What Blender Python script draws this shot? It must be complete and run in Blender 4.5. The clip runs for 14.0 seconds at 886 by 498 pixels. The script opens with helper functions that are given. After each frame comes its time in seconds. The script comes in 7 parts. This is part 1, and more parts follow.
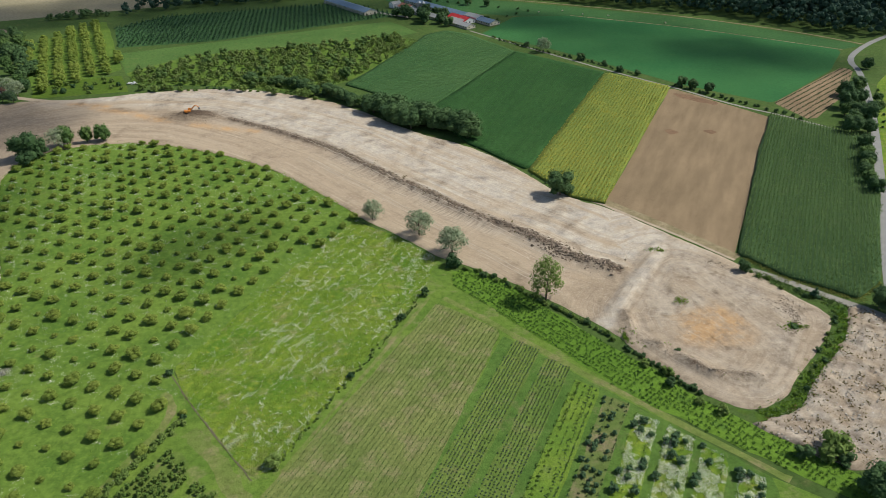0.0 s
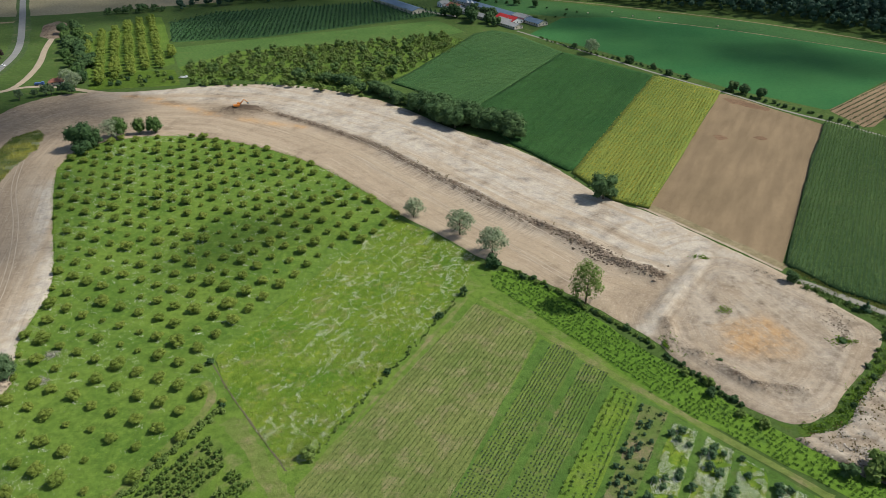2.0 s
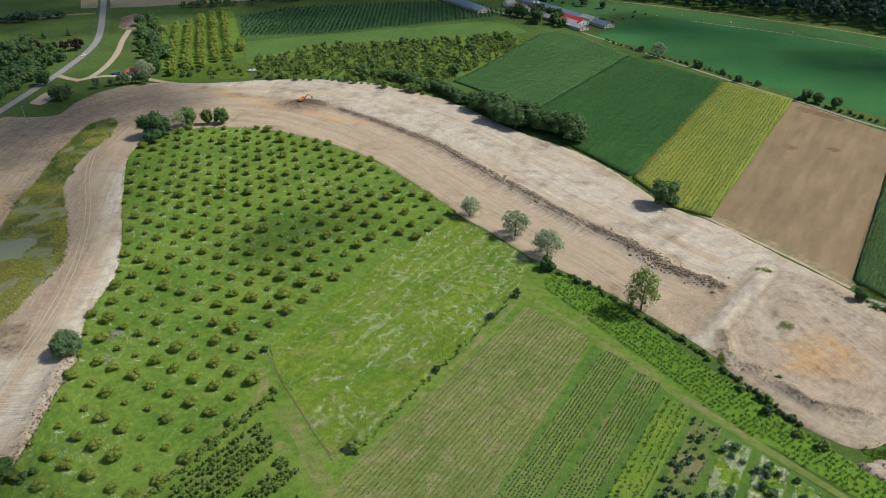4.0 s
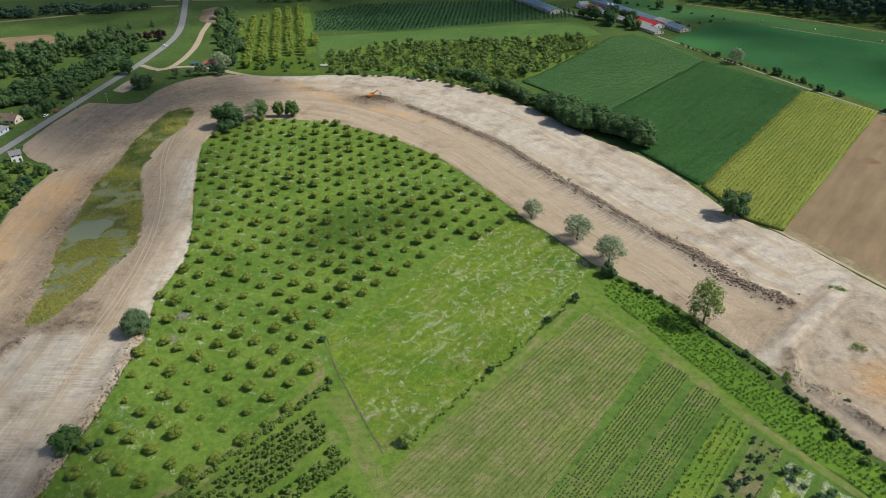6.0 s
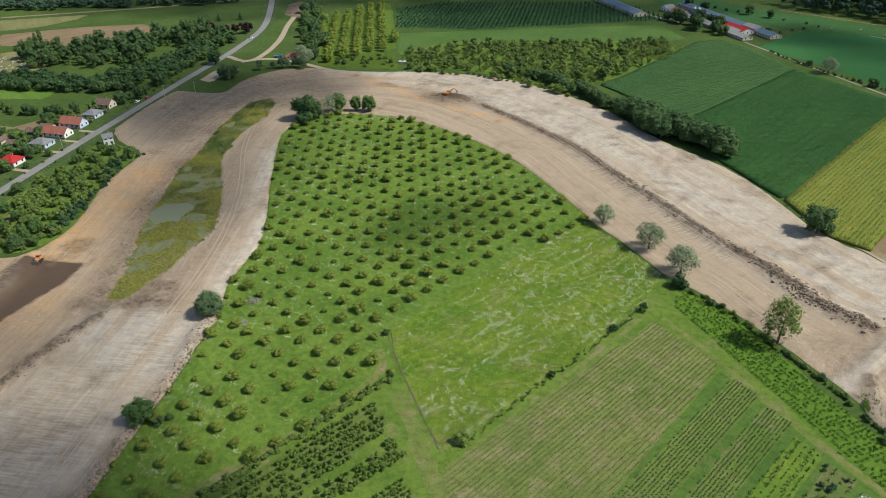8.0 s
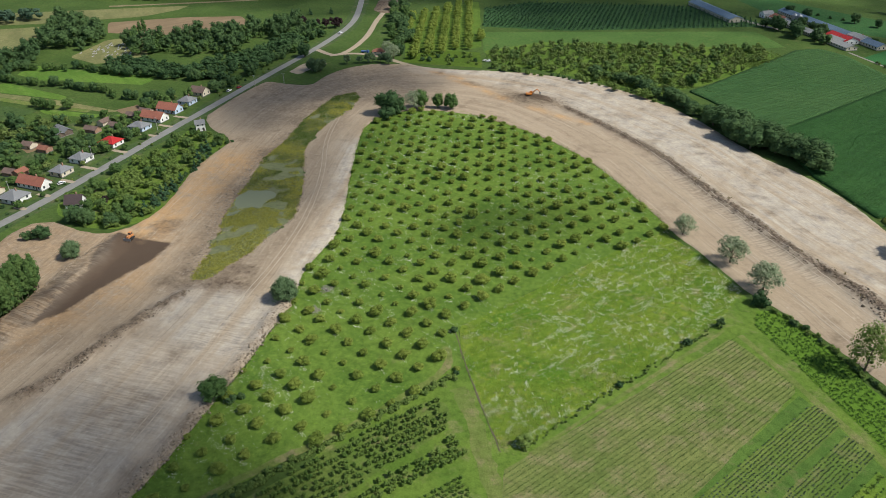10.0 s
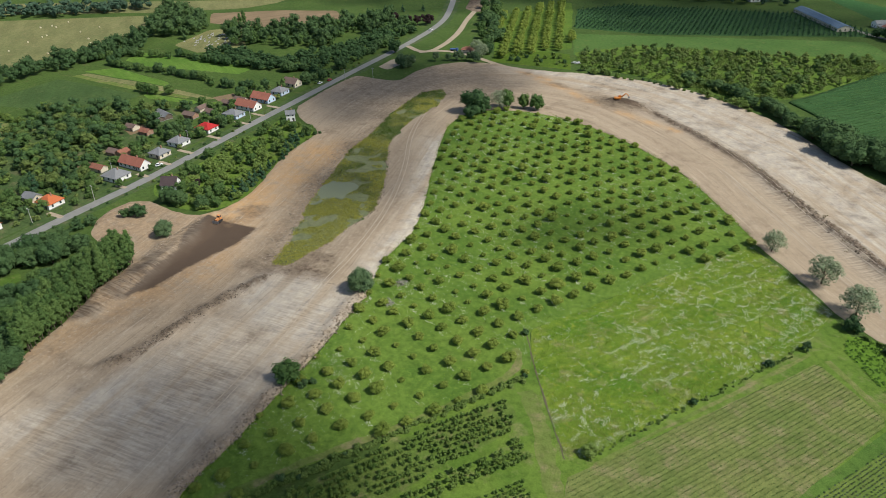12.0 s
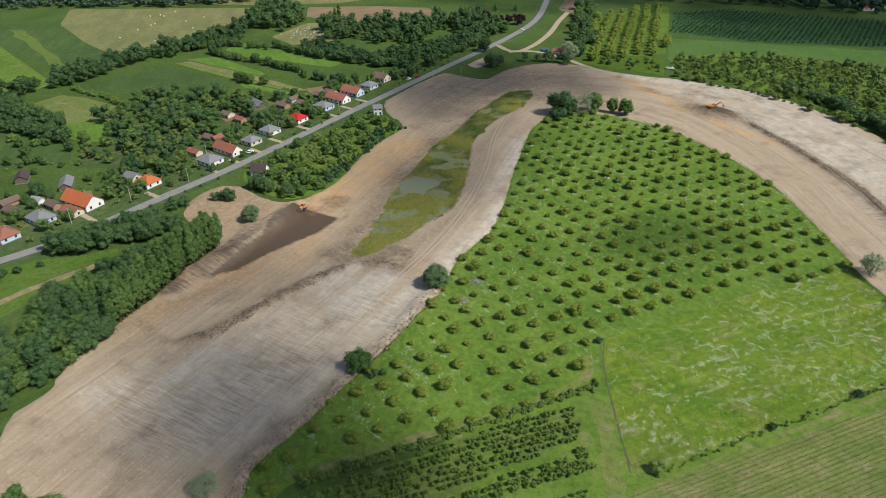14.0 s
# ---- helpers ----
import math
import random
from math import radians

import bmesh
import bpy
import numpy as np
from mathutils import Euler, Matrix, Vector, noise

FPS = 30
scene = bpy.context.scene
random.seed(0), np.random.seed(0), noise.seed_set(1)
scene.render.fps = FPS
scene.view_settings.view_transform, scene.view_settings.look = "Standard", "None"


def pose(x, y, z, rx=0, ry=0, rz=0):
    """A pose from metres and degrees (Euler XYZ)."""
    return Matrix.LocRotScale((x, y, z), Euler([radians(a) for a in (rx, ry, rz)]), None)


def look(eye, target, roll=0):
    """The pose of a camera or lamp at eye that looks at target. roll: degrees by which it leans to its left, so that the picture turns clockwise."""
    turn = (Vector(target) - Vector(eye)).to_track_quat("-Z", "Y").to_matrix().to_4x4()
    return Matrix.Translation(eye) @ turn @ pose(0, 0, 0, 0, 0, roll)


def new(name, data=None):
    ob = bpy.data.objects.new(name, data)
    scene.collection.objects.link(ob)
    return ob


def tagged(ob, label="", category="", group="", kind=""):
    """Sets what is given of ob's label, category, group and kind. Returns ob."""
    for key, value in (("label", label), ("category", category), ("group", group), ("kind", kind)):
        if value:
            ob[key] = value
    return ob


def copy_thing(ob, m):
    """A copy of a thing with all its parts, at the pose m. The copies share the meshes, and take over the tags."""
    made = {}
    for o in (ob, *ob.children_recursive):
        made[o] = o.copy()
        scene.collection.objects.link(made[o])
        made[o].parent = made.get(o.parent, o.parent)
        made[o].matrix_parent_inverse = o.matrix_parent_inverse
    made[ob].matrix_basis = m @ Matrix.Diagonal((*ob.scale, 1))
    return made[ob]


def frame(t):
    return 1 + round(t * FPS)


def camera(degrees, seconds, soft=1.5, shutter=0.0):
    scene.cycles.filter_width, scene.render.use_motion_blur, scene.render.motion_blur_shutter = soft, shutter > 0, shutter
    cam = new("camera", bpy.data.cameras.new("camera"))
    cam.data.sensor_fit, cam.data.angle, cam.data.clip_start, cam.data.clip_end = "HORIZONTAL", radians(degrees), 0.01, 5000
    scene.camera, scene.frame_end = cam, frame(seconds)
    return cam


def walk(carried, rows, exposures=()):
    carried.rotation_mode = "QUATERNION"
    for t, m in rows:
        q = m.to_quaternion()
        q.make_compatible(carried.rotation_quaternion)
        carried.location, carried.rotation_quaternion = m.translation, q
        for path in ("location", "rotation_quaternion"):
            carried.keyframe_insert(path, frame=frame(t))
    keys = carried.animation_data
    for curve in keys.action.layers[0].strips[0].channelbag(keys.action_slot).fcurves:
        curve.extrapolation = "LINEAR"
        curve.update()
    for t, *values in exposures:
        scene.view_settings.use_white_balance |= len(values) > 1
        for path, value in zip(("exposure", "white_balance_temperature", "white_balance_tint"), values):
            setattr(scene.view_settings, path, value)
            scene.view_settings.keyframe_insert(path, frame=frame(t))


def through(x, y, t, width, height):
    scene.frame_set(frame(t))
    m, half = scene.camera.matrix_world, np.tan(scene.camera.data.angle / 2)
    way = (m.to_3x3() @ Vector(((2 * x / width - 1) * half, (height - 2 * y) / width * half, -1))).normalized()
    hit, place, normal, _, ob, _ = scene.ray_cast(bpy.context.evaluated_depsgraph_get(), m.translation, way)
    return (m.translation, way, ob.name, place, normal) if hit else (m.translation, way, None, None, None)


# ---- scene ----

# ---- camera: turns on the spot, 160 m above the ground ----
EYE = (0.0, 0.0, 160.0)
PITCH, ROLL = -30.69, -0.75
TURNS = [(0.0, 0.0), (0.5, 0.88), (1.0, 1.81), (1.5, 2.78), (2.0, 3.75), (4.5, 10.26), (5.0, 11.65), (5.5, 13.04), (6.0, 14.45),
         (6.5, 15.88), (7.0, 17.46), (7.5, 19.11), (8.0, 20.75), (10.5, 29.33), (11.0, 31.09), (11.5, 32.89), (12.0, 34.71),
         (12.5, 36.5), (13.0, 38.3), (13.5, 40.09), (14.0, 41.89)]


def aim(yaw):
    a, p = radians(yaw), radians(PITCH)
    ahead = Vector((-math.sin(a) * math.cos(p), math.cos(a) * math.cos(p), math.sin(p)))
    return look(EYE, Vector(EYE) + ahead, ROLL)


cam = camera(63.77, 14.0, soft=0.85)
walk(cam, [(t, aim(yaw)) for t, yaw in TURNS], exposures=[(0.0, 0.2, 6360, 8), (14.0, 0.2, 6360, 8)])

# ---- daylight ----
SUN_FROM = Vector((0.98, 0.17, 0.0)).normalized()
SUN_HEIGHT = radians(50)
world = bpy.data.worlds.new("sky")
scene.world = world
world.use_nodes = True
wn = world.node_tree.nodes
sky = wn.new("ShaderNodeTexSky")
sky.sky_type, sky.sun_disc = "NISHITA", False
sky.sun_elevation, sky.sun_rotation = SUN_HEIGHT, math.atan2(SUN_FROM.x, SUN_FROM.y)
sky.air_density, sky.dust_density = 1.0, 1.5
world.node_tree.links.new(sky.outputs[0], wn["Background"].inputs[0])
wn["Background"].inputs[1].default_value = 0.10
sun = new("sun", bpy.data.lights.new("sun", "SUN"))
sun.data.energy, sun.data.angle, sun.data.color = 4.3, radians(1.0), (1.0, 0.95, 0.87)
sun.matrix_world = look(SUN_FROM * 100 + Vector((0, 0, 100 * math.tan(SUN_HEIGHT))), (0, 0, 0))


# ---- materials ----
PACE = 4 / 3  # plants, gaps and soil patterns are set in paces of this many metres


def shader(name, rough=0.9, spec=0.2):
    m = bpy.data.materials.new(name)
    m.use_nodes = True
    nt = m.node_tree
    b = nt.nodes["Principled BSDF"]
    b.inputs["Roughness"].default_value = rough
    b.inputs["Specular IOR Level"].default_value = spec
    return m, nt, b


def noise_node(nt, scale, detail=4.0, rough=0.55, coord=None, stretch=None, turn=0.0):
    n = nt.nodes.new("ShaderNodeTexNoise")
    n.inputs["Scale"].default_value, n.inputs["Detail"].default_value, n.inputs["Roughness"].default_value = scale / PACE, detail, rough
    tc = nt.nodes.new("ShaderNodeTexCoord")
    out = tc.outputs["Object"]
    if stretch:
        spin = nt.nodes.new("ShaderNodeMapping")
        spin.inputs["Rotation"].default_value[2] = -turn
        nt.links.new(out, spin.inputs[0])
        mp = nt.nodes.new("ShaderNodeMapping")
        mp.inputs["Scale"].default_value = stretch
        nt.links.new(spin.outputs[0], mp.inputs[0])
        out = mp.outputs[0]
    nt.links.new(out, n.inputs["Vector"])
    return n.outputs["Fac"]


def ramp(nt, fac, lo, hi):
    r = nt.nodes.new("ShaderNodeMapRange")
    r.inputs["From Min"].default_value, r.inputs["From Max"].default_value = lo, hi
    r.clamp = True
    nt.links.new(fac, r.inputs["Value"])
    return r.outputs["Result"]


def mixed(nt, fac, a, b, mode="MIX"):
    x = nt.nodes.new("ShaderNodeMix")
    x.data_type, x.blend_type = "RGBA", mode
    if isinstance(fac, float):
        x.inputs["Factor"].default_value = fac
    else:
        nt.links.new(fac, x.inputs["Factor"])
    for v, socket in ((a, x.inputs[6]), (b, x.inputs[7])):
        if isinstance(v, tuple):
            socket.default_value = (*v, 1)
        else:
            nt.links.new(v, socket)
    return x.outputs[2]


def bump(nt, b, height, strength, distance):
    k = nt.nodes.new("ShaderNodeBump")
    k.inputs["Strength"].default_value, k.inputs["Distance"].default_value = strength, distance
    nt.links.new(height, k.inputs["Height"])
    nt.links.new(k.outputs[0], b.inputs["Normal"])


def turf(name, dark, light, dry, patch=0.02, dryness=0.55, turn=0.0, streak=None, relief=0.25, weeds=None, mottle=0.5):
    """Grass or a low crop: two greens in large drifts, dry and weedy spots, fine grain; streak: long rows at an angle."""
    m, nt, b = shader(name, 0.95, 0.08)
    big = ramp(nt, noise_node(nt, patch, 4, 0.6), 0.36, 0.62)
    mid = noise_node(nt, 0.16, 6, 0.7)
    spots = noise_node(nt, 0.55, 5, 0.7)
    fine = noise_node(nt, 2.4, 5, 0.8)
    c = mixed(nt, big, dark, light)
    c = mixed(nt, ramp(nt, mid, dryness, dryness + 0.16), c, dry)
    if weeds:
        c = mixed(nt, ramp(nt, spots, 0.55, 0.66), c, weeds)
    c = mixed(nt, ramp(nt, spots, 0.34, 0.54), mixed(nt, mottle, c, tuple(v * 0.45 for v in dark)), c)
    if streak:
        rows = noise_node(nt, 1.0, 3, 0.6, stretch=(streak, 0.03, 1.0), turn=turn)
        c = mixed(nt, ramp(nt, rows, 0.38, 0.62), mixed(nt, 0.3, c, tuple(v * 0.4 for v in dark)), c)
    c = mixed(nt, ramp(nt, fine, 0.3, 0.62), mixed(nt, 0.42, c, tuple(v * 0.3 for v in dark)), c)
    nt.links.new(c, b.inputs["Base Color"])
    bump(nt, b, fine, 0.6, relief)
    return m


def foliage(name, dark, light, spread=0.5, through=0.2):
    """Leaves: each tree and each leaf a little different; some light comes through."""
    m, nt, b = shader(name, 0.75, 0.1)
    oi, ge = nt.nodes.new("ShaderNodeObjectInfo"), nt.nodes.new("ShaderNodeNewGeometry")
    c = mixed(nt, oi.outputs["Random"], dark, light)
    c = mixed(nt, spread, c, mixed(nt, ge.outputs["Random Per Island"], mixed(nt, 0.45, dark, (0.01, 0.02, 0.005)), light))
    nt.links.new(c, b.inputs["Base Color"])
    tr = nt.nodes.new("ShaderNodeBsdfTranslucent")
    nt.links.new(c, tr.inputs["Color"])
    mx = nt.nodes.new("ShaderNodeMixShader")
    mx.inputs[0].default_value = through
    nt.links.new(b.outputs[0], mx.inputs[1])
    nt.links.new(tr.outputs[0], mx.inputs[2])
    nt.links.new(mx.outputs[0], nt.nodes["Material Output"].inputs["Surface"])
    return m


def plain(name, col, rough=0.7, metal=0.0, vary=0.25, scale=1.5, spec=0.3):
    """Paint, plaster, wood, metal: one colour with weathering at two scales."""
    m, nt, b = shader(name, rough, spec)
    b.inputs["Metallic"].default_value = metal
    f = noise_node(nt, scale, 5, 0.7)
    f2 = noise_node(nt, scale * 8, 3, 0.6)
    darker = tuple(v * (1 - vary) for v in col)
    c = mixed(nt, ramp(nt, f, 0.35, 0.65), darker, col)
    c = mixed(nt, ramp(nt, f2, 0.5, 0.8), c, tuple(v * (1 - vary * 0.7) for v in col))
    nt.links.new(c, b.inputs["Base Color"])
    return m


def broken(nt, share, grain, lo, hi):
    """A share of cover broken up by a grain, so that its edges fray."""
    k = nt.nodes.new("ShaderNodeMath")
    k.operation, k.use_clamp = "MULTIPLY", True
    nt.links.new(share, k.inputs[0])
    nt.links.new(ramp(nt, grain, lo, hi), k.inputs[1])
    up = nt.nodes.new("ShaderNodeMath")
    up.operation, up.use_clamp = "MULTIPLY", True
    nt.links.new(k.outputs[0], up.inputs[0])
    up.inputs[1].default_value = 1.4
    return up.outputs[0]


def earth(name):
    """Bare soil of the earthworks; soil: the share of pale silt, dark earth (moist soil, and shade painted at ridges
    and ramp), orange sand and cross furrows drawn in colour; grain: metres across and along the machines' way.
    """
    m, nt, b = shader(name, 0.95, 0.08)
    at = nt.nodes.new("ShaderNodeAttribute")
    at.attribute_name = "soil"
    sp = nt.nodes.new("ShaderNodeSeparateColor")
    nt.links.new(at.outputs["Color"], sp.inputs[0])
    big, mid, fine = noise_node(nt, 0.03, 5, 0.6), noise_node(nt, 0.22, 6, 0.7), noise_node(nt, 1.7, 5, 0.8)
    lanes = []
    for across, along, detail in ((0.16, 0.006, 3), (0.75, 0.018, 3), (2.2, 0.09, 2), (0.13, 1.5, 2), (1.15, 0.03, 5)):
        way = nt.nodes.new("ShaderNodeAttribute")
        way.attribute_name = "grain"
        mp = nt.nodes.new("ShaderNodeMapping")
        mp.inputs["Scale"].default_value = (across / PACE, along / PACE, 1)
        nt.links.new(way.outputs["Vector"], mp.inputs[0])
        n = nt.nodes.new("ShaderNodeTexNoise")
        n.inputs["Scale"].default_value, n.inputs["Detail"].default_value, n.inputs["Roughness"].default_value = 1.0, detail, 0.6
        nt.links.new(mp.outputs[0], n.inputs["Vector"])
        lanes.append(n.outputs["Fac"])
    c = mixed(nt, ramp(nt, lanes[0], 0.38, 0.62), SOIL["tan"], SOIL["brown"])
    pale = mixed(nt, ramp(nt, mid, 0.36, 0.62), SOIL["pale"], SOIL["grey"])
    pale = mixed(nt, ramp(nt, lanes[0], 0.5, 0.66), pale, SOIL["tan"])
    grit, drift = noise_node(nt, 0.5, 9, 0.75), noise_node(nt, 0.12, 9, 0.72)
    c = mixed(nt, broken(nt, sp.outputs[0], drift, 0.28, 0.52), c, pale)
    c = mixed(nt, broken(nt, sp.outputs[2], drift, 0.34, 0.54), c, SOIL["orange"])
    c = mixed(nt, ramp(nt, lanes[1], 0.28, 0.42), mixed(nt, 0.18, c, SOIL["pale"]), c)
    c = mixed(nt, ramp(nt, mid, 0.56, 0.74), c, mixed(nt, 0.24, c, SOIL["dark"]))
    c = mixed(nt, ramp(nt, lanes[1], 0.5, 0.68), c, mixed(nt, 0.14, c, SOIL["dark"]))
    c = mixed(nt, ramp(nt, lanes[2], 0.52, 0.7), c, mixed(nt, 0.14, c, SOIL["dark"]))
    c = mixed(nt, ramp(nt, fine, 0.32, 0.6), mixed(nt, 0.22, c, SOIL["dark"]), c)
    chips, scuffs = noise_node(nt, 0.9, 8, 0.72), noise_node(nt, 0.42, 9, 0.78)
    c = mixed(nt, ramp(nt, chips, 0.56, 0.66), c, mixed(nt, 0.45, c, SOIL["pale"]))
    c = mixed(nt, ramp(nt, scuffs, 0.57, 0.66), c, mixed(nt, 0.3, c, SOIL["dark"]))
    c = mixed(nt, ramp(nt, lanes[4], 0.6, 0.68), c, mixed(nt, 0.4, c, SOIL["pale"]))
    c = mixed(nt, ramp(nt, lanes[4], 0.4, 0.33), c, mixed(nt, 0.2, c, SOIL["dark"]))
    solid = nt.nodes.new("ShaderNodeMath")
    solid.operation = "MAXIMUM"
    nt.links.new(broken(nt, sp.outputs[1], grit, 0.28, 0.62), solid.inputs[0])
    nt.links.new(ramp(nt, sp.outputs[1], 0.35, 0.95), solid.inputs[1])
    c = mixed(nt, solid.outputs[0], c, SOIL["dark"])
    # machine furrows as colour only: their shading painted as dark and pale stripes
    hatch = nt.nodes.new("ShaderNodeMath")
    hatch.operation = "MULTIPLY"
    nt.links.new(ramp(nt, lanes[3], 0.42, 0.58), hatch.inputs[0])
    nt.links.new(at.outputs["Alpha"], hatch.inputs[1])
    c = mixed(nt, hatch.outputs[0], mixed(nt, at.outputs["Alpha"], c, mixed(nt, 0.25, c, SOIL["pale"])), mixed(nt, 0.3, c, SOIL["dark"]))
    nt.links.new(c, b.inputs["Base Color"])
    both = nt.nodes.new("ShaderNodeMath")
    both.operation = "ADD"
    nt.links.new(fine, both.inputs[0])
    nt.links.new(lanes[1], both.inputs[1])
    bump(nt, b, both.outputs[0], 0.7, 0.22)
    return m


SOIL = {"tan": (0.385, 0.306, 0.212), "brown": (0.33, 0.257, 0.175), "pale": (0.51, 0.445, 0.345), "grey": (0.37, 0.333, 0.28),
        "orange": (0.47, 0.30, 0.15), "dark": (0.088, 0.062, 0.043)}
GRASS = turf("rough_grass", (0.055, 0.096, 0.022), (0.08, 0.128, 0.03), (0.115, 0.13, 0.045), patch=0.035)
ORCHARD_GRASS = turf("orchard_grass", (0.088, 0.16, 0.025), (0.143, 0.218, 0.036), (0.2, 0.21, 0.075), patch=0.05, dryness=0.6, weeds=(0.152, 0.23, 0.037))
MEADOW = turf("flower_meadow_grass", (0.1, 0.19, 0.02), (0.18, 0.25, 0.03), (0.27, 0.24, 0.11), patch=0.06, dryness=0.53, turn=-0.434, streak=0.5, weeds=(0.24, 0.265, 0.035))
MOWN = turf("mown_grass", (0.09, 0.16, 0.024), (0.138, 0.208, 0.034), (0.2, 0.205, 0.08), patch=0.06, dryness=0.53)
DRY = turf("dry_verge_grass", (0.21, 0.175, 0.095), (0.27, 0.22, 0.125), (0.32, 0.26, 0.16), patch=0.08, dryness=0.5)
VERGE = turf("dull_verge_grass", (0.055, 0.095, 0.03), (0.085, 0.125, 0.042), (0.14, 0.135, 0.07), patch=0.05, dryness=0.52)
WORN = turf("worn_grass", (0.125, 0.175, 0.038), (0.17, 0.2, 0.055), (0.23, 0.205, 0.1), patch=0.08, dryness=0.5)
BED_SOIL = turf("weedy_bed_ground", (0.1, 0.165, 0.03), (0.15, 0.2, 0.045), (0.21, 0.185, 0.09), patch=0.06, dryness=0.54, turn=-0.434, streak=0.7)
BARE_BED = turf("bare_bed_ground", (0.1, 0.15, 0.035), (0.15, 0.165, 0.06), (0.21, 0.17, 0.1), patch=0.08, dryness=0.5)
LIME_BED = turf("lime_bed_ground", (0.1, 0.18, 0.025), (0.15, 0.22, 0.028), (0.13, 0.17, 0.06), patch=0.08, dryness=0.55)
VEG_SOIL = turf("weedy_plot_soil", (0.135, 0.182, 0.045), (0.195, 0.215, 0.068), (0.25, 0.222, 0.11), patch=0.03, dryness=0.49, turn=-0.45, streak=0.75)
CROP_GREEN = turf("crop_green", (0.046, 0.112, 0.034), (0.064, 0.136, 0.043), (0.074, 0.14, 0.044), relief=0.6, turn=-0.57, streak=0.45)
CROP_DARK = turf("crop_dark_green", (0.03, 0.09, 0.024), (0.042, 0.108, 0.028), (0.05, 0.112, 0.03), relief=0.6, turn=-0.42, streak=0.5)
MAIZE_GREEN = turf("maize_green", (0.06, 0.115, 0.04), (0.085, 0.145, 0.05), (0.11, 0.16, 0.065), relief=0.8, turn=-0.46, streak=0.8)
SUN_GREEN = turf("sunflower_green", (0.15, 0.2, 0.04), (0.205, 0.235, 0.045), (0.28, 0.275, 0.05), relief=0.5, turn=-0.42, streak=0.6, mottle=0.15)
BIG_GREEN = turf("clover_field", (0.028, 0.115, 0.035), (0.044, 0.142, 0.042), (0.068, 0.15, 0.043), patch=0.012, dryness=0.6, mottle=0.3)
STUBBLE = turf("cut_hayfield", (0.18, 0.19, 0.075), (0.235, 0.225, 0.095), (0.27, 0.24, 0.11), turn=0.9, streak=0.12)
PALE_FIELD = turf("pale_stubble", (0.25, 0.22, 0.13), (0.31, 0.27, 0.17), (0.22, 0.2, 0.11))
PLOUGHED = turf("ploughed_earth", (0.215, 0.157, 0.092), (0.268, 0.194, 0.115), (0.23, 0.166, 0.097), dryness=0.58, turn=-0.42, streak=0.22, relief=0.15, mottle=0.12)
EARTH = earth("bare_earth")
ASPHALT = plain("worn_asphalt", (0.22, 0.217, 0.2), 0.9, vary=0.2, scale=0.3)
GRAVEL = plain("pale_gravel", (0.25, 0.235, 0.195), 0.95, vary=0.3, scale=0.4)
SANDWAY = plain("sandy_track", (0.37, 0.3, 0.21), 0.95, vary=0.25, scale=0.4)
BARK = plain("bark", (0.14, 0.105, 0.075), 0.95, vary=0.5, scale=4)
LEAF_ORCHARD = foliage("orchard_leaves", (0.2, 0.278, 0.052), (0.3, 0.36, 0.074), spread=0.32, through=0.48)
LEAF_GREY = foliage("grey_green_leaves", (0.08, 0.14, 0.062), (0.14, 0.205, 0.095), through=0.3)
LEAF_NURSERY = foliage("nursery_leaves", (0.09, 0.168, 0.034), (0.172, 0.245, 0.056), through=0.35)
LEAF_BED = foliage("bed_shrub_leaves", (0.08, 0.125, 0.075), (0.125, 0.175, 0.11), through=0.15)
LEAF_BLUE = foliage("blue_green_leaves", (0.055, 0.11, 0.05), (0.095, 0.16, 0.075), through=0.2)
LEAF_ASH = foliage("ash_leaves", (0.14, 0.21, 0.05), (0.22, 0.29, 0.08), spread=0.3, through=0.4)
LEAF_STRIP = foliage("young_strip_leaves", (0.05, 0.115, 0.026), (0.105, 0.18, 0.042), through=0.3)
LEAF_SUNFLOWER = foliage("sunflower_leaves", (0.13, 0.19, 0.04), (0.21, 0.26, 0.06), through=0.25)
LEAF_VEG = foliage("vegetable_leaves", (0.08, 0.14, 0.038), (0.125, 0.195, 0.058), through=0.2)
REED_OLIVE = foliage("olive_reed_leaves", (0.19, 0.22, 0.055), (0.27, 0.29, 0.075), spread=0.3, through=0.35)
REED_GREEN = foliage("green_reed_leaves", (0.07, 0.125, 0.025), (0.125, 0.18, 0.036), spread=0.35, through=0.35)
TWIGS = foliage("dead_twigs", (0.3, 0.28, 0.23), (0.42, 0.4, 0.34), through=0.0)
LEAF_DARK = foliage("dark_leaves", (0.042, 0.088, 0.034), (0.085, 0.142, 0.05), spread=0.35)
LEAF_MID = foliage("green_leaves", (0.06, 0.118, 0.034), (0.12, 0.185, 0.052), spread=0.35)
LEAF_YELLOW = foliage("yellow_green_leaves", (0.1, 0.165, 0.036), (0.17, 0.235, 0.058), spread=0.35)
LEAF_WILLOW = foliage("silvery_willow_leaves", (0.2, 0.26, 0.15), (0.31, 0.36, 0.21))
LEAF_SPRUCE = foliage("spruce_needles", (0.035, 0.085, 0.04), (0.065, 0.125, 0.06), through=0.05)
LEAF_PURPLE = foliage("purple_leaves", (0.03, 0.018, 0.02), (0.05, 0.03, 0.03))
LEAF_CORN = foliage("maize_leaves", (0.042, 0.11, 0.028), (0.068, 0.15, 0.042))
# dark leaves of the far woods, distance haze mixed into the colour as blue
LEAF_FAR = foliage("haze_tinted_leaves", (0.04, 0.082, 0.052), (0.072, 0.122, 0.075), spread=0.35)
LEAF_STRIPE = foliage("pale_crop_leaves", (0.085, 0.165, 0.05), (0.13, 0.215, 0.075))
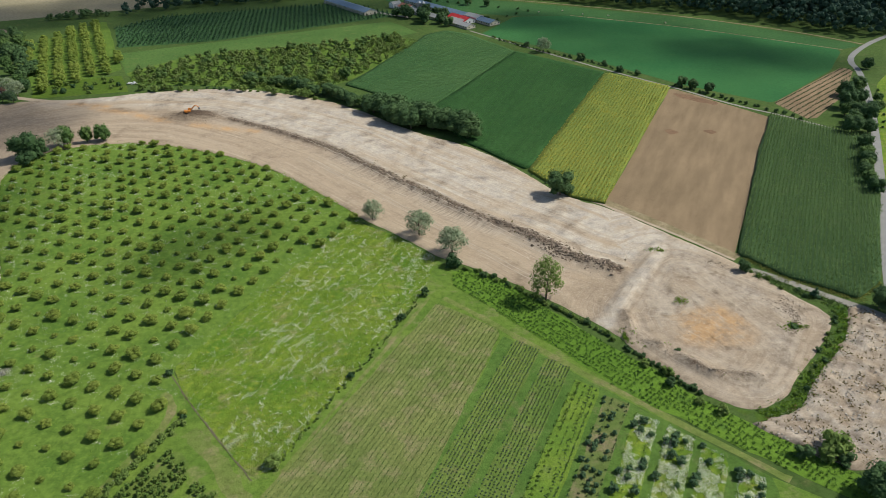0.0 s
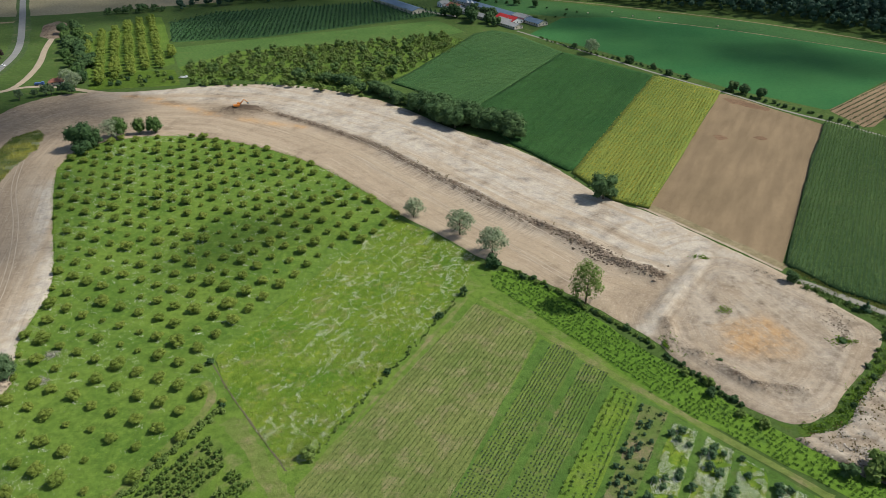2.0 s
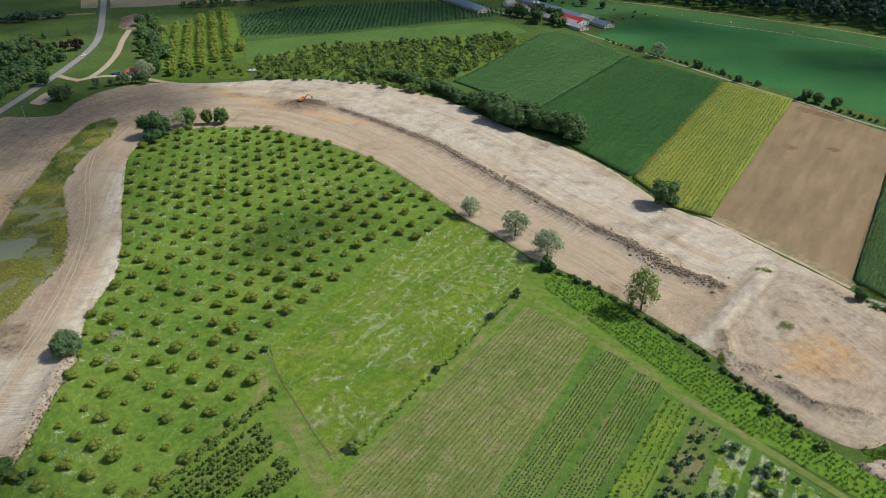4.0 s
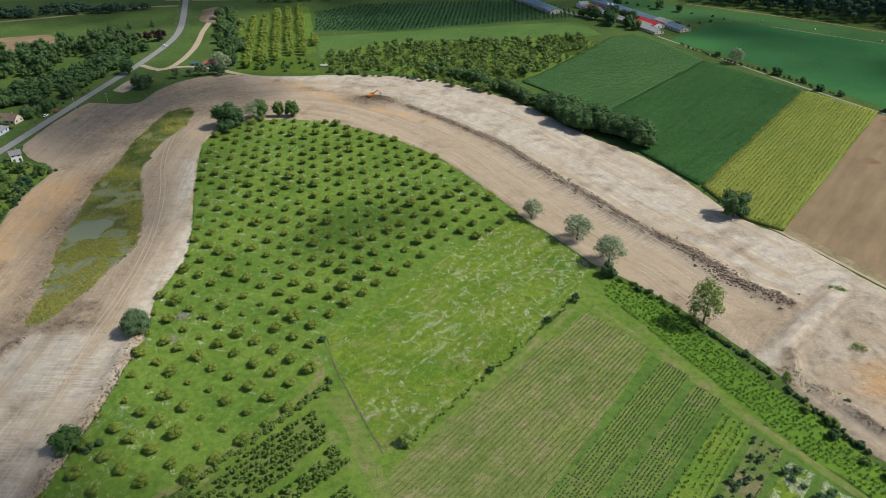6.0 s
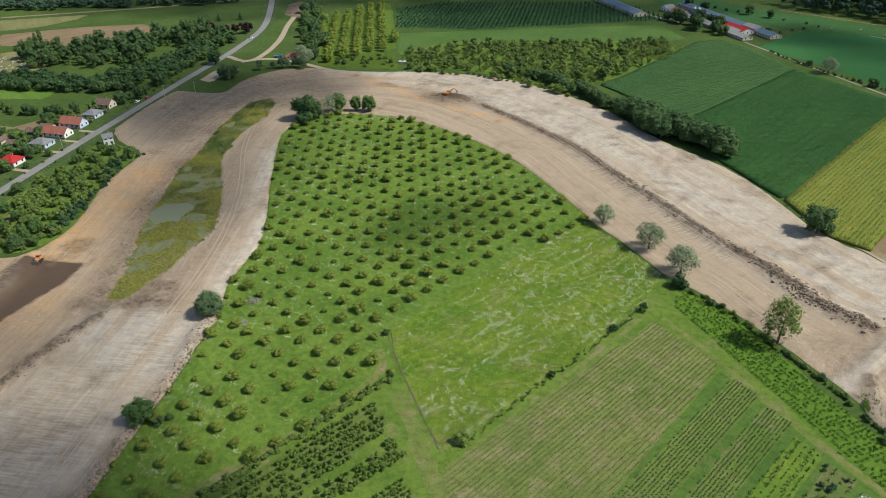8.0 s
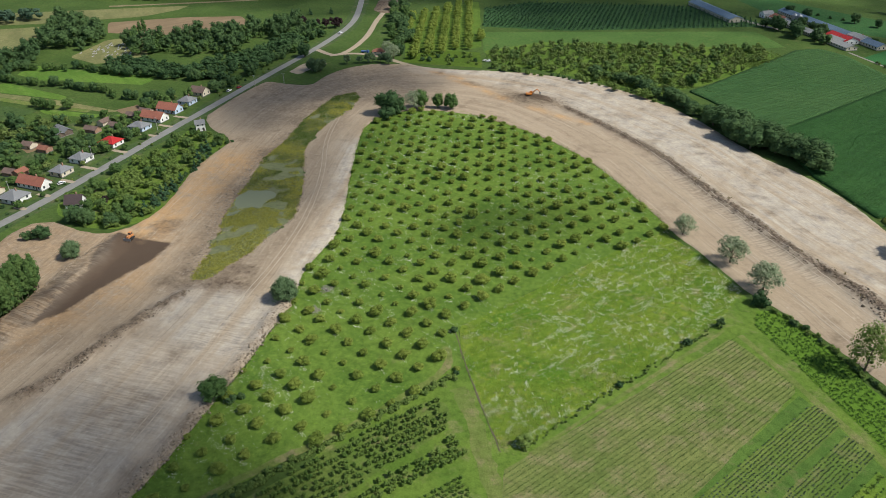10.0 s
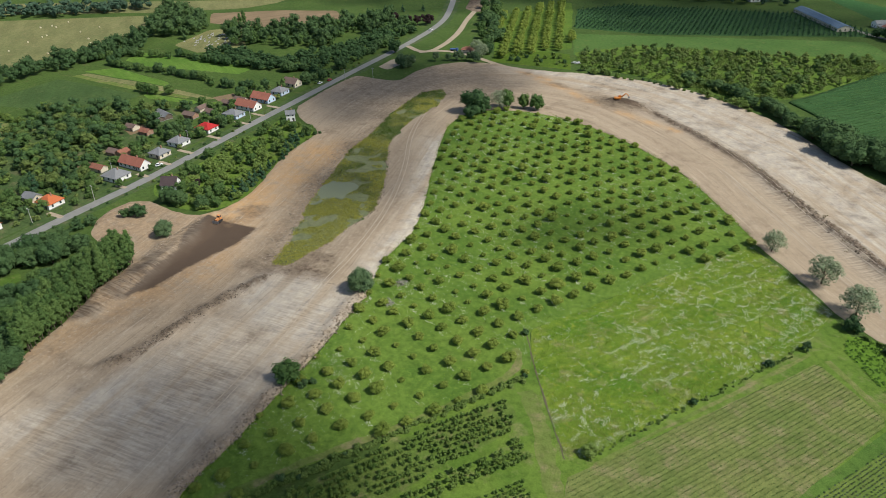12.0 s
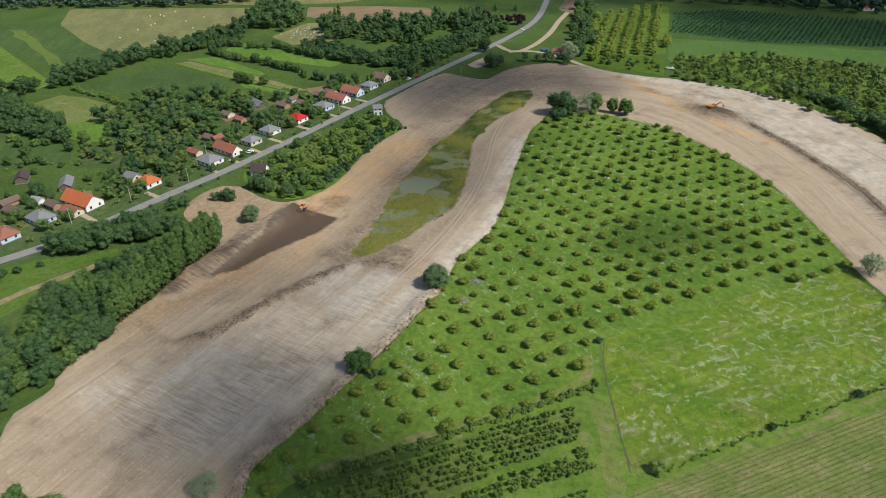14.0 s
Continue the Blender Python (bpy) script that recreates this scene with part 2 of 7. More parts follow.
LEAF_OLIVE = foliage("olive_leaves", (0.11, 0.155, 0.042), (0.175, 0.225, 0.065), spread=0.35)
LEAF_LIME = foliage("lime_leaves", (0.11, 0.21, 0.018), (0.18, 0.28, 0.03))
LEAF_MAIZE = foliage("tasselled_maize_leaves", (0.12, 0.2, 0.066), (0.25, 0.33, 0.115))
LEAF_RUST = foliage("rusty_leaves", (0.12, 0.1, 0.04), (0.19, 0.15, 0.06))
REED_LEAF = foliage("reed_leaves", (0.34, 0.34, 0.07), (0.45, 0.43, 0.1), spread=0.2, through=0.4)
PETAL_WHITE = plain("white_petals", (0.8, 0.81, 0.68), 0.8, vary=0.15, scale=6)
PETAL_YELLOW = plain("sunflower_petals", (0.5, 0.43, 0.05), 0.8, vary=0.3, scale=3)


# ---- shape helpers ----
def hashed(ix, iy, seed):
    h = np.sin(ix * 127.1 + iy * 311.7 + seed * 74.7) * 43758.5453
    return h - np.floor(h)


def vnoise(x, y, size, seed=0):
    """Smooth value noise from 0 to 1 with features of the given size in paces."""
    x, y = np.asarray(x) / (size * PACE), np.asarray(y) / (size * PACE)
    ix, iy = np.floor(x), np.floor(y)
    u, v = x - ix, y - iy
    u, v = u * u * (3 - 2 * u), v * v * (3 - 2 * v)
    a, b = hashed(ix, iy, seed), hashed(ix + 1, iy, seed)
    c, d = hashed(ix, iy + 1, seed), hashed(ix + 1, iy + 1, seed)
    return (a * (1 - u) + b * u) * (1 - v) + (c * (1 - u) + d * u) * v


def inside(x, y, poly):
    hit = np.zeros(np.shape(x), bool)
    px, py = poly[-1]
    for qx, qy in poly:
        if qy != py:
            hit ^= ((qy > y) != (py > y)) & (x < (px - qx) * (y - qy) / (py - qy) + qx)
        px, py = qx, qy
    return hit


def soft_inside(x, y, poly, edge):
    """Share of a poly round each place, with a frayed edge of that many metres."""
    total = np.zeros(np.shape(x))
    for k in range(14):
        a, r = k * 2.4, PACE * edge * math.sqrt((k + 0.5) / 14)
        wx = (vnoise(x, y, edge * 1.6, k) - 0.5) * edge * PACE
        total += inside(x + r * math.cos(a) + wx, y + r * math.sin(a) + wx, poly)
    return total / 14


def line_distance(x, y, line):
    """Distance in paces to an open line and the share of its length at the nearest place."""
    best, along, run = np.full(np.shape(x), 1e9), np.zeros(np.shape(x)), 0.0
    total = sum(math.dist(a, b) for a, b in zip(line, line[1:]))
    for (ax, ay), (bx, by) in zip(line, line[1:]):
        dx, dy = bx - ax, by - ay
        n = math.hypot(dx, dy)
        t = np.clip(((x - ax) * dx + (y - ay) * dy) / n**2, 0, 1)
        d = np.hypot(x - ax - t * dx, y - ay - t * dy)
        near = d < best
        best, along = np.where(near, d, best), np.where(near, (run + t * n) / total, along)
        run += n
    return best / PACE, along


def machine_way(x, y):
    """Metres across and along the way that the machines drove."""
    best, across, along, run = np.full(np.shape(x), 1e9), np.zeros(np.shape(x)), np.zeros(np.shape(x)), 0.0
    for (ax, ay), (bx, by) in (pair for way in MACHINE_WAYS for pair in zip(way, way[1:])):
        dx, dy = bx - ax, by - ay
        n = math.hypot(dx, dy)
        t = np.clip(((x - ax) * dx + (y - ay) * dy) / n**2, 0, 1)
        d = np.hypot(x - ax - t * dx, y - ay - t * dy)
        near = d < best
        side = np.sign(dx * (y - ay) - dy * (x - ax))
        best, across, along = np.where(near, d, best), np.where(near, d * side, across), np.where(near, run + t * n, along)
        run += n
    return np.stack([across, along, 0 * across], 1)


def smooth(line, rounds=2, closed=False):
    """Corner cutting."""
    for _ in range(rounds):
        out = [] if closed else [line[0]]
        pairs = list(zip(line, line[1:] + line[:1])) if closed else list(zip(line, line[1:]))
        for a, b in pairs:
            out += [(a[0] * 0.75 + b[0] * 0.25, a[1] * 0.75 + b[1] * 0.25), (a[0] * 0.25 + b[0] * 0.75, a[1] * 0.25 + b[1] * 0.75)]
        line = out if closed else out + [line[-1]]
    return line


def mesh_object(name, verts, faces, material, parent=None, label="", shade=False):
    me = bpy.data.meshes.new(name)
    me.from_pydata(verts, [], faces)
    me.materials.append(material)
    if shade:
        me.shade_smooth()
    ob = new(name, me)
    if parent:
        ob.parent = parent
    if label:
        tagged(ob, label)
    return ob


def part(name, bm, material, parent, label=""):
    me = bpy.data.meshes.new(name)
    bm.to_mesh(me)
    bm.free()
    me.materials.append(material)
    ob = new(name, me)
    ob.parent = parent
    if label:
        tagged(ob, label)
    return ob


def sheet(name, poly, cell, z, material, rag=0.6, height=None, soil=None, label="", category="", seed=0):
    """A piece of ground: a grid cut to a poly with a frayed edge, with its own relief."""
    cell, rag = cell * PACE, rag * PACE
    dense = []
    for a, b in zip(poly, poly[1:] + poly[:1]):
        n = max(1, int(math.dist(a, b) / (cell * 1.5)))
        dense += [(a[0] + (b[0] - a[0]) * k / n, a[1] + (b[1] - a[1]) * k / n) for k in range(n)]
    p = np.array(dense)
    p[:, 0] += (vnoise(p[:, 0], p[:, 1], cell * 1.9, seed + 1) - 0.5) * 2 * rag
    p[:, 1] += (vnoise(p[:, 0], p[:, 1], cell * 1.9, seed + 2) - 0.5) * 2 * rag
    lo, hi = p.min(0) - cell, p.max(0) + cell
    nx, ny = int((hi[0] - lo[0]) / cell) + 2, int((hi[1] - lo[1]) / cell) + 2
    gx, gy = np.meshgrid(lo[0] + np.arange(nx + 1) * cell, lo[1] + np.arange(ny + 1) * cell)
    keep = inside(gx[:-1, :-1] + cell / 2, gy[:-1, :-1] + cell / 2, p.tolist())
    count = np.zeros(gx.shape, int)
    for a in (0, 1):
        for b in (0, 1):
            count[a:a + ny, b:b + nx] += keep
    x, y = gx.ravel().copy(), gy.ravel().copy()
    edge = np.where((count.ravel() > 0) & (count.ravel() < 4))[0]
    q = np.roll(p, -1, 0)
    d = q - p
    n2 = (d**2).sum(1) + 1e-9
    for s in range(0, len(edge), 400):
        e = edge[s:s + 400]
        t = np.clip(((x[e, None] - p[:, 0]) * d[:, 0] + (y[e, None] - p[:, 1]) * d[:, 1]) / n2, 0, 1)
        cx, cy = p[:, 0] + t * d[:, 0], p[:, 1] + t * d[:, 1]
        k = ((cx - x[e, None])**2 + (cy - y[e, None])**2).argmin(1)
        x[e], y[e] = cx[np.arange(len(e)), k], cy[np.arange(len(e)), k]
    used = np.where(count.ravel() > 0)[0]
    index = np.full(count.size, -1)
    index[used] = np.arange(len(used))
    ids = np.arange(count.size).reshape(count.shape)
    quads = np.stack([ids[:-1, :-1][keep], ids[:-1, 1:][keep], ids[1:, 1:][keep], ids[1:, :-1][keep]], 1)
    x, y = x[used], y[used]
    rim = np.zeros(count.size, bool)
    rim[edge] = True
    rim = rim[used]
    zz = np.full(len(x), float(z))
    if height:
        zz += np.where(rim, 0, height(x, y))
    ob = mesh_object(name, np.stack([x, y, zz], 1).tolist(), index[quads].tolist(), material, shade=True)
    if soil:
        at = ob.data.color_attributes.new("soil", "FLOAT_COLOR", "POINT")
        rgb = soil(x, y)
        rgb = np.concatenate([rgb, np.zeros((len(x), 4 - rgb.shape[1]))], 1)
        at.data.foreach_set("color", rgb.astype(np.float32).ravel())
        way = ob.data.attributes.new("grain", "FLOAT_VECTOR", "POINT")
        way.data.foreach_set("vector", machine_way(x, y).astype(np.float32).ravel())
    return tagged(ob, label, category, kind="structure")


def ribbon(name, line, width, z, material, label, category, rounds=2, rag=0.15):
    """A road or track along a line."""
    line = smooth(line, rounds)
    verts, faces = [], []
    for k, (x, y) in enumerate(line):
        a, b = line[max(k - 1, 0)], line[min(k + 1, len(line) - 1)]
        n = math.dist(a, b)
        nx, ny = -(b[1] - a[1]) / n, (b[0] - a[0]) / n
        for s in (-0.5, -0.17, 0.17, 0.5):
            w = width * s + random.uniform(-rag, rag)
            verts.append((x + nx * w, y + ny * w, z + 0.06 * (0.5 - abs(s))))
        if k:
            o = k * 4
            faces += [(o + j, o + j + 1, o + j - 3, o + j - 4) for j in range(3)]
    return tagged(mesh_object(name, verts, faces, material), label, category, kind="structure")


# ---- plants ----
def leaf_quads(centres, normals, size, rng, aspect=1.4):
    """Small leaf sprays: one pointed triangle each, its verts in rows of three."""
    n = len(centres)
    nn = normals / (np.linalg.norm(normals, axis=1, keepdims=True) + 1e-9)
    r = rng.normal(size=(n, 3))
    u = np.cross(nn, r)
    u /= np.linalg.norm(u, axis=1, keepdims=True) + 1e-9
    v = np.cross(nn, u)
    s = (size * rng.uniform(0.6, 1.35, (n, 1))) / 2
    u, v = u * s * aspect, v * s
    return np.stack([centres - u - v * 0.7, centres + u * 0.15 + v, centres + u - v * 0.6], 1).reshape(-1, 3)


ICO = None


def ico():
    global ICO
    if ICO is None:
        bm = bmesh.new()
        bmesh.ops.create_icosphere(bm, subdivisions=1, radius=1)
        ICO = (np.array([v.co[:] for v in bm.verts]), np.array([[v.index for v in f.verts] for f in bm.faces]))
        bm.free()
    return ICO


def crown_arrays(rng, width, depth, low, blobs, leaves, leaf, shape="round"):
    """Verts and faces of a crown: overlapping lumps of foliage, shaggy with leaf sprays; low: height of its underside, depth: its own height."""
    centres, radii = [], []
    for k in range(blobs):
        f = (k + 0.5) / blobs
        a = k * 2.4 + rng.uniform(-0.4, 0.4)
        if shape == "cone":
            reach, h = (1 - f) ** 0.9 * 0.32, f * 0.9
            r = width * (0.08 + 0.24 * (1 - f))
        elif shape == "column":
            reach, h = 0.2 * math.sin(math.pi * min(1, f + 0.12)) ** 0.5, 0.1 + f * 0.82
            r = width * (0.18 + 0.16 * math.sin(math.pi * f))
        elif shape == "open":
            h = 0.15 + 0.75 * f
            reach = rng.uniform(0.2, 0.42) * math.sin(math.pi * (0.2 + 0.72 * h))
            r = width * rng.uniform(0.12, 0.2)
        else:
            reach, h = math.sqrt(rng.uniform(0.02, 1)) * 0.34, 0.22 + 0.58 * f
            reach *= math.sin(math.pi * (0.12 + 0.8 * h)) ** 0.6
            r = width * rng.uniform(0.17, 0.27)
        centres.append((width * reach * math.cos(a), width * reach * math.sin(a), low + depth * h))
        radii.append(r)
    c, r = np.array(centres), np.array(radii)
    flat = min(1.0, depth / width)
    iv, iface = ico()
    verts, faces, base = [], [], 0
    for k in range(blobs):
        wob = (0.3 if shape == "open" else 0.76) * (1 + 0.25 * (rng.uniform(size=(len(iv), 1)) - 0.5))
        verts.append(c[k] + iv * wob * r[k] * (1, 1, 0.85 * flat + 0.1))
        faces.append(iface + base)
        base += len(iv)
    faces = [f.tolist() for f in np.concatenate(faces)]
    pick = rng.choice(blobs, leaves, p=r**2 / (r**2).sum())
    d = rng.normal(size=(leaves, 3))
    d /= np.linalg.norm(d, axis=1, keepdims=True)
    d[:, 2] = np.where(d[:, 2] < -0.5, -d[:, 2], d[:, 2])
    p = c[pick] + d * (r[pick] * rng.uniform(0.74, 1.12, leaves))[:, None] * (1, 1, 0.85 * flat + 0.1)
    q = leaf_quads(p, d + rng.normal(size=d.shape) * 0.4 + (0, 0, 0.35), leaf, rng)
    faces += (np.arange(leaves * 3).reshape(-1, 3) + base).tolist()
    return np.concatenate(verts + [q]), faces


def tube(bm, pts, radii, sides=6):
    rings = []
    for k, p in enumerate(pts):
        a = Vector(pts[min(k + 1, len(pts) - 1)]) - Vector(pts[max(k - 1, 0)])
        m = a.to_track_quat("Z", "Y").to_matrix()
        rings.append([bm.verts.new(Vector(p) + m @ Vector((radii[k] * math.cos(t), radii[k] * math.sin(t), 0)))
                      for t in (2 * math.pi * j / sides for j in range(sides))])
    for r0, r1 in zip(rings, rings[1:]):
        for j in range(sides):
            bm.faces.new((r0[j], r0[(j + 1) % sides], r1[(j + 1) % sides], r1[j]))
    bm.faces.new(rings[-1])
    bm.faces.new(rings[0][::-1])


PLANTS = {
    # kind: width, crown depth, height of its underside, lumps, leaves, leaf size, shape, leaf material, trunk radius, label, category, variants
    "orchard_tree": (4.3, 2.4, 0.15, 10, 760, 0.27, "round", LEAF_ORCHARD, 0.09, "young low fruit tree with yellow-green rounded crown in mown grass", "tree", 6),
    "broadleaf_tree": (9.5, 9.0, 0.2, 20, 1250, 0.5, "round", LEAF_DARK, 0.28, "dense dark green broadleaf tree with low crown", "tree", 5),
    "green_tree": (7.5, 6.8, 0.4, 16, 950, 0.44, "round", LEAF_MID, 0.22, "mid-green broadleaf tree with loose crown", "tree", 5),
    "garden_tree": (7.0, 6.2, 0.3, 14, 800, 0.45, "round", LEAF_MID, 0.2, "leafy green garden tree among village plots", "tree", 5),
    "grey_tree": (8.6, 7.6, 0.2, 20, 2600, 0.38, "round", LEAF_GREY, 0.25, "rounded grey-green tree on the edge of bare earth", "tree", 3),
    "bed_shrub": (2.0, 1.7, 0.05, 6, 220, 0.28, "round", LEAF_BLUE, 0.05, "dark green shrub in a flowering nursery bed", "shrub", 5),
    "nursery_bush": (1.25, 1.35, 0.1, 5, 150, 0.27, "round", LEAF_NURSERY, 0.05, "small rounded dark green nursery bush in grass", "shrub", 5),
    "willow_tree": (9.6, 7.4, 1.5, 24, 2600, 0.34, "open", LEAF_WILLOW, 0.2, "airy silver-green willow with forked trunk", "tree", 4),
    "ash_tree": (10.0, 11.5, 2.0, 30, 2800, 0.36, "open", LEAF_ASH, 0.22, "tall open-crowned green tree beside a hedge", "tree", 2),
    "poplar_tree": (3.6, 10.0, 1.5, 12, 640, 0.42, "column", LEAF_MID, 0.13, "slender young poplar with thin bare trunk", "tree", 4),
    "conifer_tree": (4.6, 8.5, 0.4, 9, 1000, 0.45, "cone", LEAF_SPRUCE, 0.17, "blue-green conical spruce with dense needles", "tree", 3),
    "shrub": (3.2, 2.4, 0.05, 8, 340, 0.36, "round", LEAF_DARK, 0.06, "dense dark green leafy shrub", "shrub", 5),
    "light_shrub": (3.0, 2.2, 0.05, 8, 300, 0.36, "round", LEAF_YELLOW, 0.06, "bushy yellow-green shrub in grass", "shrub", 5),
    "row_tree": (6.4, 4.6, 0.4, 10, 560, 0.46, "round", LEAF_ORCHARD, 0.14, "olive-green tree in a planted row", "tree", 4),
    "thicket_tree": (6.4, 5.0, 0.2, 10, 560, 0.46, "round", LEAF_YELLOW, 0.14, "yellow-green bushy tree in an overgrown plot", "tree", 5),
    "lane_tree": (5.6, 4.4, 1.3, 12, 900, 0.36, "round", LEAF_GREY, 0.14, "round pale green tree on a bare trunk beside the lane", "tree", 3),
    "purple_tree": (6.5, 6.0, 0.8, 9, 800, 0.55, "round", LEAF_PURPLE, 0.2, "dark purple-leaved tree beside the road", "tree", 2),
}
MADE = {}


def plant(kind, x, y, size=1.0, tall=1.0, label="", group="", z=0.0):
    """Stands a plant of a kind at a place; the first of each variant is built, the rest are copies."""
    width, depth, low, blobs, leaves, leaf, shape, leafmat, stem, text, category, variants = PLANTS[kind]
    width, depth, low, leaf, stem = (k * PACE for k in (width, depth, low, leaf, stem))
    v = random.randrange(variants)
    z -= 0.3 * size * (kind in ("shrub", "light_shrub"))
    m = Matrix.LocRotScale((x, y, z), Euler((0, 0, random.uniform(0, 6.28))), (size, size, size * tall))
    if (kind, v) not in MADE:
        rng = np.random.default_rng(sum(map(ord, kind)) + v)
        verts, faces = crown_arrays(rng, width, depth, low, blobs, leaves, leaf, shape)
        if category == "shrub":
            ob = mesh_object(kind, verts.tolist(), faces, leafmat)
        else:
            ob = new(kind)
        ob.matrix_basis = m
        MADE[kind, v] = ob
        if category == "shrub":
            return tagged(ob, label or text, category, group)
        bm = bmesh.new()
        lean = rng.uniform(-0.25, 0.25, 2) * width / 8
        top = low + depth * 0.6
        tube(bm, [(0, 0, -0.1), (lean[0] * 0.4, lean[1] * 0.4, top * 0.4), (lean[0], lean[1], top)], [stem * 1.25, stem, stem * 0.4], 5)
        for k in range(4 if shape == "open" else 3):
            a, h = k * 1.7 + rng.uniform(0, 1), low + depth * (0.05 + 0.1 * k)
            tube(bm, [(lean[0] * 0.4, lean[1] * 0.4, h), (math.cos(a) * width * 0.14, math.sin(a) * width * 0.14, h + depth * 0.16),
                      (math.cos(a) * width * 0.28, math.sin(a) * width * 0.28, h + depth * 0.3)], [stem * 0.55, stem * 0.4, stem * 0.15], 4)
        part("trunk", bm, BARK, ob)
        mesh_object("crown", verts.tolist(), faces, leafmat, ob)
    else:
        first = MADE[kind, v]
        ob = copy_thing(first, m @ Matrix.Diagonal((*(1 / s for s in first.scale), 1)))
    return tagged(ob, label or text, category, group)


def rows_in(poly, direction, gap, step, jitter, rng, skip=0.0, offset=0.0):
    """Places along straight rows inside a poly; direction: a vector along the rows."""
    gap, step, jitter, offset = (k * PACE for k in (gap, step, jitter, offset))
    d = np.array(direction, float)
    d /= np.linalg.norm(d)
    n = np.array([-d[1], d[0]])
    p = np.array(poly)
    s, u = p @ d, p @ n
    a, b = np.meshgrid(np.arange(s.min(), s.max(), step), np.arange(u.min() + offset, u.max(), gap))
    a = a + rng.uniform(-jitter, jitter, a.shape)
    b = b + rng.uniform(-jitter, jitter, b.shape) * 0.35
    xy = (a.ravel()[:, None] * d + b.ravel()[:, None] * n)
    ok = inside(xy[:, 0], xy[:, 1], poly) & (rng.uniform(size=len(xy)) >= skip)
    return xy[ok]


def scatter_in(poly, per_m2, rng):
    p = np.array(poly)
    lo, hi = p.min(0), p.max(0)
    n = int(per_m2 / PACE**2 * (hi[0] - lo[0]) * (hi[1] - lo[1]))
    xy = rng.uniform(lo, hi, (n, 2))
    return xy[inside(xy[:, 0], xy[:, 1], poly)]


def sprays(name, xy, per, spread, low, high, leaf, material, rng, label, category, upright=0.5, kind="stuff", z=0.0, dome=False):
    """Uncountable plants as one object: leaf sprays round each place between two heights."""
    n = len(xy)
    if not n:
        return None
    spread, low, high, leaf = (k * PACE for k in (spread, low, high, leaf))
    c = np.repeat(xy, per, 0)
    o = rng.normal(size=(n * per, 2)) * spread
    k = np.repeat(rng.uniform(0.7, 1.3, n), per)
    h = rng.uniform(low, high, n * per) * k
    if dome:
        h = low + (h - low) * np.exp(-(o**2).sum(1) / (2.2 * spread**2 + 1e-9))
    p = np.stack([c[:, 0] + o[:, 0], c[:, 1] + o[:, 1], h + z], 1)
    nn = rng.normal(size=(n * per, 3)) * (1, 1, 0.4) + (0, 0, 1.2 * (1 - upright))
    q = leaf_quads(p, nn, leaf, rng)
    f = np.arange(len(q)).reshape(-1, 3)
    ob = mesh_object(name, q.tolist(), f.tolist(), material)
    return tagged(ob, label, category, kind=kind)


# ---- plan of the land, metres east and north of the spot below the camera ----
ARC_FAR = [(-284, 477.3), (-245.3, 478.7), (-197.3, 496), (-144, 498.7), (-106.7, 485.3), (-62.7, 460), (-14.7, 406.7), (10.7, 390.7), (34.7, 364), (53.6, 331.1),
           (66, 316), (82, 305.3), (103.3, 278.7), (124, 255.3)]
PIT_LOOP = [(136.7, 230.8), (145.6, 219.2), (142.8, 208.7), (128.5, 193.3), (118.7, 183.2), (110.8, 172.4), (98.7, 166.9), (90.7, 169.3), (82.1, 176.9), (66.7, 197.7)]
ARC_NEAR = [(62.8, 207.6), (46.7, 224), (39.1, 231.9), (22.3, 246.7), (9.7, 255.7), (1.3, 259.6), (-11.1, 272.8), (-24.3, 286), (-38.4, 298.4),
            (-44.1, 306.1), (-64.3, 328.4), (-85.3, 350.7), (-112, 370.7), (-149.3, 389.3), (-196, 400)]
WEST_NEAR = [(-236, 382.7), (-237.3, 350.7), (-224, 322.7), (-202.7, 282.7), (-181.3, 244.5), (-171.6, 222.4), (-172.9, 217.9), (-167.7, 194), (-158.3, 176.8),
             (-156.8, 166.1), (-149.5, 136.1), (-146.7, 118), (-142, 94.7), (-139.5, 70.8), (-135.5, 66), (-119.5, 48.8)]
WEST_FAR = [(-169.9, 4.9), (-216.1, 30.1), (-217.9, 47.7), (-224.4, 51.5), (-235.9, 77.3), (-245.9, 106.5), (-255.3, 133.9), (-264.4, 142.7),
            (-292.9, 139.7), (-310.7, 156), (-310.7, 180), (-279.2, 178.8), (-266.9, 185.1), (-264.7, 199.3), (-267.5, 217.1), (-287.7, 256),
            (-292.7, 281), (-296.2, 297.8), (-318.8, 304), (-338.9, 318.8), (-343, 336), (-347.8, 356), (-350.5, 376), (-352, 394), (-349, 397.5), (-335, 398), (-316, 402), (-319, 418), (-320, 436), (-316, 452), (-305, 468)]
DIRT = ARC_FAR + PIT_LOOP + ARC_NEAR + WEST_NEAR + WEST_FAR
REED = [(-279, 404), (-287, 389), (-283, 367), (-276, 337), (-267, 312), (-261, 283), (-248, 255), (-244, 243), (-233, 220), (-225, 207), (-217, 192), (-207, 170), (-201, 173), (-200, 188), (-199, 200), (-201, 209), (-202, 233), (-211, 250), (-225, 272), (-248, 303), (-256, 325), (-261, 348), (-261, 370), (-269, 395)]
POND = [(-238, 232), (-242, 240), (-241, 249), (-233, 251), (-225, 251), (-224, 244), (-225, 239), (-222, 233), (-229, 232), (-229, 222), (-232, 220), (-236, 227)]
RIDGE = [(-136, 436), (-109.3, 418.7), (-85.3, 401.3), (-62.7, 384), (-44, 362.7), (-24.5, 342), (-6.5, 323.5), (4.7, 310.7), (20.4, 295.7), (35.2, 283.3),
         (44.3, 273.9), (54.7, 260.1), (71.9, 249.7)]
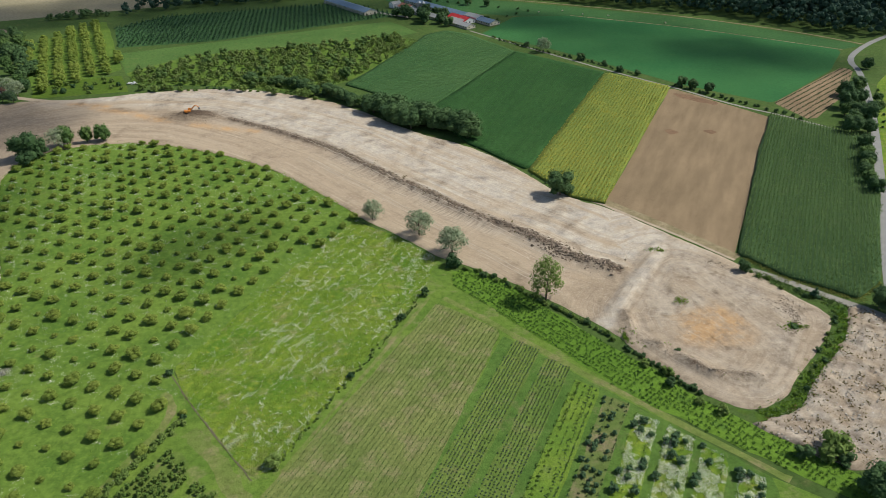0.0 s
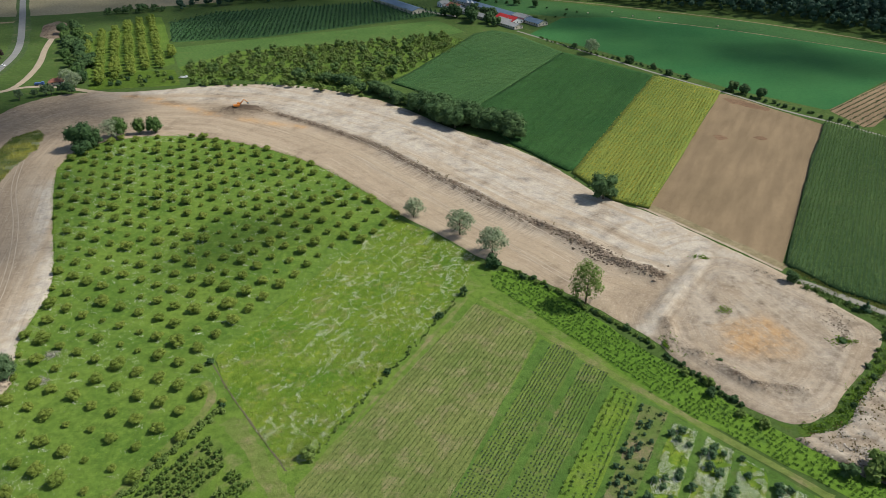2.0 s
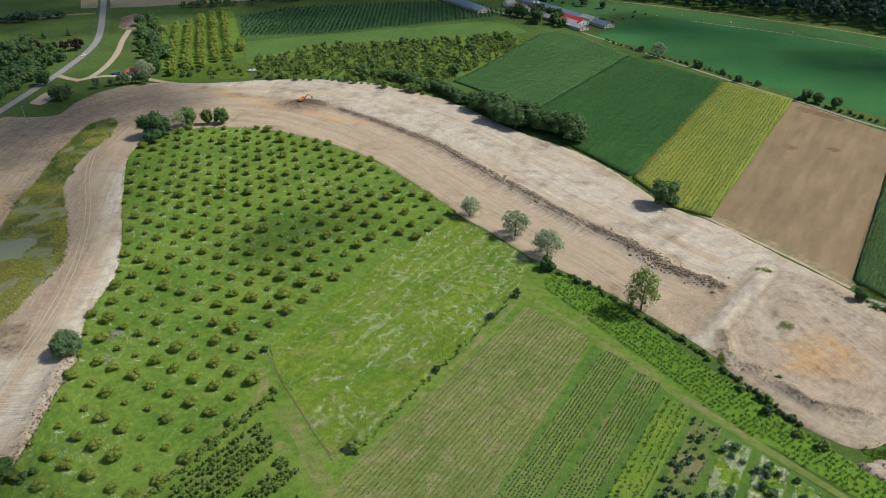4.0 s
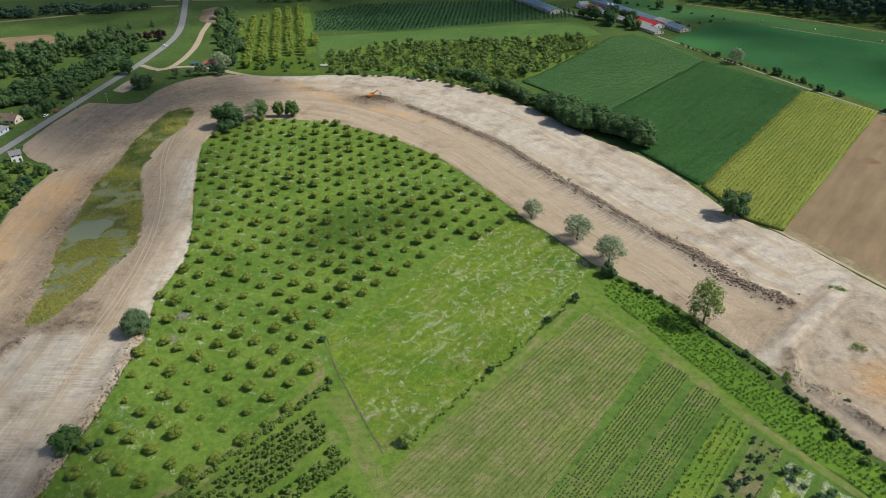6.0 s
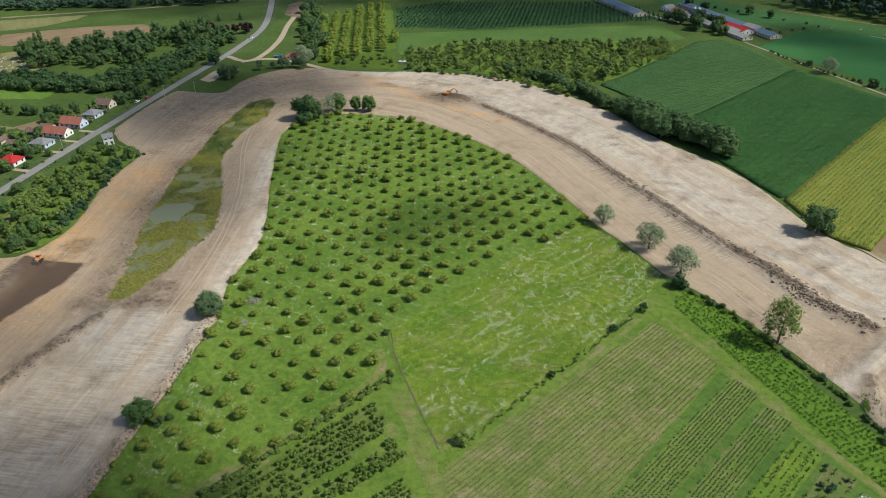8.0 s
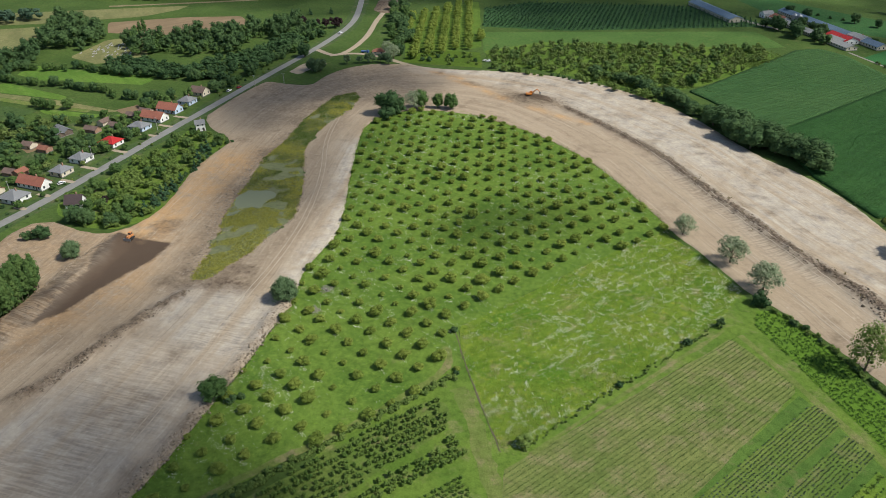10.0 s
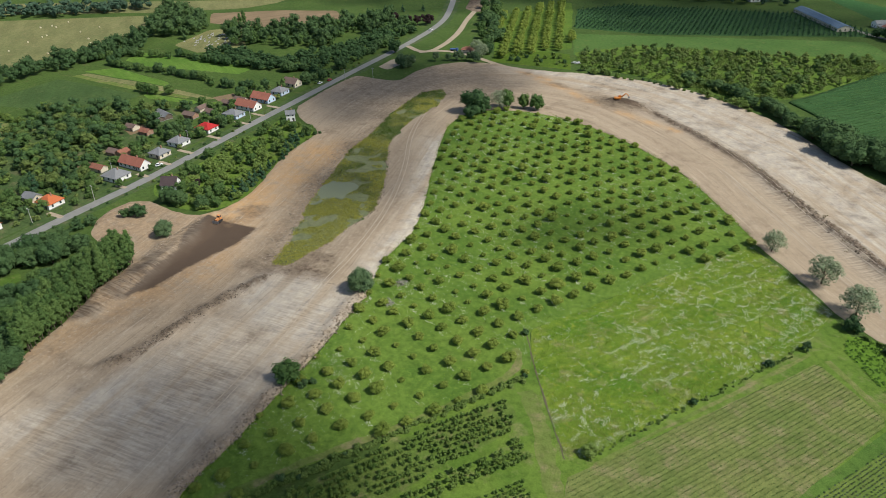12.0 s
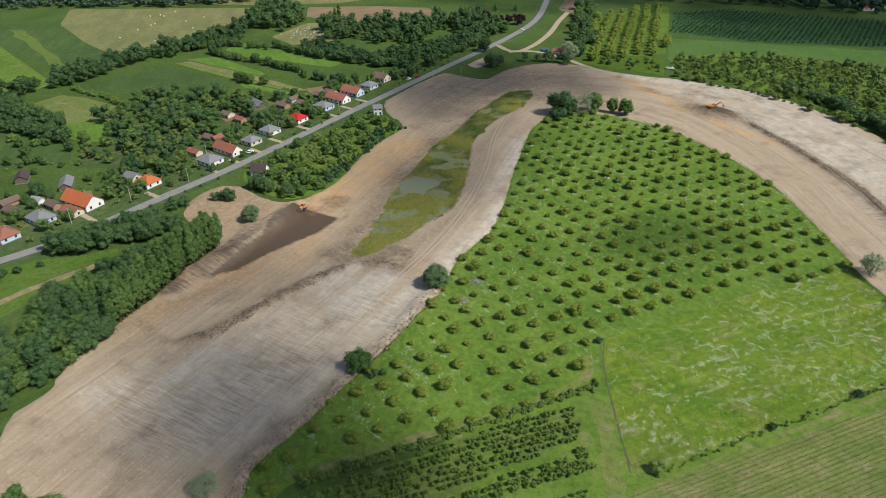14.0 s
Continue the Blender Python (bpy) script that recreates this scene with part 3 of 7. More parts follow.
WEST_RIDGE = [(-205.7, 92.1), (-202.1, 104.1), (-203.3, 112.4), (-204.3, 126.3), (-203.6, 142.7), (-201.1, 161.9)]
MOUND = (-160, 441.3)
RAMP = [(95, 267), (82.6, 248), (65, 221), (60.2, 213.6)]
MACHINE_WAYS = [smooth([(84, 229)] + RIDGE[::-1] + [(-167, 451), (-227, 453), (-273, 424), (-273, 380), (-260, 320), (-240, 273), (-220, 213), (-203, 163), (-195, 120), (-184, 67), (-167, 0)], 2),
                [(100, 250), (120, 205)],
                smooth([(69, 220), (69, 203), (81, 188), (92, 175), (104, 172), (115, 181), (128, 200), (139, 216), (133, 227), (117, 245), (99, 264), (83, 243), (69, 220)], 2)]
DARK_SOIL = [(-265, 184), (-249, 187), (-236, 189), (-233, 175), (-234, 160), (-235, 146), (-234, 132), (-237, 118), (-244, 138), (-249, 155), (-259, 167)]
CUT_SOIL = [(-265, 185), (-263, 166), (-257, 142), (-253, 130), (-248, 108), (-241, 98), (-235.4, 104.3), (-236, 120), (-242, 138), (-248, 156), (-251, 167)]
WARM_SOIL = [(-234, 132), (-235, 146), (-234, 160), (-232, 170), (-225, 140), (-224.8, 112.3), (-227.5, 85.8), (-231.5, 62.9), (-240.9, 63.4), (-240.8, 93.3)]
FRESH = [(-259, 197), (-257, 205), (-247, 209), (-243, 200), (-247, 192)]
SILT = [(-203, 164), (-190.7, 170.6), (-172.3, 174.3), (-160.5, 171.0), (-154.4, 154.8), (-149.8, 139.6), (-162.4, 134.1), (-179.4, 136.0), (-200.0, 145.7)]
DAMP = [(-218, 160), (-219, 182), (-201, 174), (-199, 190), (-188, 192), (-178.5, 177.6), (-180.6, 171.7), (-192.6, 169.2)]
SAND_STREAKS = [[(-233, 460), (-202, 448), (-174, 431)], [(-156, 426), (-135, 419), (-114, 413)], [(-253, 469), (-225, 462)]]
ORCHARD_PATH = [(-129.4, 74.1), (-125.1, 82.8), (-119.5, 95.5), (-113.2, 108.2), (-109.7, 114.1), (-104.5, 123.8), (-98.2, 136.0), (-95.4, 144.2), (-91.4, 153.3), (-88.1, 161.7), (-87.0, 169.8), (-89.5, 175.0), (-93.0, 178.5)]
HEDGE_LINE = [(-124.7, 76.2), (-121.5, 82.2), (-118.0, 89.3), (-113.0, 98.3), (-109.2, 107.9), (-104.8, 117.6), (-101.4, 125.2), (-97.2, 134.6), (-93.8, 141.9), (-89.6, 150.6), (-85.9, 158.2), (-82.7, 164.8)]
ORANGE = [(89.5, 217.6), (105.7, 224.5), (114, 206.5), (107.5, 200.1), (90.9, 198.9), (85.5, 203.9)]
PIT_RIM = [(81.5, 240.9), (68.3, 218), (66.9, 207.6), (79.7, 194.4), (90, 183.7), (104.5, 182), (119.2, 196.7), (134.8, 216.5), (130.9, 227.7)]
LOWER = [(-214.3, 50.8), (-201.7, 80.8), (-197.5, 105.9), (-195.6, 166.5), (-166.9, 174.1), (-155.5, 146.4), (-147.9, 111.9), (-150, 73.2), (-155.7, 59.5), (-180.8, 49.6)]
FLOWER = [(-93.9, 190.9), (-84.9, 208.7), (-70, 241.9), (-55.6, 271.7), (-41.3, 296.3), (-24, 284), (-3.3, 262.1), (-7.3, 238), (-17.1, 217.5), (-31.2, 186.4),
          (-43.2, 160.3), (-50.1, 145.2), (-55.6, 142.7), (-61.5, 148.5), (-84.4, 174.7)]
STRIPE = [(-2.7, 228.3), (21.5, 210.4), (3.7, 164), (-16, 112), (-42.7, 112), (-51.9, 135.5)]
BED_ENDS = [((25.7, 205.1), (34.4, 198.4)), ((35.9, 194.7), (43.2, 188.5)), ((43.9, 183.2), (51.1, 177.5)), ((52.5, 175.3), (59.3, 170.7)),
            ((60, 165.6), (66.3, 162.5)), ((68.7, 160.5), (75.1, 155.2)), ((76.5, 152.3), (82.8, 147.3)), ((84.7, 143.5), (90.4, 139.2))]
BED_RUN = Vector((-32.8, -70.7)).normalized()
SHRUB_STRIP = [(3.6, 250.5), (10.8, 253.5)] + [(24.6, 242.2), (35.1, 230.3), (44.4, 218.3), (56.0, 204.1), (62.9, 196.1), (73.0, 186.1), (79.2, 175.8), (88.4, 166.9), (93.1, 163.3)] + [(122.4, 135.5), (117.9, 127.2)] + [(83.1, 155.2), (73.3, 163.6), (63.9, 172.0), (55.3, 180.2), (44.8, 193.0), (31.1, 209.8), (17.3, 226.3)] + [(3.5, 240.8)]
RUBBLE = [(146, 205), (155.2, 223.5), (164.9, 214.1), (186.7, 186.7), (149.3, 122.7), (125.7, 141.7), (115.3, 142.9), (104.7, 151.7), (95, 161), (101, 162.5), (114, 169), (122, 180), (132, 190)]
CORN_A = [(-69.3, 504), (-58.7, 524), (-12, 644), (5.3, 657.3), (25.3, 642.7), (61.3, 585.3), (20, 501.3), (-10.7, 442.7), (-34.7, 472)]
CORN_B = [(61.3, 585.3), (122.7, 524), (46.7, 350.7), (16, 389.3), (-10.7, 442.7)]
SUNFLOWERS = [(122.7, 524), (161.3, 488), (79.3, 310.3), (64, 318.1), (46.7, 350.7)]
BROWN = [(161.3, 488), (206.7, 426.7), (178.7, 372), (125.3, 261.1), (79.3, 310.3)]
CORN_C = [(208, 429.3), (245.3, 394.7), (222.7, 326.7), (175.9, 238.7), (161.5, 227.1), (139.9, 243.7), (126.9, 262), (178.7, 372)]
CLOVER = [(36, 642.7), (72, 710.7), (128, 712), (217.3, 661.3), (326.7, 580), (290.7, 522.7), (220, 453.3), (194.7, 474.7), (169.3, 497.3), (130.7, 545.3), (85.3, 601.3)]
FAR_BAND = [(-133.3, 906.7), (44, 790.7), (89.3, 773.3), (252, 688), (352, 592), (326.7, 580), (217.3, 661.3), (128, 712), (66.7, 714.7), (-26.7, 746.7)]
VINE_PLOT = [(220, 453.3), (302.7, 530.7), (308, 522.7), (272, 465.3), (230.7, 418.7)]
EAST_ROAD = [(506.7, 720), (384, 618.7), (352, 592), (317.3, 552), (310.7, 516), (274.7, 432), (233.3, 346.7), (202.7, 285.3), (175.5, 230.7), (146.7, 160)]
FIELD_TRACK = [(26.7, 657.3), (84, 584), (128, 528), (166.7, 485.3), (193.3, 449.3), (220, 426.7), (245.3, 394.7)]
CORN_TRACK = [(122.4, 252.9), (135.3, 243.9), (152.8, 227.3), (166, 215.9), (173.1, 202), (178.7, 173.3)]
ROAD = [(-520, 800), (-452, 682.7), (-406.7, 602.7), (-388, 558.7), (-372, 486.7), (-361.3, 409.3), (-350.7, 344), (-341.3, 282.7), (-332, 229.3), (-325.3, 186.7), (-322.7, 150.7),
        (-318.9, 119.2), (-316.7, 91.5), (-319.7, 68.4), (-323.7, 37.2), (-333.3, -26.7)]
SAND_TRACK = [(-401.3, 657.3), (-380, 594.7), (-356, 544), (-341.3, 490.7), (-346.7, 473.3), (-369.3, 484)]
SPRUCES = [(-276, 613.3), (-305.3, 682.7), (-274.7, 729.3), (-100, 782.7), (-38.7, 722.7), (-130.7, 670.7), (-200, 632)]
NUT_ROWS = [(-361.3, 624), (-326.7, 716), (-248, 549.3), (-284, 482.7)]
THICKET = [(-224, 510.7), (-240, 540), (-208, 585.3), (-106.7, 618.7), (-40, 640), (-18.7, 620), (-36, 568), (-66.7, 517.3), (-88, 486.7), (-154.7, 504)]
TALL_HEDGE = [(-144, 508), (-102.7, 485.3), (-68, 458.7), (-37.3, 441.3), (-8, 417.3), (13.3, 405.3)]
POPLARS = [(-256, 136), (-246.7, 106.7), (-237.3, 77.3), (-226.7, 52), (-222.7, 32), (-217.3, 6.7), (-250.7, 6.7), (-261.3, 46.7), (-284, 77.3), (-294.7, 104), (-304, 122.7), (-290.7, 137.3), (-273.3, 144)]
GARDEN = [(-317.3, 193.3), (-324, 270.7), (-333.3, 300), (-294.7, 293.3), (-284, 252), (-268, 217.3), (-265.3, 200), (-269.3, 186.7), (-284, 182.7), (-308, 185.3)]
NURSERY_A = [(-81.9, 155.8), (-91.8, 137.7), (-100.1, 120.5), (-107.8, 102.4), (-113.4, 90.4), (-117.2, 80.0), (-121.0, 71.1), (-96.4, 85.3), (-91.4, 99.7), (-87.1, 108.4), (-81.7, 123.3), (-72.7, 143.7)]
NURSERY_B = [(-70.0, 141.2), (-72.4, 134.8), (-78.1, 125.0), (-81.9, 114.5), (-86.2, 105.2), (-91.6, 93.6), (-79.4, 100.6), (-76.9, 110.8), (-75.5, 114.3), (-69.6, 123.8), (-63.9, 135.8)]
NURSERY_C = [(-62.3, 127.9), (-67.1, 119.2), (-73.3, 107.6), (-54.4, 122.0), (-57.5, 124.4)]
ORCHARD = ARC_NEAR[9:] + WEST_NEAR + [(-126.6, 74.8), (-122.4, 83.0), (-118.4, 94.5), (-112.3, 107.2), (-103.7, 122.8), (-97.5, 135.0), (-90.6, 152.2), (-86.3, 161.7), (-82.5, 169.2), (-85.6, 177.1)] + [(-93.9, 190.9), (-84.9, 208.7), (-70, 241.9), (-55.6, 271.7), (-41.3, 296.3)]


# ---- ground ----
tagged(mesh_object("ground", [(-4000, -4000, 0), (4000, -4000, 0), (4000, 4000, 0), (-4000, 4000, 0)], [(0, 1, 2, 3)], GRASS),
       "flat valley floor of rough green grass", "ground", kind="structure")


def dirt_height(x, y):
    """Relief of the earthworks: ruts and clods, the long spoil ridges, mounds, the pond's hollow."""
    z = 0.25 * vnoise(x, y, 6, 1) + 0.18 * vnoise(x, y, 2.2, 2)
    d, s = line_distance(x, y, RIDGE)
    w = 2.2 + 1.6 * s
    z += (0.35 + 1.25 * s) * np.exp(-(d / w) ** 2) * (0.45 + 1.1 * vnoise(x, y, 2.6, 3))
    d, s = line_distance(x, y, WEST_RIDGE)
    z += 1.0 * np.exp(-(d / 2.4) ** 2) * (0.3 + 1.3 * vnoise(x, y, 2.4, 4))
    d, s = line_distance(x, y, PIT_RIM[1:6])
    z += 1.7 * np.exp(-(d / 2.0) ** 2) * (0.3 + 1.2 * vnoise(x, y, 2.5, 5))
    z += 2.6 * np.exp(-(((x - MOUND[0]) / 14) ** 2 + ((y - MOUND[1]) / 8) ** 2)) * (0.6 + 0.8 * vnoise(x, y, 3, 6))
    z += 1.5 * soft_inside(x, y, CUT_SOIL, 3) * (0.75 + 0.5 * vnoise(x, y, 3, 7))
    d, s = line_distance(x, y, RAMP)
    z += 0.9 * np.exp(-(d / 2.4) ** 4) * np.clip(s * 6, 0, 1) * np.clip((1 - s) * 6, 0, 1)
    z -= 0.55 * soft_inside(x, y, REED, 5)
    d, s = line_distance(x, y, WEST_NEAR[8:])
    z += 0.9 * np.exp(-((d - 2) / 2.2) ** 2) * (0.2 + 1.2 * vnoise(x, y, 2.2, 8))
    d, s = line_distance(x, y, [(-250.7, 109.3), (-245.3, 138.7), (-253.3, 170.7), (-262.7, 186.7)])
    z += 1.2 * np.exp(-(d / 3.0) ** 2)
    return z * 1.2 + 0.1


def dirt_soil(x, y):
    cut = 0.8 * soft_inside(x, y, CUT_SOIL, 1.5) * (0.5 + 0.8 * vnoise(x, y, 5, 21))
    near_ridge, along = line_distance(x, y, RIDGE)
    upper = ARC_FAR + [(96, 261.3)] + RIDGE[::-1] + [(-173.3, 460), (-266.7, 469.3)]
    pale = soft_inside(x, y, upper, 8) * (0.45 + 0.7 * vnoise(x, y, 18, 11))
    pale = np.maximum(pale, soft_inside(x, y, LOWER, 5) * (0.3 + 0.4 * vnoise(x, y, 15, 12)))
    pale = np.maximum(pale, soft_inside(x, y, SILT, 6) * (0.85 + 0.3 * vnoise(x, y, 6, 23)))
    pale = np.maximum(pale, soft_inside(x, y, PIT_LOOP + [(62.7, 208), (81.3, 241.3), (101.3, 272), (121.3, 250.7)], 5) * (0.1 + 0.45 * vnoise(x, y, 9, 13)))
    ramp_line, _ = line_distance(x, y, RAMP)
    pale = np.maximum(pale, np.exp(-(ramp_line / 3.2) ** 2))
    pale *= 1 - 0.65 * soft_inside(x, y, [(72, 249), (93, 266), (83, 249), (68, 222), (60, 214), (50, 236)], 3)
    pale = np.maximum(pale, np.exp(-(ramp_line / 2.6) ** 2))
    bank, _ = line_distance(x, y, WEST_NEAR[9:])
    edge, _ = line_distance(x, y, WEST_NEAR[2:8])
    pale = np.maximum(pale, np.exp(-(edge / 7) ** 2) * 0.95)
    dark = 1.25 * soft_inside(x, y, DARK_SOIL, 0.7) * (0.68 + 0.5 * vnoise(x, y, 6, 14))
    dark = np.maximum(dark, 0.6 * soft_inside(x, y, DAMP, 2) * (0.6 + 0.6 * vnoise(x, y, 4, 24)))
    dark = np.maximum(dark, 0.28 * soft_inside(x, y, WARM_SOIL, 5))
    dark = np.maximum(dark, 0.5 * soft_inside(x, y, FRESH, 1.5))
    dark = np.maximum(dark, cut)
    dark = np.maximum(dark, 0.34 * soft_inside(x, y, [(-262, 142), (-293, 138), (-312, 156), (-312, 181), (-270, 181), (-262, 165)], 3) * (0.6 + 0.6 * vnoise(x, y, 6, 39)))
    # browner soil along the ridge, its shadow painted in with it
    dark = np.maximum(dark, 0.9 * np.exp(-(near_ridge / 2.9) ** 2) * (0.45 + vnoise(x, y, 3, 15)))
    # dark edges beside the ramp: shading of its sides painted into the soil
    dark = np.maximum(dark, 0.35 * np.exp(-((ramp_line - 3.8) / 0.9) ** 2))
    dark = np.maximum(dark, 0.28 * soft_inside(x, y, [(72, 249), (93, 266), (83, 249), (68, 222), (60, 214), (50, 236)], 3))
    for px, py, rx, ry in ((-97, 435, 8, 4), (-70, 413, 7, 3.5), (-140, 452, 9, 3), (-30, 386, 6, 2.5), (20, 342, 5, 2.5)):
        dark = np.maximum(dark, 0.42 * np.exp(-(((x - px) / rx) ** 2 + ((y - py) / ry) ** 2)) * (0.5 + 0.8 * vnoise(x, y, 2, 38)))
    rim, _ = line_distance(x, y, PIT_RIM[1:6])
    west, _ = line_distance(x, y, WEST_RIDGE)
    # dark soil on pit rim and west ridge, bank shadow included in the colour
    dark = np.maximum(dark, 0.65 * np.exp(-(np.minimum(rim, west) / 2.2) ** 2) * (0.3 + vnoise(x, y, 3, 16)))
    dark = np.maximum(dark, 1.0 * np.exp(-(((x - MOUND[0]) / 21) ** 2 + ((y - MOUND[1]) / 10) ** 2)))
    dark = np.maximum(dark, 0.6 * np.exp(-((bank - 1.5) / 2.4) ** 2) * (0.15 + vnoise(x, y, 2.6, 20)))
    loop, _ = line_distance(x, y, [(69.3, 202.7), (81.3, 188), (92, 174.7), (104, 172), (114.7, 181.3), (128, 200), (138.7, 216)])
    dark = np.maximum(dark, 0.45 * np.exp(-((loop - 3.5) / 1.3) ** 2))
    pit = soft_inside(x, y, PIT_LOOP + [(62.7, 208), (81.3, 241.3), (101.3, 272), (121.3, 250.7)], 4)
    dark = np.maximum(dark, pit * (0.08 + 0.6 * vnoise(x, y, 2.6, 27) * vnoise(x, y, 1.3, 29)))
    lee, _ = line_distance(x, y, REED[11:22])
    dark = np.maximum(dark, 0.3 * np.exp(-((lee - 6) / 5) ** 2) * ~inside(x, y, REED) * (0.5 + 0.7 * vnoise(x, y, 7, 37)))
    shore, _ = line_distance(x, y, REED[2:12])
    dark = np.maximum(dark, 0.55 * np.exp(-((shore - 2) / 6) ** 2) * (0.4 + 0.8 * vnoise(x, y, 7, 17)))
    dark = np.maximum(dark, 0.75 * np.clip(vnoise(x, y, 11, 18) * 0.65 + vnoise(x, y, 4, 28) * 0.45 - 0.68, 0, 0.4) * 2)
    top = soft_inside(x, y, [(-354.7, 382.7), (-284, 300), (-260, 386.7), (-233.3, 380), (-200, 406.7), (-286.7, 469.3), (-326.7, 453.3)], 12)
    dark = np.maximum(dark, 0.4 * top * (0.6 + 0.6 * vnoise(x, y, 5, 30)))
    fan, reach = np.arctan2(x - 104, 236 - y), np.hypot(x - 104, y - 236)
    orange = soft_inside(x, y, ORANGE, 3.5) * (0.35 + 0.55 * vnoise(fan * 60, reach * 0.25, 1.6, 22) + 0.3 * vnoise(x, y, 4, 22))
    bank, _ = line_distance(x, y, [(-261.3, 93.3), (-237.3, 146.7), (-261.3, 213.3), (-273.3, 273.3)])
    orange = np.maximum(orange, 0.75 * np.exp(-(bank / 15) ** 2) * (0.35 + 0.8 * vnoise(x, y, 12, 19)))
    orange = np.maximum(orange, 0.45 * soft_inside(x, y, WARM_SOIL, 6))
    orange = np.maximum(orange, 0.25 * soft_inside(x, y, [(-262, 142), (-293, 138), (-312, 156), (-312, 181), (-270, 181), (-262, 165)], 5))
    for streak in SAND_STREAKS:
        off, _ = line_distance(x, y, streak)
        orange = np.maximum(orange, 0.8 * np.exp(-(off / 2.6) ** 2) * (0.3 + 0.9 * vnoise(x, y, 4, 25)))
    below = np.exp(-((near_ridge - 5) / 4) ** 2) * (along > 0.35) * (along < 0.8) * ~inside(x, y, upper)
    # where the furrow shading is painted
    furrows = np.maximum(0.8 * soft_inside(x, y, CUT_SOIL, 2), 0.8 * soft_inside(x, y, LOWER, 4) * np.clip(1.6 * vnoise(x, y, 16, 26) - 0.2, 0.1, 1))
    furrows = np.maximum(furrows, 0.9 * below)
    return np.clip(np.stack([pale, dark, orange, furrows], 1), 0, 1)


sheet("earthworks", smooth(DIRT, 1, True), 0.9, 0.05, EARTH, 0.3, dirt_height, dirt_soil, "graded bare tan earth of a wide curved construction site", "bare earth")
sheet("orchard_meadow", ORCHARD, 3.0, 0.12, ORCHARD_GRASS, 0.5, label="bright green mown grass under the orchard", category="grass")
sheet("flower_meadow", FLOWER, 2.5, 0.10, MEADOW, 0.4, label="yellow-green meadow with drifts of white flowers", category="meadow")
sheet("mown_headland", [(-94, 191), (-84, 175), (-56, 141.3), (-3.3, 261), (4, 252), (12, 243), (61.3, 174.7), (80, 149.3), (109.3, 128), (93.3, 80), (-100, 80), (-106.7, 138.7), (-97.3, 168)], 4, 0.03, MOWN, 0.5,
      label="pale mown grass headland between plots", category="grass")
sheet("vegetable_plot", STRIPE, 3, 0.07, VEG_SOIL, 0.3, label="long striped plot of weedy vegetable rows", category="field")
sheet("shrub_strip", SHRUB_STRIP, 2, 0.08, turf("lime_grass", (0.09, 0.178, 0.02), (0.122, 0.215, 0.025), (0.08, 0.15, 0.028)), 0.5, label="bright green strip planted with small shrubs", category="grass")
sheet("rubble_field", RUBBLE, 0.7, 0.06, EARTH, 0.8, lambda x, y: 0.7 * vnoise(x, y, 3, 31) + 0.8 * vnoise(x, y, 1.2, 32),
      lambda x, y: np.stack([0.9 * vnoise(x, y, 2.5, 33), 0.08 + 0.5 * vnoise(x, y, 2.2, 34), 0 * x, 0 * x], 1), "churned brown earth with clods and dead weeds", "bare earth")
sheet("brown_field", BROWN, 4, 0.05, PLOUGHED, 0.4, label="harrowed brown field with faint tractor lines", category="field")
FRESH_FURROW = turf("damp_furrow_soil", (0.17, 0.105, 0.062), (0.21, 0.135, 0.08), (0.18, 0.115, 0.07), patch=0.1, relief=0.3)
for patch in ([(158, 476), (166, 474), (176, 464), (184, 455), (180, 450), (170, 458), (163, 466)], [(135, 408), (140, 409), (142, 402), (137, 400)], [(158, 405), (163, 407), (165, 402), (160, 401)]):
    sheet("bare_patch", patch, 1.2, 0.07, FRESH_FURROW, 1.0, label="ragged patch of darker damp soil in the brown field", category="bare earth")
sheet("clover_field", CLOVER, 8, 0.05, BIG_GREEN, 0.5, label="large smooth green clover field", category="field")
sheet("embankment_grass", FAR_BAND, 8, 0.04, turf("band_grass", (0.036, 0.1, 0.03), (0.05, 0.122, 0.036), (0.07, 0.12, 0.042)), 0.5, label="light green grass strip along a flood bank", category="grass")
sheet("vine_plot", VINE_PLOT, 4, 0.05, PLOUGHED, 0.4, label="brown plot with rows of young vines", category="field")
sheet("reed_bed", smooth(REED, 1, True), 1.5, 0.06, turf("reed_mud", (0.17, 0.19, 0.09), (0.2, 0.21, 0.11), (0.2, 0.2, 0.1), patch=0.06, dryness=0.6), 0.8,
      lambda x, y: 0.25 * vnoise(x, y, 4, 41), label="marshy strip of yellow-green reeds in the dug channel", category="reeds")
ribbon("road_verge", ROAD, 15, 0.045, VERGE, "dull grass verge along the village road", "grass", rag=1.2)
ribbon("road", ROAD, 6.0, 0.08, ASPHALT, "worn grey asphalt village road", "road")
ribbon("east_road", EAST_ROAD, 4.6, 0.08, ASPHALT, "narrow grey country road", "road")
ribbon("field_track", FIELD_TRACK, 2.2, 0.09, GRAVEL, "pale gravel field track", "track")
ribbon("corn_track", CORN_TRACK, 3.7, 0.09, GRAVEL, "pale dirt track along the maize", "track")
ribbon("sand_track", SAND_TRACK, 5.0, 0.07, SANDWAY, "pale sandy construction track", "track")
water_mat, wnt, wb = shader("pond_water", 0.4, 0.15)
wb.inputs["Base Color"].default_value = (0.175, 0.19, 0.11, 1)
sheet("pond_water", smooth(POND, 1, True), 1, 0.34, water_mat, 1.3, label="shallow muddy green pond in the reeds", category="water")

# ---- crops ----
rng = np.random.default_rng(5)
FIELD_RUN = (-76, -173.3)


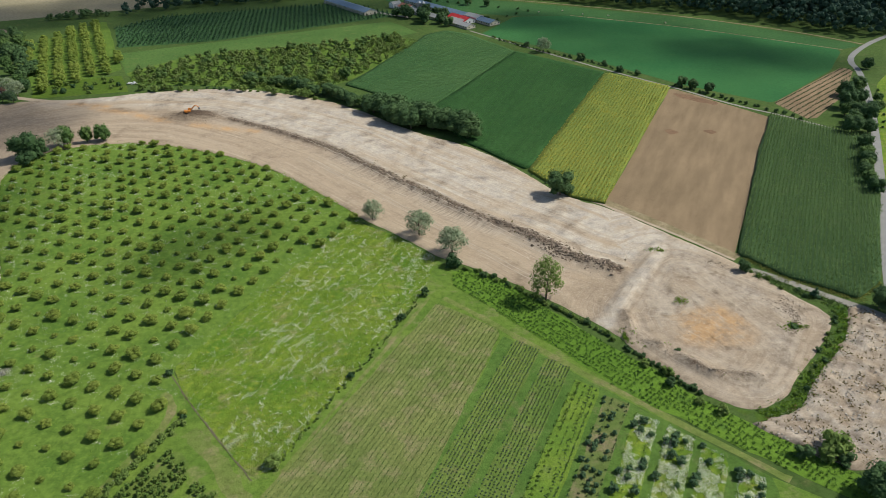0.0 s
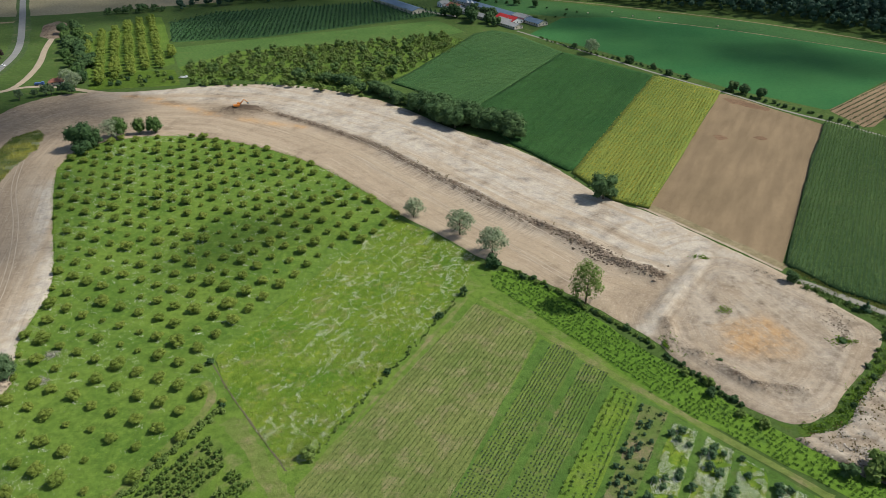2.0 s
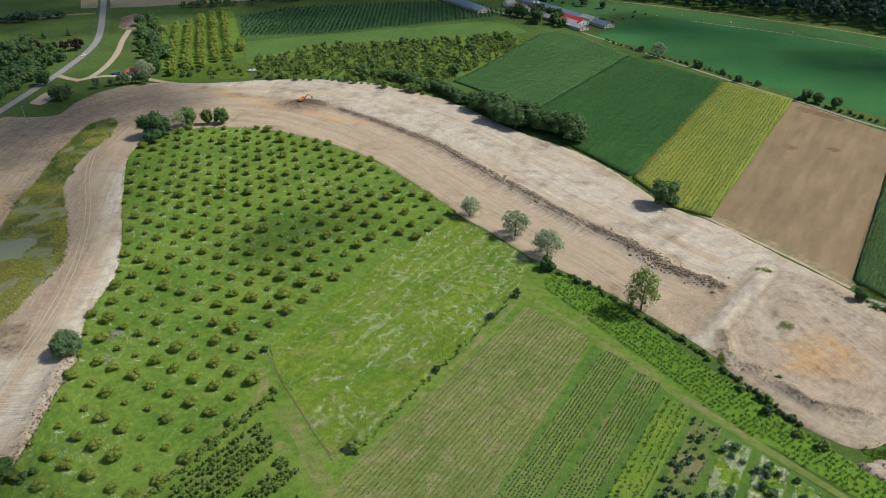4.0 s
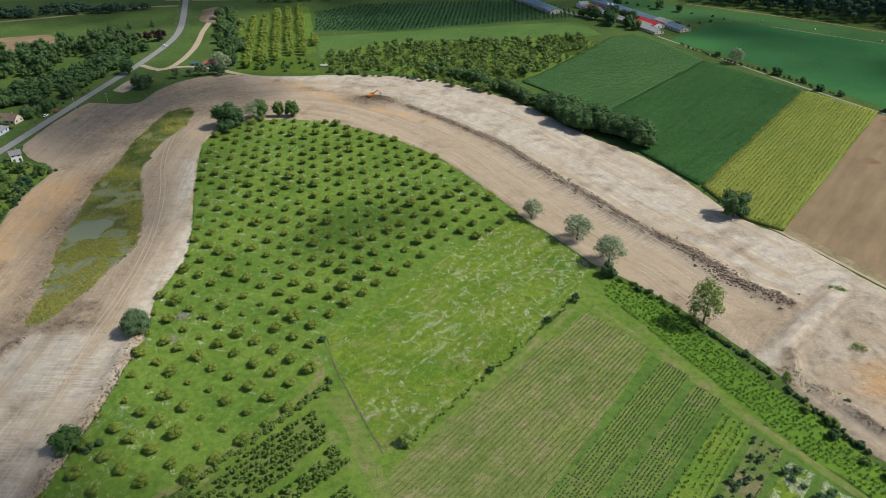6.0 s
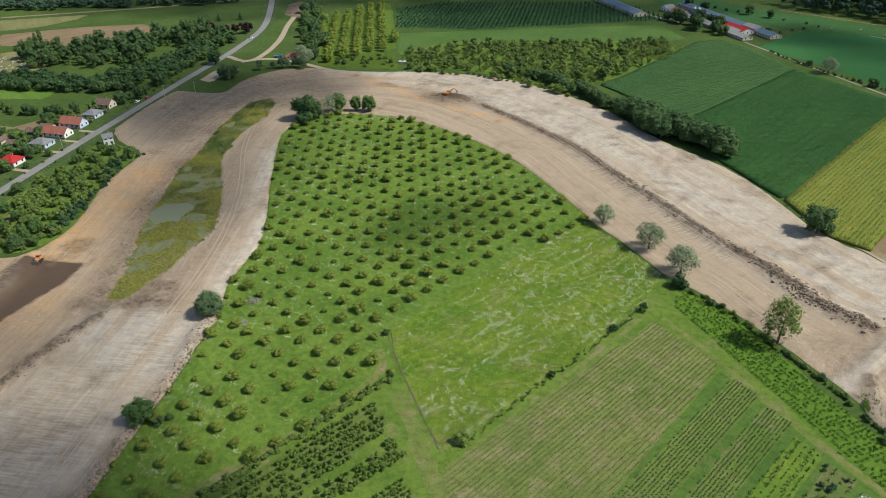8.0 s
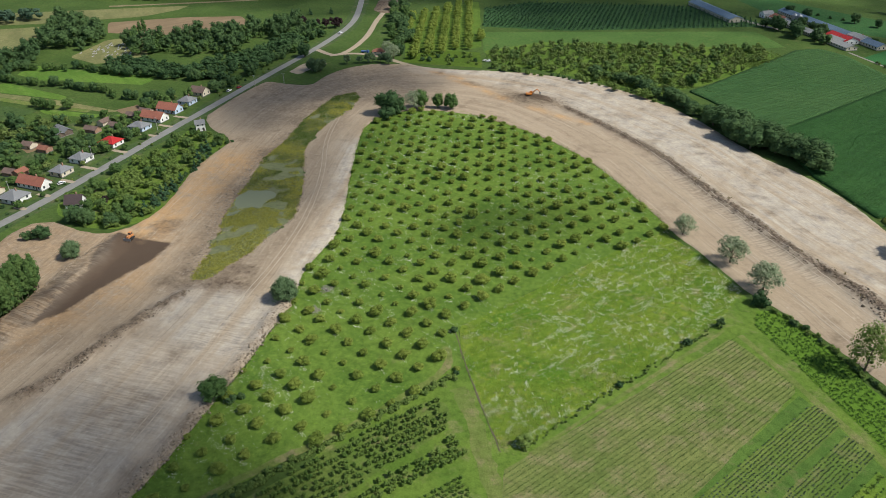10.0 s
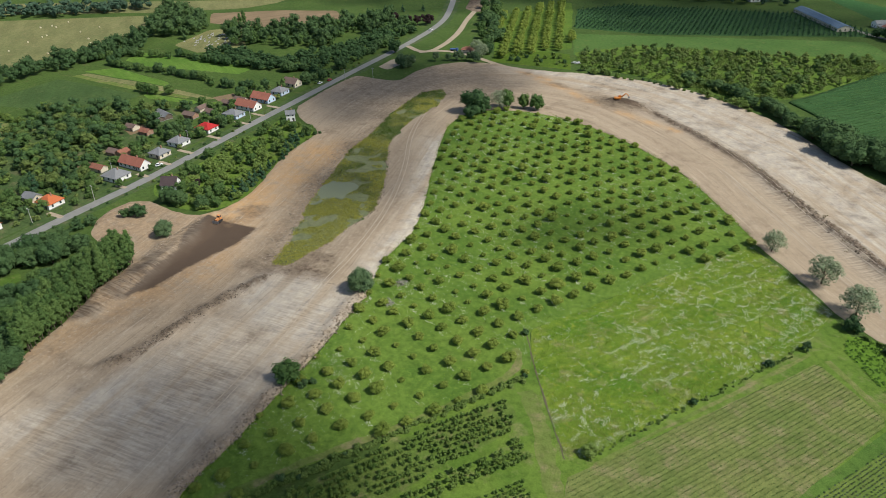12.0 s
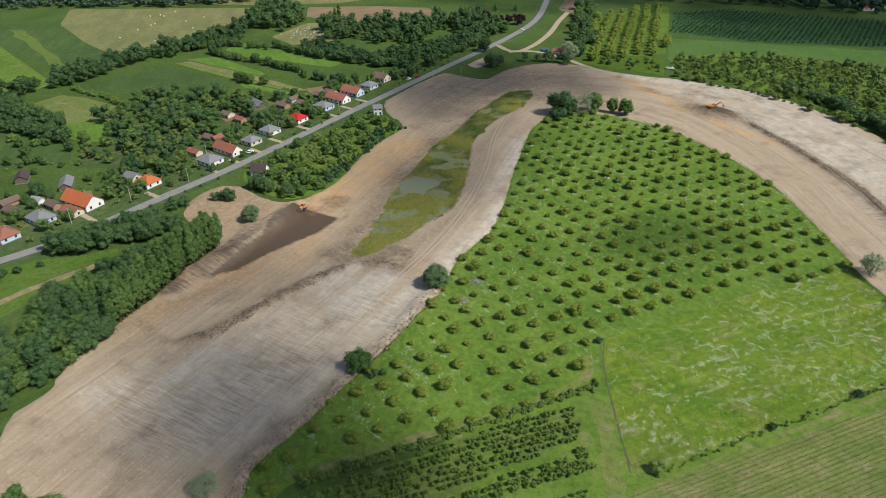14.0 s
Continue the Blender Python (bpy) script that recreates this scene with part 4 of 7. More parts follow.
def crop_block(name, poly, height, material, label):
    """The dense body of a tall crop: a slab with ragged sides."""
    body = sheet(name, poly, 2.5, height, material, 0.35, lambda x, y: 0.35 * (vnoise(x, y, 3, 51) - 0.5), label=label, category="field")
    bm = bmesh.new()
    bm.from_mesh(body.data)
    rim = [e for e in bm.edges if e.is_boundary]
    low = bmesh.ops.extrude_edge_only(bm, edges=rim)["geom"]
    for v in low:
        if isinstance(v, bmesh.types.BMVert):
            v.co.z = 0.0
    bm.to_mesh(body.data)
    bm.free()
    return body


crop_block("maize_field", CORN_C, 1.1, MAIZE_GREEN, "tall dense green maize field")
sprays("maize_plants", rows_in(CORN_C, (-81.3, -165.3), 1.25, 0.6, 0.2, rng), 6, 0.2, 0.9, 2.1, 0.34, LEAF_MAIZE, rng, "tall green maize in close rows", "maize", 0.55)
crop_block("dark_crop_field", CORN_B, 0.9, CROP_DARK, "dense dark green crop field")
sprays("dark_crop", rows_in(CORN_B, FIELD_RUN, 1.2, 0.7, 0.2, rng), 3, 0.2, 0.62, 0.74, 0.34, LEAF_CORN, rng, "dark green field crop in rows", "crop", 0.1)
crop_block("striped_crop_field", CORN_A, 0.8, CROP_GREEN, "green crop field with lighter stripes")
sprays("striped_crop", rows_in(CORN_A, (-96, -146.7), 2.6, 0.7, 0.3, rng), 4, 0.4, 0.56, 0.7, 0.42, LEAF_STRIPE, rng, "green field crop in lighter stripes", "crop", 0.1)
crop_block("sunflower_field", SUNFLOWERS, 1.1, SUN_GREEN, "flowering sunflower field")
sf = rows_in(SUNFLOWERS, FIELD_RUN, 1.5, 0.7, 0.2, rng)
sprays("sunflower_leaves", sf, 3, 0.2, 0.74, 0.84, 0.4, LEAF_SUNFLOWER, rng, "sunflower leaves in dense rows", "sunflowers", 0.1)
sprays("sunflower_heads", sf[vnoise(sf[:, 0], sf[:, 1], 7, 61) + rng.uniform(-0.3, 0.3, len(sf)) > 0.12], 5, 0.2, 0.84, 0.92, 0.28, PETAL_YELLOW, rng, "yellow sunflower heads", "sunflowers", 0.1)
sprays("vine_rows", rows_in(VINE_PLOT, (82.7, 77.3), 2.9, 0.8, 0.15, rng, 0.1), 4, 0.2, 0.1, 0.9, 0.4, LEAF_DARK, rng, "thin rows of young dark vines", "vines", dome=True)
sprays("vegetable_rows", rows_in(STRIPE, (-44, -90.7), 1.1, 0.45, 0.13, rng, 0.15), 5, 0.11, 0.03, 0.22, 0.19, LEAF_VEG, rng, "low vegetable plants in straight rows", "vegetables", dome=True)
sheet("bed_lanes", [(22, 207), (94, 139), (84, 112), (-20, 112)], 3, 0.055, turf("shady_mown_grass", (0.066, 0.128, 0.024), (0.098, 0.168, 0.032), (0.15, 0.165, 0.06), patch=0.06), 0.5, label="mown grass lanes between nursery beds", category="grass")
# leaf, gap, step, height, gaps in the rows, ground
BED_STYLE = [(LEAF_BED, 0.82, 0.85, 0.4, 0.08, BED_SOIL), (LEAF_BED, 0.82, 0.85, 0.4, 0.08, BED_SOIL), (LEAF_VEG, 1.5, 1.1, 0.6, 0.35, LIME_BED), (LEAF_DARK, 1.9, 1.4, 0.9, 0.5, BARE_BED),
             (LEAF_NURSERY, 2.0, 1.6, 1.3, 0.2, MEADOW), (LEAF_NURSERY, 2.0, 1.7, 1.4, 0.2, MEADOW), (LEAF_NURSERY, 2.4, 1.8, 1.3, 0.35, MEADOW), (LEAF_NURSERY, 2.4, 1.8, 1.3, 0.35, MEADOW)]
for k, ((a, b), (leafmat, gap, step, tall, bare, soil)) in enumerate(zip(BED_ENDS, BED_STYLE)):
    a, b = Vector(a), Vector(b)
    run = BED_RUN * ((a.y - 112) / -BED_RUN.y)
    bed = [tuple(a), tuple(b), tuple(b + run), tuple(a + run)]
    sheet("nursery_bed", bed, 2, 0.08, soil, 0.35, label="narrow weedy nursery bed", category="bed")
    xy = rows_in(bed, BED_RUN, gap, step, 0.22, rng, bare)
    if k >= 3:
        size = 0.62 if k == 3 else 0.95
        for x, y in rows_in(bed, BED_RUN, 1.9 * size + 0.4, 1.8 * size, 0.6, rng, 0.66):
            plant("bed_shrub", x, y, size * rng.uniform(0.75, 1.25), group="bed shrubs")
    sprays("nursery_shrubs", xy, 20, 0.17 * tall + 0.02, 0.05, tall, 0.16 + 0.06 * tall, leafmat, rng, "rows of small nursery shrubs in a narrow bed", "shrubs", dome=True)
    if k == 2:
        edge = [tuple(a), tuple(a.lerp(b, 0.22)), tuple(a.lerp(b, 0.22) + run), tuple(a + run)]
        sprays("bed_edge_shrubs", rows_in(edge, BED_RUN, 1.3, 1.3, 0.4, rng, 0.3), 26, 0.24, 0.05, 0.9, 0.24, LEAF_NURSERY, rng, "line of bushy dark shrubs along a bed", "shrubs", dome=True)
        sprays("bed_haze_shrubs", rows_in([tuple(a.lerp(b, 0.6)), tuple(b), tuple(b + run), tuple(a.lerp(b, 0.6) + run)], BED_RUN, 0.9, 0.85, 0.25, rng, 0.25), 14, 0.12, 0.05, 0.45, 0.17, LEAF_GREY, rng,
               "grey-green seedlings in a nursery bed", "shrubs", dome=True)
    if gap > 1.95:
        xy = scatter_in(bed, 60.0, rng)
        keep = vnoise(xy[:, 0], xy[:, 1], 2.5, 71) * 0.6 + vnoise(xy[:, 0], xy[:, 1], 0.9, 72) * 0.4 > 0.43
        sprays("white_bed_flowers", xy[keep], 1, 0.2, 0.2, 0.55, 0.13, PETAL_WHITE, rng, "white flowering weeds between nursery shrubs", "flowers", 0.3)
strip = rows_in(SHRUB_STRIP, (11, -12.5), 1.45, 1.15, 0.3, rng, 0.12)
sprays("strip_shrubs", strip, 34, 0.22, 0.05, 1.0, 0.2, LEAF_STRIP, rng, "small bushy shrubs in bright grass", "shrubs", dome=True)
for block, bare, lo, hi in ((NURSERY_A, 0.17, 0.8, 1.15), (NURSERY_B, 0.22, 0.95, 1.3), (NURSERY_C, 0.15, 0.5, 0.7)):
    for x, y in rows_in(block, (27, 47), 1.75 if hi > 0.8 else 1.1, 1.3 if hi > 0.8 else 0.9, 0.4, rng, bare):
        plant("nursery_bush", x, y, rng.uniform(lo, hi), rng.uniform(0.8, 1.1), group="nursery bushes")
sheet("nursery_strip", smooth(NURSERY_A, 1, True), 2, 0.07, BED_SOIL, 0.8, label="weedy pale ground between nursery bushes", category="grass")


def streaked(xy, run, seed, share):
    """Which places carry flowers: thin broken drifts along the mowing direction."""
    d = np.array(run) / np.hypot(*run)
    u, v = xy @ np.array([d[1], -d[0]]), xy @ d
    f = vnoise(xy[:, 0], xy[:, 1], 20, seed) * 0.22 + vnoise(u * 5, v, 9, seed + 1) * 0.2 + vnoise(u * 10, v, 10, seed + 4) * 0.08 + vnoise(u * 2.2, v, 2.2, seed + 2) * 0.24 + vnoise(xy[:, 0], xy[:, 1], 0.9, seed + 3) * 0.3
    f = f + 0.045 * rng.normal(size=len(xy))
    return f > np.quantile(f, 1 - share)


xy = scatter_in(FLOWER, 40.0, rng)
sprays("white_meadow_flowers", xy[streaked(xy, (44, 92), 81, 0.16)], 1, 0.1, 0.2, 0.4, 0.11, PETAL_WHITE, rng, "drifts of small white meadow flowers", "flowers", 0.2)
xy = scatter_in(FLOWER, 0.5, rng)
sprays("single_meadow_flowers", xy, 1, 0.1, 0.2, 0.4, 0.11, PETAL_WHITE, rng, "single white flowers dotted over the meadow", "flowers", 0.2)
xy = scatter_in(FLOWER, 9.0, rng)
sprays("meadow_tufts", xy[streaked(xy, (44, 92), 181, 0.45)], 1, 0.25, 0.05, 0.3, 0.22, LEAF_LIME, rng, "tall lime-green meadow weeds", "grass", 0.15)
xy = scatter_in(FLOWER, 5.0, rng)
sprays("seeding_grass", xy[streaked(xy, (44, 92), 281, 0.3)], 1, 0.25, 0.05, 0.35, 0.24, REED_OLIVE, rng, "ripe olive seed heads in meadow streaks", "grass", 0.15)
xy = scatter_in(ORCHARD, 12.0, rng)
sprays("white_orchard_flowers", xy[streaked(xy, (85, -31), 91, 0.085)], 1, 0.1, 0.12, 0.3, 0.115, PETAL_WHITE, rng, "small patches of white flowers in orchard grass", "flowers", 0.2)
xy = scatter_in(ORCHARD, 2.5, rng)
sprays("orchard_tufts", xy[streaked(xy, (85, -31), 191, 0.4)], 1, 0.2, 0.03, 0.22, 0.22, LEAF_LIME, rng, "longer tufts in the orchard grass", "grass", 0.15)
edge = np.concatenate([p + rng.normal(size=(n, 2)) * 0.5 for p, n in ((np.array(a) * (1 - t) + np.array(b) * t, 1) for line in (ARC_NEAR[8:], WEST_NEAR) for a, b in zip(line, line[1:]) for t in np.linspace(0, 1, max(2, int(math.dist(a, b) * 1.6))))])
sprays("orchard_edge_tufts", edge, 6, 0.45, 0.05, 0.4, 0.26, LEAF_LIME, rng, "rough grass tufts along the orchard's edge", "grass", 0.3)
xy = scatter_in(REED, 6.0, rng)
wet = vnoise(xy[:, 0], xy[:, 1], 9, 45) * 0.6 + vnoise(xy[:, 0], xy[:, 1], 3.5, 46) * 0.4
xy = xy[(~inside(xy[:, 0], xy[:, 1], POND) & (wet > 0.33)) | (wet > 0.62)]
tone = vnoise(xy[:, 0], xy[:, 1], 14, 47) * 0.45 + vnoise(xy[:, 0], xy[:, 1], 4.5, 48) * 0.4 + rng.uniform(0, 0.15, len(xy)) - 0.2 * np.clip((xy[:, 1] - 230) / 120, 0, 1) + 0.08 + 0.12 * np.clip((245 - xy[:, 1]) / 30, 0, 1)
sprays("green_reeds", xy[tone < 0.36], 4, 0.4, 0.05, 0.3, 0.36, REED_GREEN, rng, "low green marsh plants", "reeds", 0.05)
sprays("olive_reeds", xy[(tone >= 0.36) & (tone < 0.52)], 4, 0.4, 0.05, 0.33, 0.36, REED_OLIVE, rng, "dense olive-green reeds", "reeds", 0.05)
sprays("yellow_reeds", xy[tone >= 0.52], 4, 0.4, 0.05, 0.36, 0.36, REED_LEAF, rng, "dense yellow-green reeds", "reeds", 0.05)

# ---- orchard ----
A, B = np.array([8.48, -3.067]), np.array([3.809, 8.244])
fallen = []
for i in range(-40, 41):
    for j in range(-40, 41):
        x, y = np.array([-143.17, 209.95]) + i * A + j * B + rng.normal(size=2) * 0.4
        if inside(np.array([x]), np.array([y]), ORCHARD)[0]:
            plant("orchard_tree", x, y, float(rng.choice([0.5, 0.72, 0.85, 1.05], p=[0.2, 0.32, 0.36, 0.12])) * rng.uniform(0.9, 1.1), group="orchard trees", z=0.1)
            if rng.uniform() < 0.55:
                fallen.append(np.array([x, y]) + (1.5, -2.2) + rng.normal(size=(int(rng.uniform(12, 50)), 2)) * (0.9, 0.55))
sprays("white_clover_tufts", np.concatenate(fallen), 1, 0.1, 0.1, 0.3, 0.14, PETAL_WHITE, rng, "small tufts of white flowers beside the fruit trees", "flowers", 0.2)
for x, y in [(-148.1, 175.5), (-152.2, 189.4)]:
    bunch = np.array([x, y]) + rng.normal(size=(160, 2)) * (1.5, 1.1)
    sprays("brush_pile", bunch, 5, 0.15, 0.05, 0.7, 0.2, TWIGS, rng, "loose grey pile of cut dead branches in orchard grass", "brush pile", 0.7)

# ---- single trees ----
for kind, x, y, size in [("broadleaf_tree", 58.7, 320, 1.15), ("willow_tree", -33.3, 297.3, 0.85), ("willow_tree", -10.7, 281.3, 1.05), ("willow_tree", 4, 265.3, 1.1),
                         ("ash_tree", 40, 229.3, 1.05)]:
    plant(kind, x, y, size)


# ---- far country ----
def at(x, y, poly):
    return bool(inside(np.array([x]), np.array([y]), poly)[0])


def belt(line, width, kinds, gap, lo=0.8, hi=1.2, tall=1.0):
    """Trees in a loose belt along a line."""
    width, gap = width * PACE, gap * PACE
    for (ax, ay), (bx, by) in zip(line, line[1:]):
        n = math.dist((ax, ay), (bx, by))
        k = random.uniform(0, gap * 0.5)
        while k < n:
            off = random.uniform(-0.5, 0.5) * width
            plant(random.choice(kinds), ax + (bx - ax) * k / n - (by - ay) / n * off, ay + (by - ay) * k / n + (bx - ax) / n * off,
                  random.uniform(lo, hi), tall * random.uniform(0.9, 1.1))
            k += gap * random.uniform(0.7, 1.3)


def fill(poly, kinds, gap, lo=0.8, hi=1.2, avoid=(), tall=1.0):
    """Trees loosely over a poly, clear of roads and the circles (x, y, r) to avoid."""
    gap = gap * PACE
    xs, ys = [p[0] for p in poly], [p[1] for p in poly]
    y = min(ys)
    while y < max(ys):
        x = min(xs)
        while x < max(xs):
            px, py = x + random.uniform(-0.45, 0.45) * gap, y + random.uniform(-0.45, 0.45) * gap
            if at(px, py, poly) and all(math.hypot(px - a, py - b) > r for a, b, r in avoid):
                if line_distance(np.array([px]), np.array([py]), ROAD)[0][0] > 8:
                    plant(random.choice(kinds), px, py, random.uniform(lo, hi), tall * random.uniform(0.9, 1.1))
            x += gap
        y += gap


def wood(name, poly, gap, width, depth, leaf, material, label, low=0.2, leaves=70, avoid=(), clear=0.0):
    """A far wood as one object: many crowns, joined."""
    g = np.random.default_rng(len(name))
    width, depth, low, leaf = (v * PACE for v in (width, depth, low, leaf))
    xy = np.array([p for p in rows_in(poly, (1, 0.3), gap, gap, gap * 0.45, g) if all(math.hypot(p[0] - a, p[1] - b) > r for a, b, r in avoid) and vnoise(p[0], p[1], 13, 5) > clear])
    verts, faces, base = [], [], 0
    kinds = [crown_arrays(g, width, depth, low, 6, leaves, leaf) for _ in range(5)]
    for k, (x, y) in enumerate(xy):
        v, f = kinds[k % 5]
        s, a = g.uniform(0.6, 1.3), g.uniform(0, 6.28)
        rot = np.array([[math.cos(a), -math.sin(a), 0], [math.sin(a), math.cos(a), 0], [0, 0, 1]])
        verts.append(v @ rot.T * s + (x, y, 0))
        faces += [[i + base for i in q] for q in f]
        base += len(v)
    return tagged(mesh_object(name, np.concatenate(verts).tolist(), faces, material), label, "trees", kind="stuff")


HAY = [(-741, 278), (-801, 315), (-660, 438), (-617, 404), (-585, 354), (-599, 317), (-597, 259), (-657, 263)]
sheet("hay_field", HAY, 8, 0.05, STUBBLE, 0.5, label="mown tan hayfield dotted with round bales", category="field")
WEST_CROP = turf("valley_crop", (0.06, 0.105, 0.032), (0.085, 0.135, 0.04), (0.105, 0.14, 0.05), patch=0.02, turn=0.9, streak=0.2)
sheet("west_green_field", [(-812, 176), (-777, 237), (-741, 275), (-657, 263), (-597, 259), (-575, 241), (-578, 209), (-649, 212), (-777, 166)], 8, 0.06, WEST_CROP, 0.5, label="dark green crop field", category="field")
sheet("lime_stripe", [(-757, 237), (-746, 246), (-581, 219), (-586, 210)], 5, 0.09, turf("lime_crop", (0.1, 0.15, 0.035), (0.125, 0.175, 0.04), (0.1, 0.14, 0.045)), 2.0, label="narrow light green crop stripe", category="field")
sheet("west_pale_field", [(-812, 176), (-702, 210), (-558, 193), (-546, 167), (-545, 152), (-553, 102)], 8, 0.07, MOWN, 0.5, label="pale green meadow", category="field")
LIME_PLOT = turf("lime_garden_crop", (0.105, 0.2, 0.032), (0.14, 0.235, 0.04), (0.17, 0.225, 0.06), turn=1.2, streak=0.3)
sheet("mown_garden_meadow", [(-471, 160), (-447, 183), (-417, 166), (-424, 155), (-472, 144)], 5, 0.065, LIME_PLOT, 0.5, label="bright lime garden meadow", category="meadow")
sheet("garden_meadow", [(-522, 161), (-526, 185), (-508, 193), (-449, 203), (-445, 183), (-471, 159)], 5, 0.06, VEG_SOIL, 0.5, label="light yellow-green hay meadow behind gardens", category="meadow")
sheet("garden_crop", [(-530, 213), (-536, 270), (-448, 280), (-456, 254), (-484, 224), (-525, 208)], 5, 0.05, WEST_CROP, 0.5, label="green crop plot behind gardens", category="field")
for lane, soil, text in (([(-537, 291), (-525, 311), (-457, 309), (-449, 303)], LIME_PLOT, "light green garden plot"), ([(-532, 284.5), (-530, 290), (-455, 301), (-400, 304), (-402, 299), (-458, 292)], STUBBLE, "pale tan garden strip"),
                         ([(-534, 279), (-532, 284), (-458, 291.5), (-402, 298.5), (-404, 295), (-460, 285)], WORN, "worn olive garden strip"), ([(-455, 283), (-404, 294), (-377, 307), (-374, 301), (-404, 288), (-440, 278)], LIME_PLOT, "green garden strip behind the barns")):
    sheet("garden_strip", lane, 4, 0.06, soil, 0.4, label=text, category="field")
sheet("lime_garden", [(-539, 328), (-544, 350), (-435, 370), (-427, 352), (-509, 326)], 5, 0.07, LIME_PLOT, 0.4, label="bright green garden crop strip", category="field")
sheet("tan_field", [(-613, 479), (-560, 527), (-512, 554), (-480, 530), (-520, 468), (-579, 449)], 8, 0.05, PLOUGHED, 0.5, label="distant tan ploughed field", category="field")
sheet("cemetery_lawn", [(-542, 379), (-559, 430), (-540, 457), (-486, 409), (-505, 374)], 5, 0.05, STUBBLE, 0.5, label="dry pale cemetery lawn", category="grass")
ribbon("far_lane", [(-672, 531), (-541, 626), (-492, 677), (-462, 686)], 6.0, 0.09, DRY, "pale lane between far strip fields", "track", rag=0.5)
sheet("north_stubble", [(-557, 813), (-491, 706), (-433, 719), (-291, 777), (-335, 913), (-542, 927)], 12, 0.05, PALE_FIELD, 0.5, label="distant pale brown stubble field", category="field")
sheet("west_stubble", [(-957, 245), (-671, 446), (-602, 511), (-584, 578), (-961, 305)], 12, 0.05, STUBBLE, 0.5, label="distant pale stubble strips", category="field")
sheet("grove_lawn", [(-317, 54), (-308, 78), (-296, 95), (-292, 107), (-286, 106), (-279, 84), (-275, 52), (-277, 33)], 3, 0.05, turf("lawn", (0.07, 0.13, 0.02), (0.10, 0.16, 0.03), (0.15, 0.15, 0.06)), 0.4, label="mown green lawn beside a grove", category="grass")
sheet("spruce_ground", SPRUCES, 6, 0.05, CROP_GREEN, 0.5, label="grass between young spruces", category="grass")
sheet("light_grass_lane", [(-273, 602), (-266, 596), (-48, 698), (-20, 653), (-40, 638), (-106, 615), (-206, 578), (-237, 532)], 5, 0.04, turf("lane_grass", (0.068, 0.132, 0.03), (0.09, 0.16, 0.038), (0.13, 0.165, 0.05), patch=0.03), 0.5, label="bright green grass lane", category="grass")
sheet("east_verge", [(307, 489), (365, 558), (329, 430), (208, 238), (177, 231), (203, 285), (234, 347)], 6, 0.05, MEADOW, 0.4, label="yellow-green verge beyond the country road", category="grass")
ribbon("grove_path", [(-285, 40), (-286, 56), (-286.5, 74), (-283, 100)], 4.0, 0.08, DRY, "pale worn path beside the grove", "track", rag=0.5)
ribbon("bank_track", [(56, 796), (130, 763), (230, 706), (312, 642), (353, 594)], 2.2, 0.09, DRY, "pale track along the flood bank", "track")
ribbon("field_edge", [(68, 323), (75, 318), (88, 304), (100, 290), (113.5, 274.5), (126, 259)], 6.0, 0.075, DRY, "dry tan verge between bare earth and the brown field", "track", rag=0.5)
ribbon("edge_wheel_track", [(64, 323), (73, 315.5), (86, 301.5), (98, 288), (111.5, 272.5), (124, 257)], 1.8, 0.12, SANDWAY, "pale sandy wheel track along the field edge", "track", rag=0.3)
ribbon("clover_track", [(127, 712), (218, 663), (278, 618), (327, 579)], 1.4, 0.09, DRY, "thin worn track across the clover", "track", rag=0.4)
ribbon("farm_lane", [(-105, 790), (-86, 760), (-49, 725), (-30, 714)], 5.3, 0.09, GRAVEL, "pale farm lane", "track")
ribbon("site_lane", [(-349, 473), (-337, 488), (-313, 490), (-289, 481), (-271, 476), (-249, 471)], 4.7, 0.11, SANDWAY, "pale sandy lane into the site", "track")
ribbon("ditch", [(-94.3, 189.0), (-85.4, 177.0), (-72.3, 160.8), (-60.8, 147.5), (-55.5, 141.3)], 0.4, 0.13, plain("ditch_earth", (0.11, 0.1, 0.055), 0.95), "narrow dark ditch between meadow plots", "ditch", rag=0.2)
ribbon("mown_path", ORCHARD_PATH, 2.6, 0.15, WORN, "worn mown path along the orchard hedge", "track", rag=0.35)
ribbon("worn_lane", [(-79, 161), (-71.3, 153.6), (-63.8, 144.4), (-57.5, 135.6), (-51.6, 127.6), (-40, 112)], 5.5, 0.055, WORN, "broad worn grass lane between the plots", "track", rag=0.7)
for line in ([(-79.9, 160.0), (-72.2, 152.9), (-64.7, 143.7), (-58.5, 134.9), (-52.7, 126.8)], [(-78.0, 161.4), (-70.4, 154.3), (-63.0, 145.1), (-56.6, 136.3), (-50.6, 128.4)]):
    ribbon("grass_lane", line, 0.8, 0.08, WORN, "worn wheel track in grass", "track", rag=0.35)
ribbon("grass_lane_east", [(-0.0, 231.6), (13.8, 219.2), (27.4, 205.1), (49.9, 183.1), (72.3, 162.2), (97.5, 139.1)], 2.6, 0.06, WORN, "worn wheel track beside the beds", "track", rag=0.3)

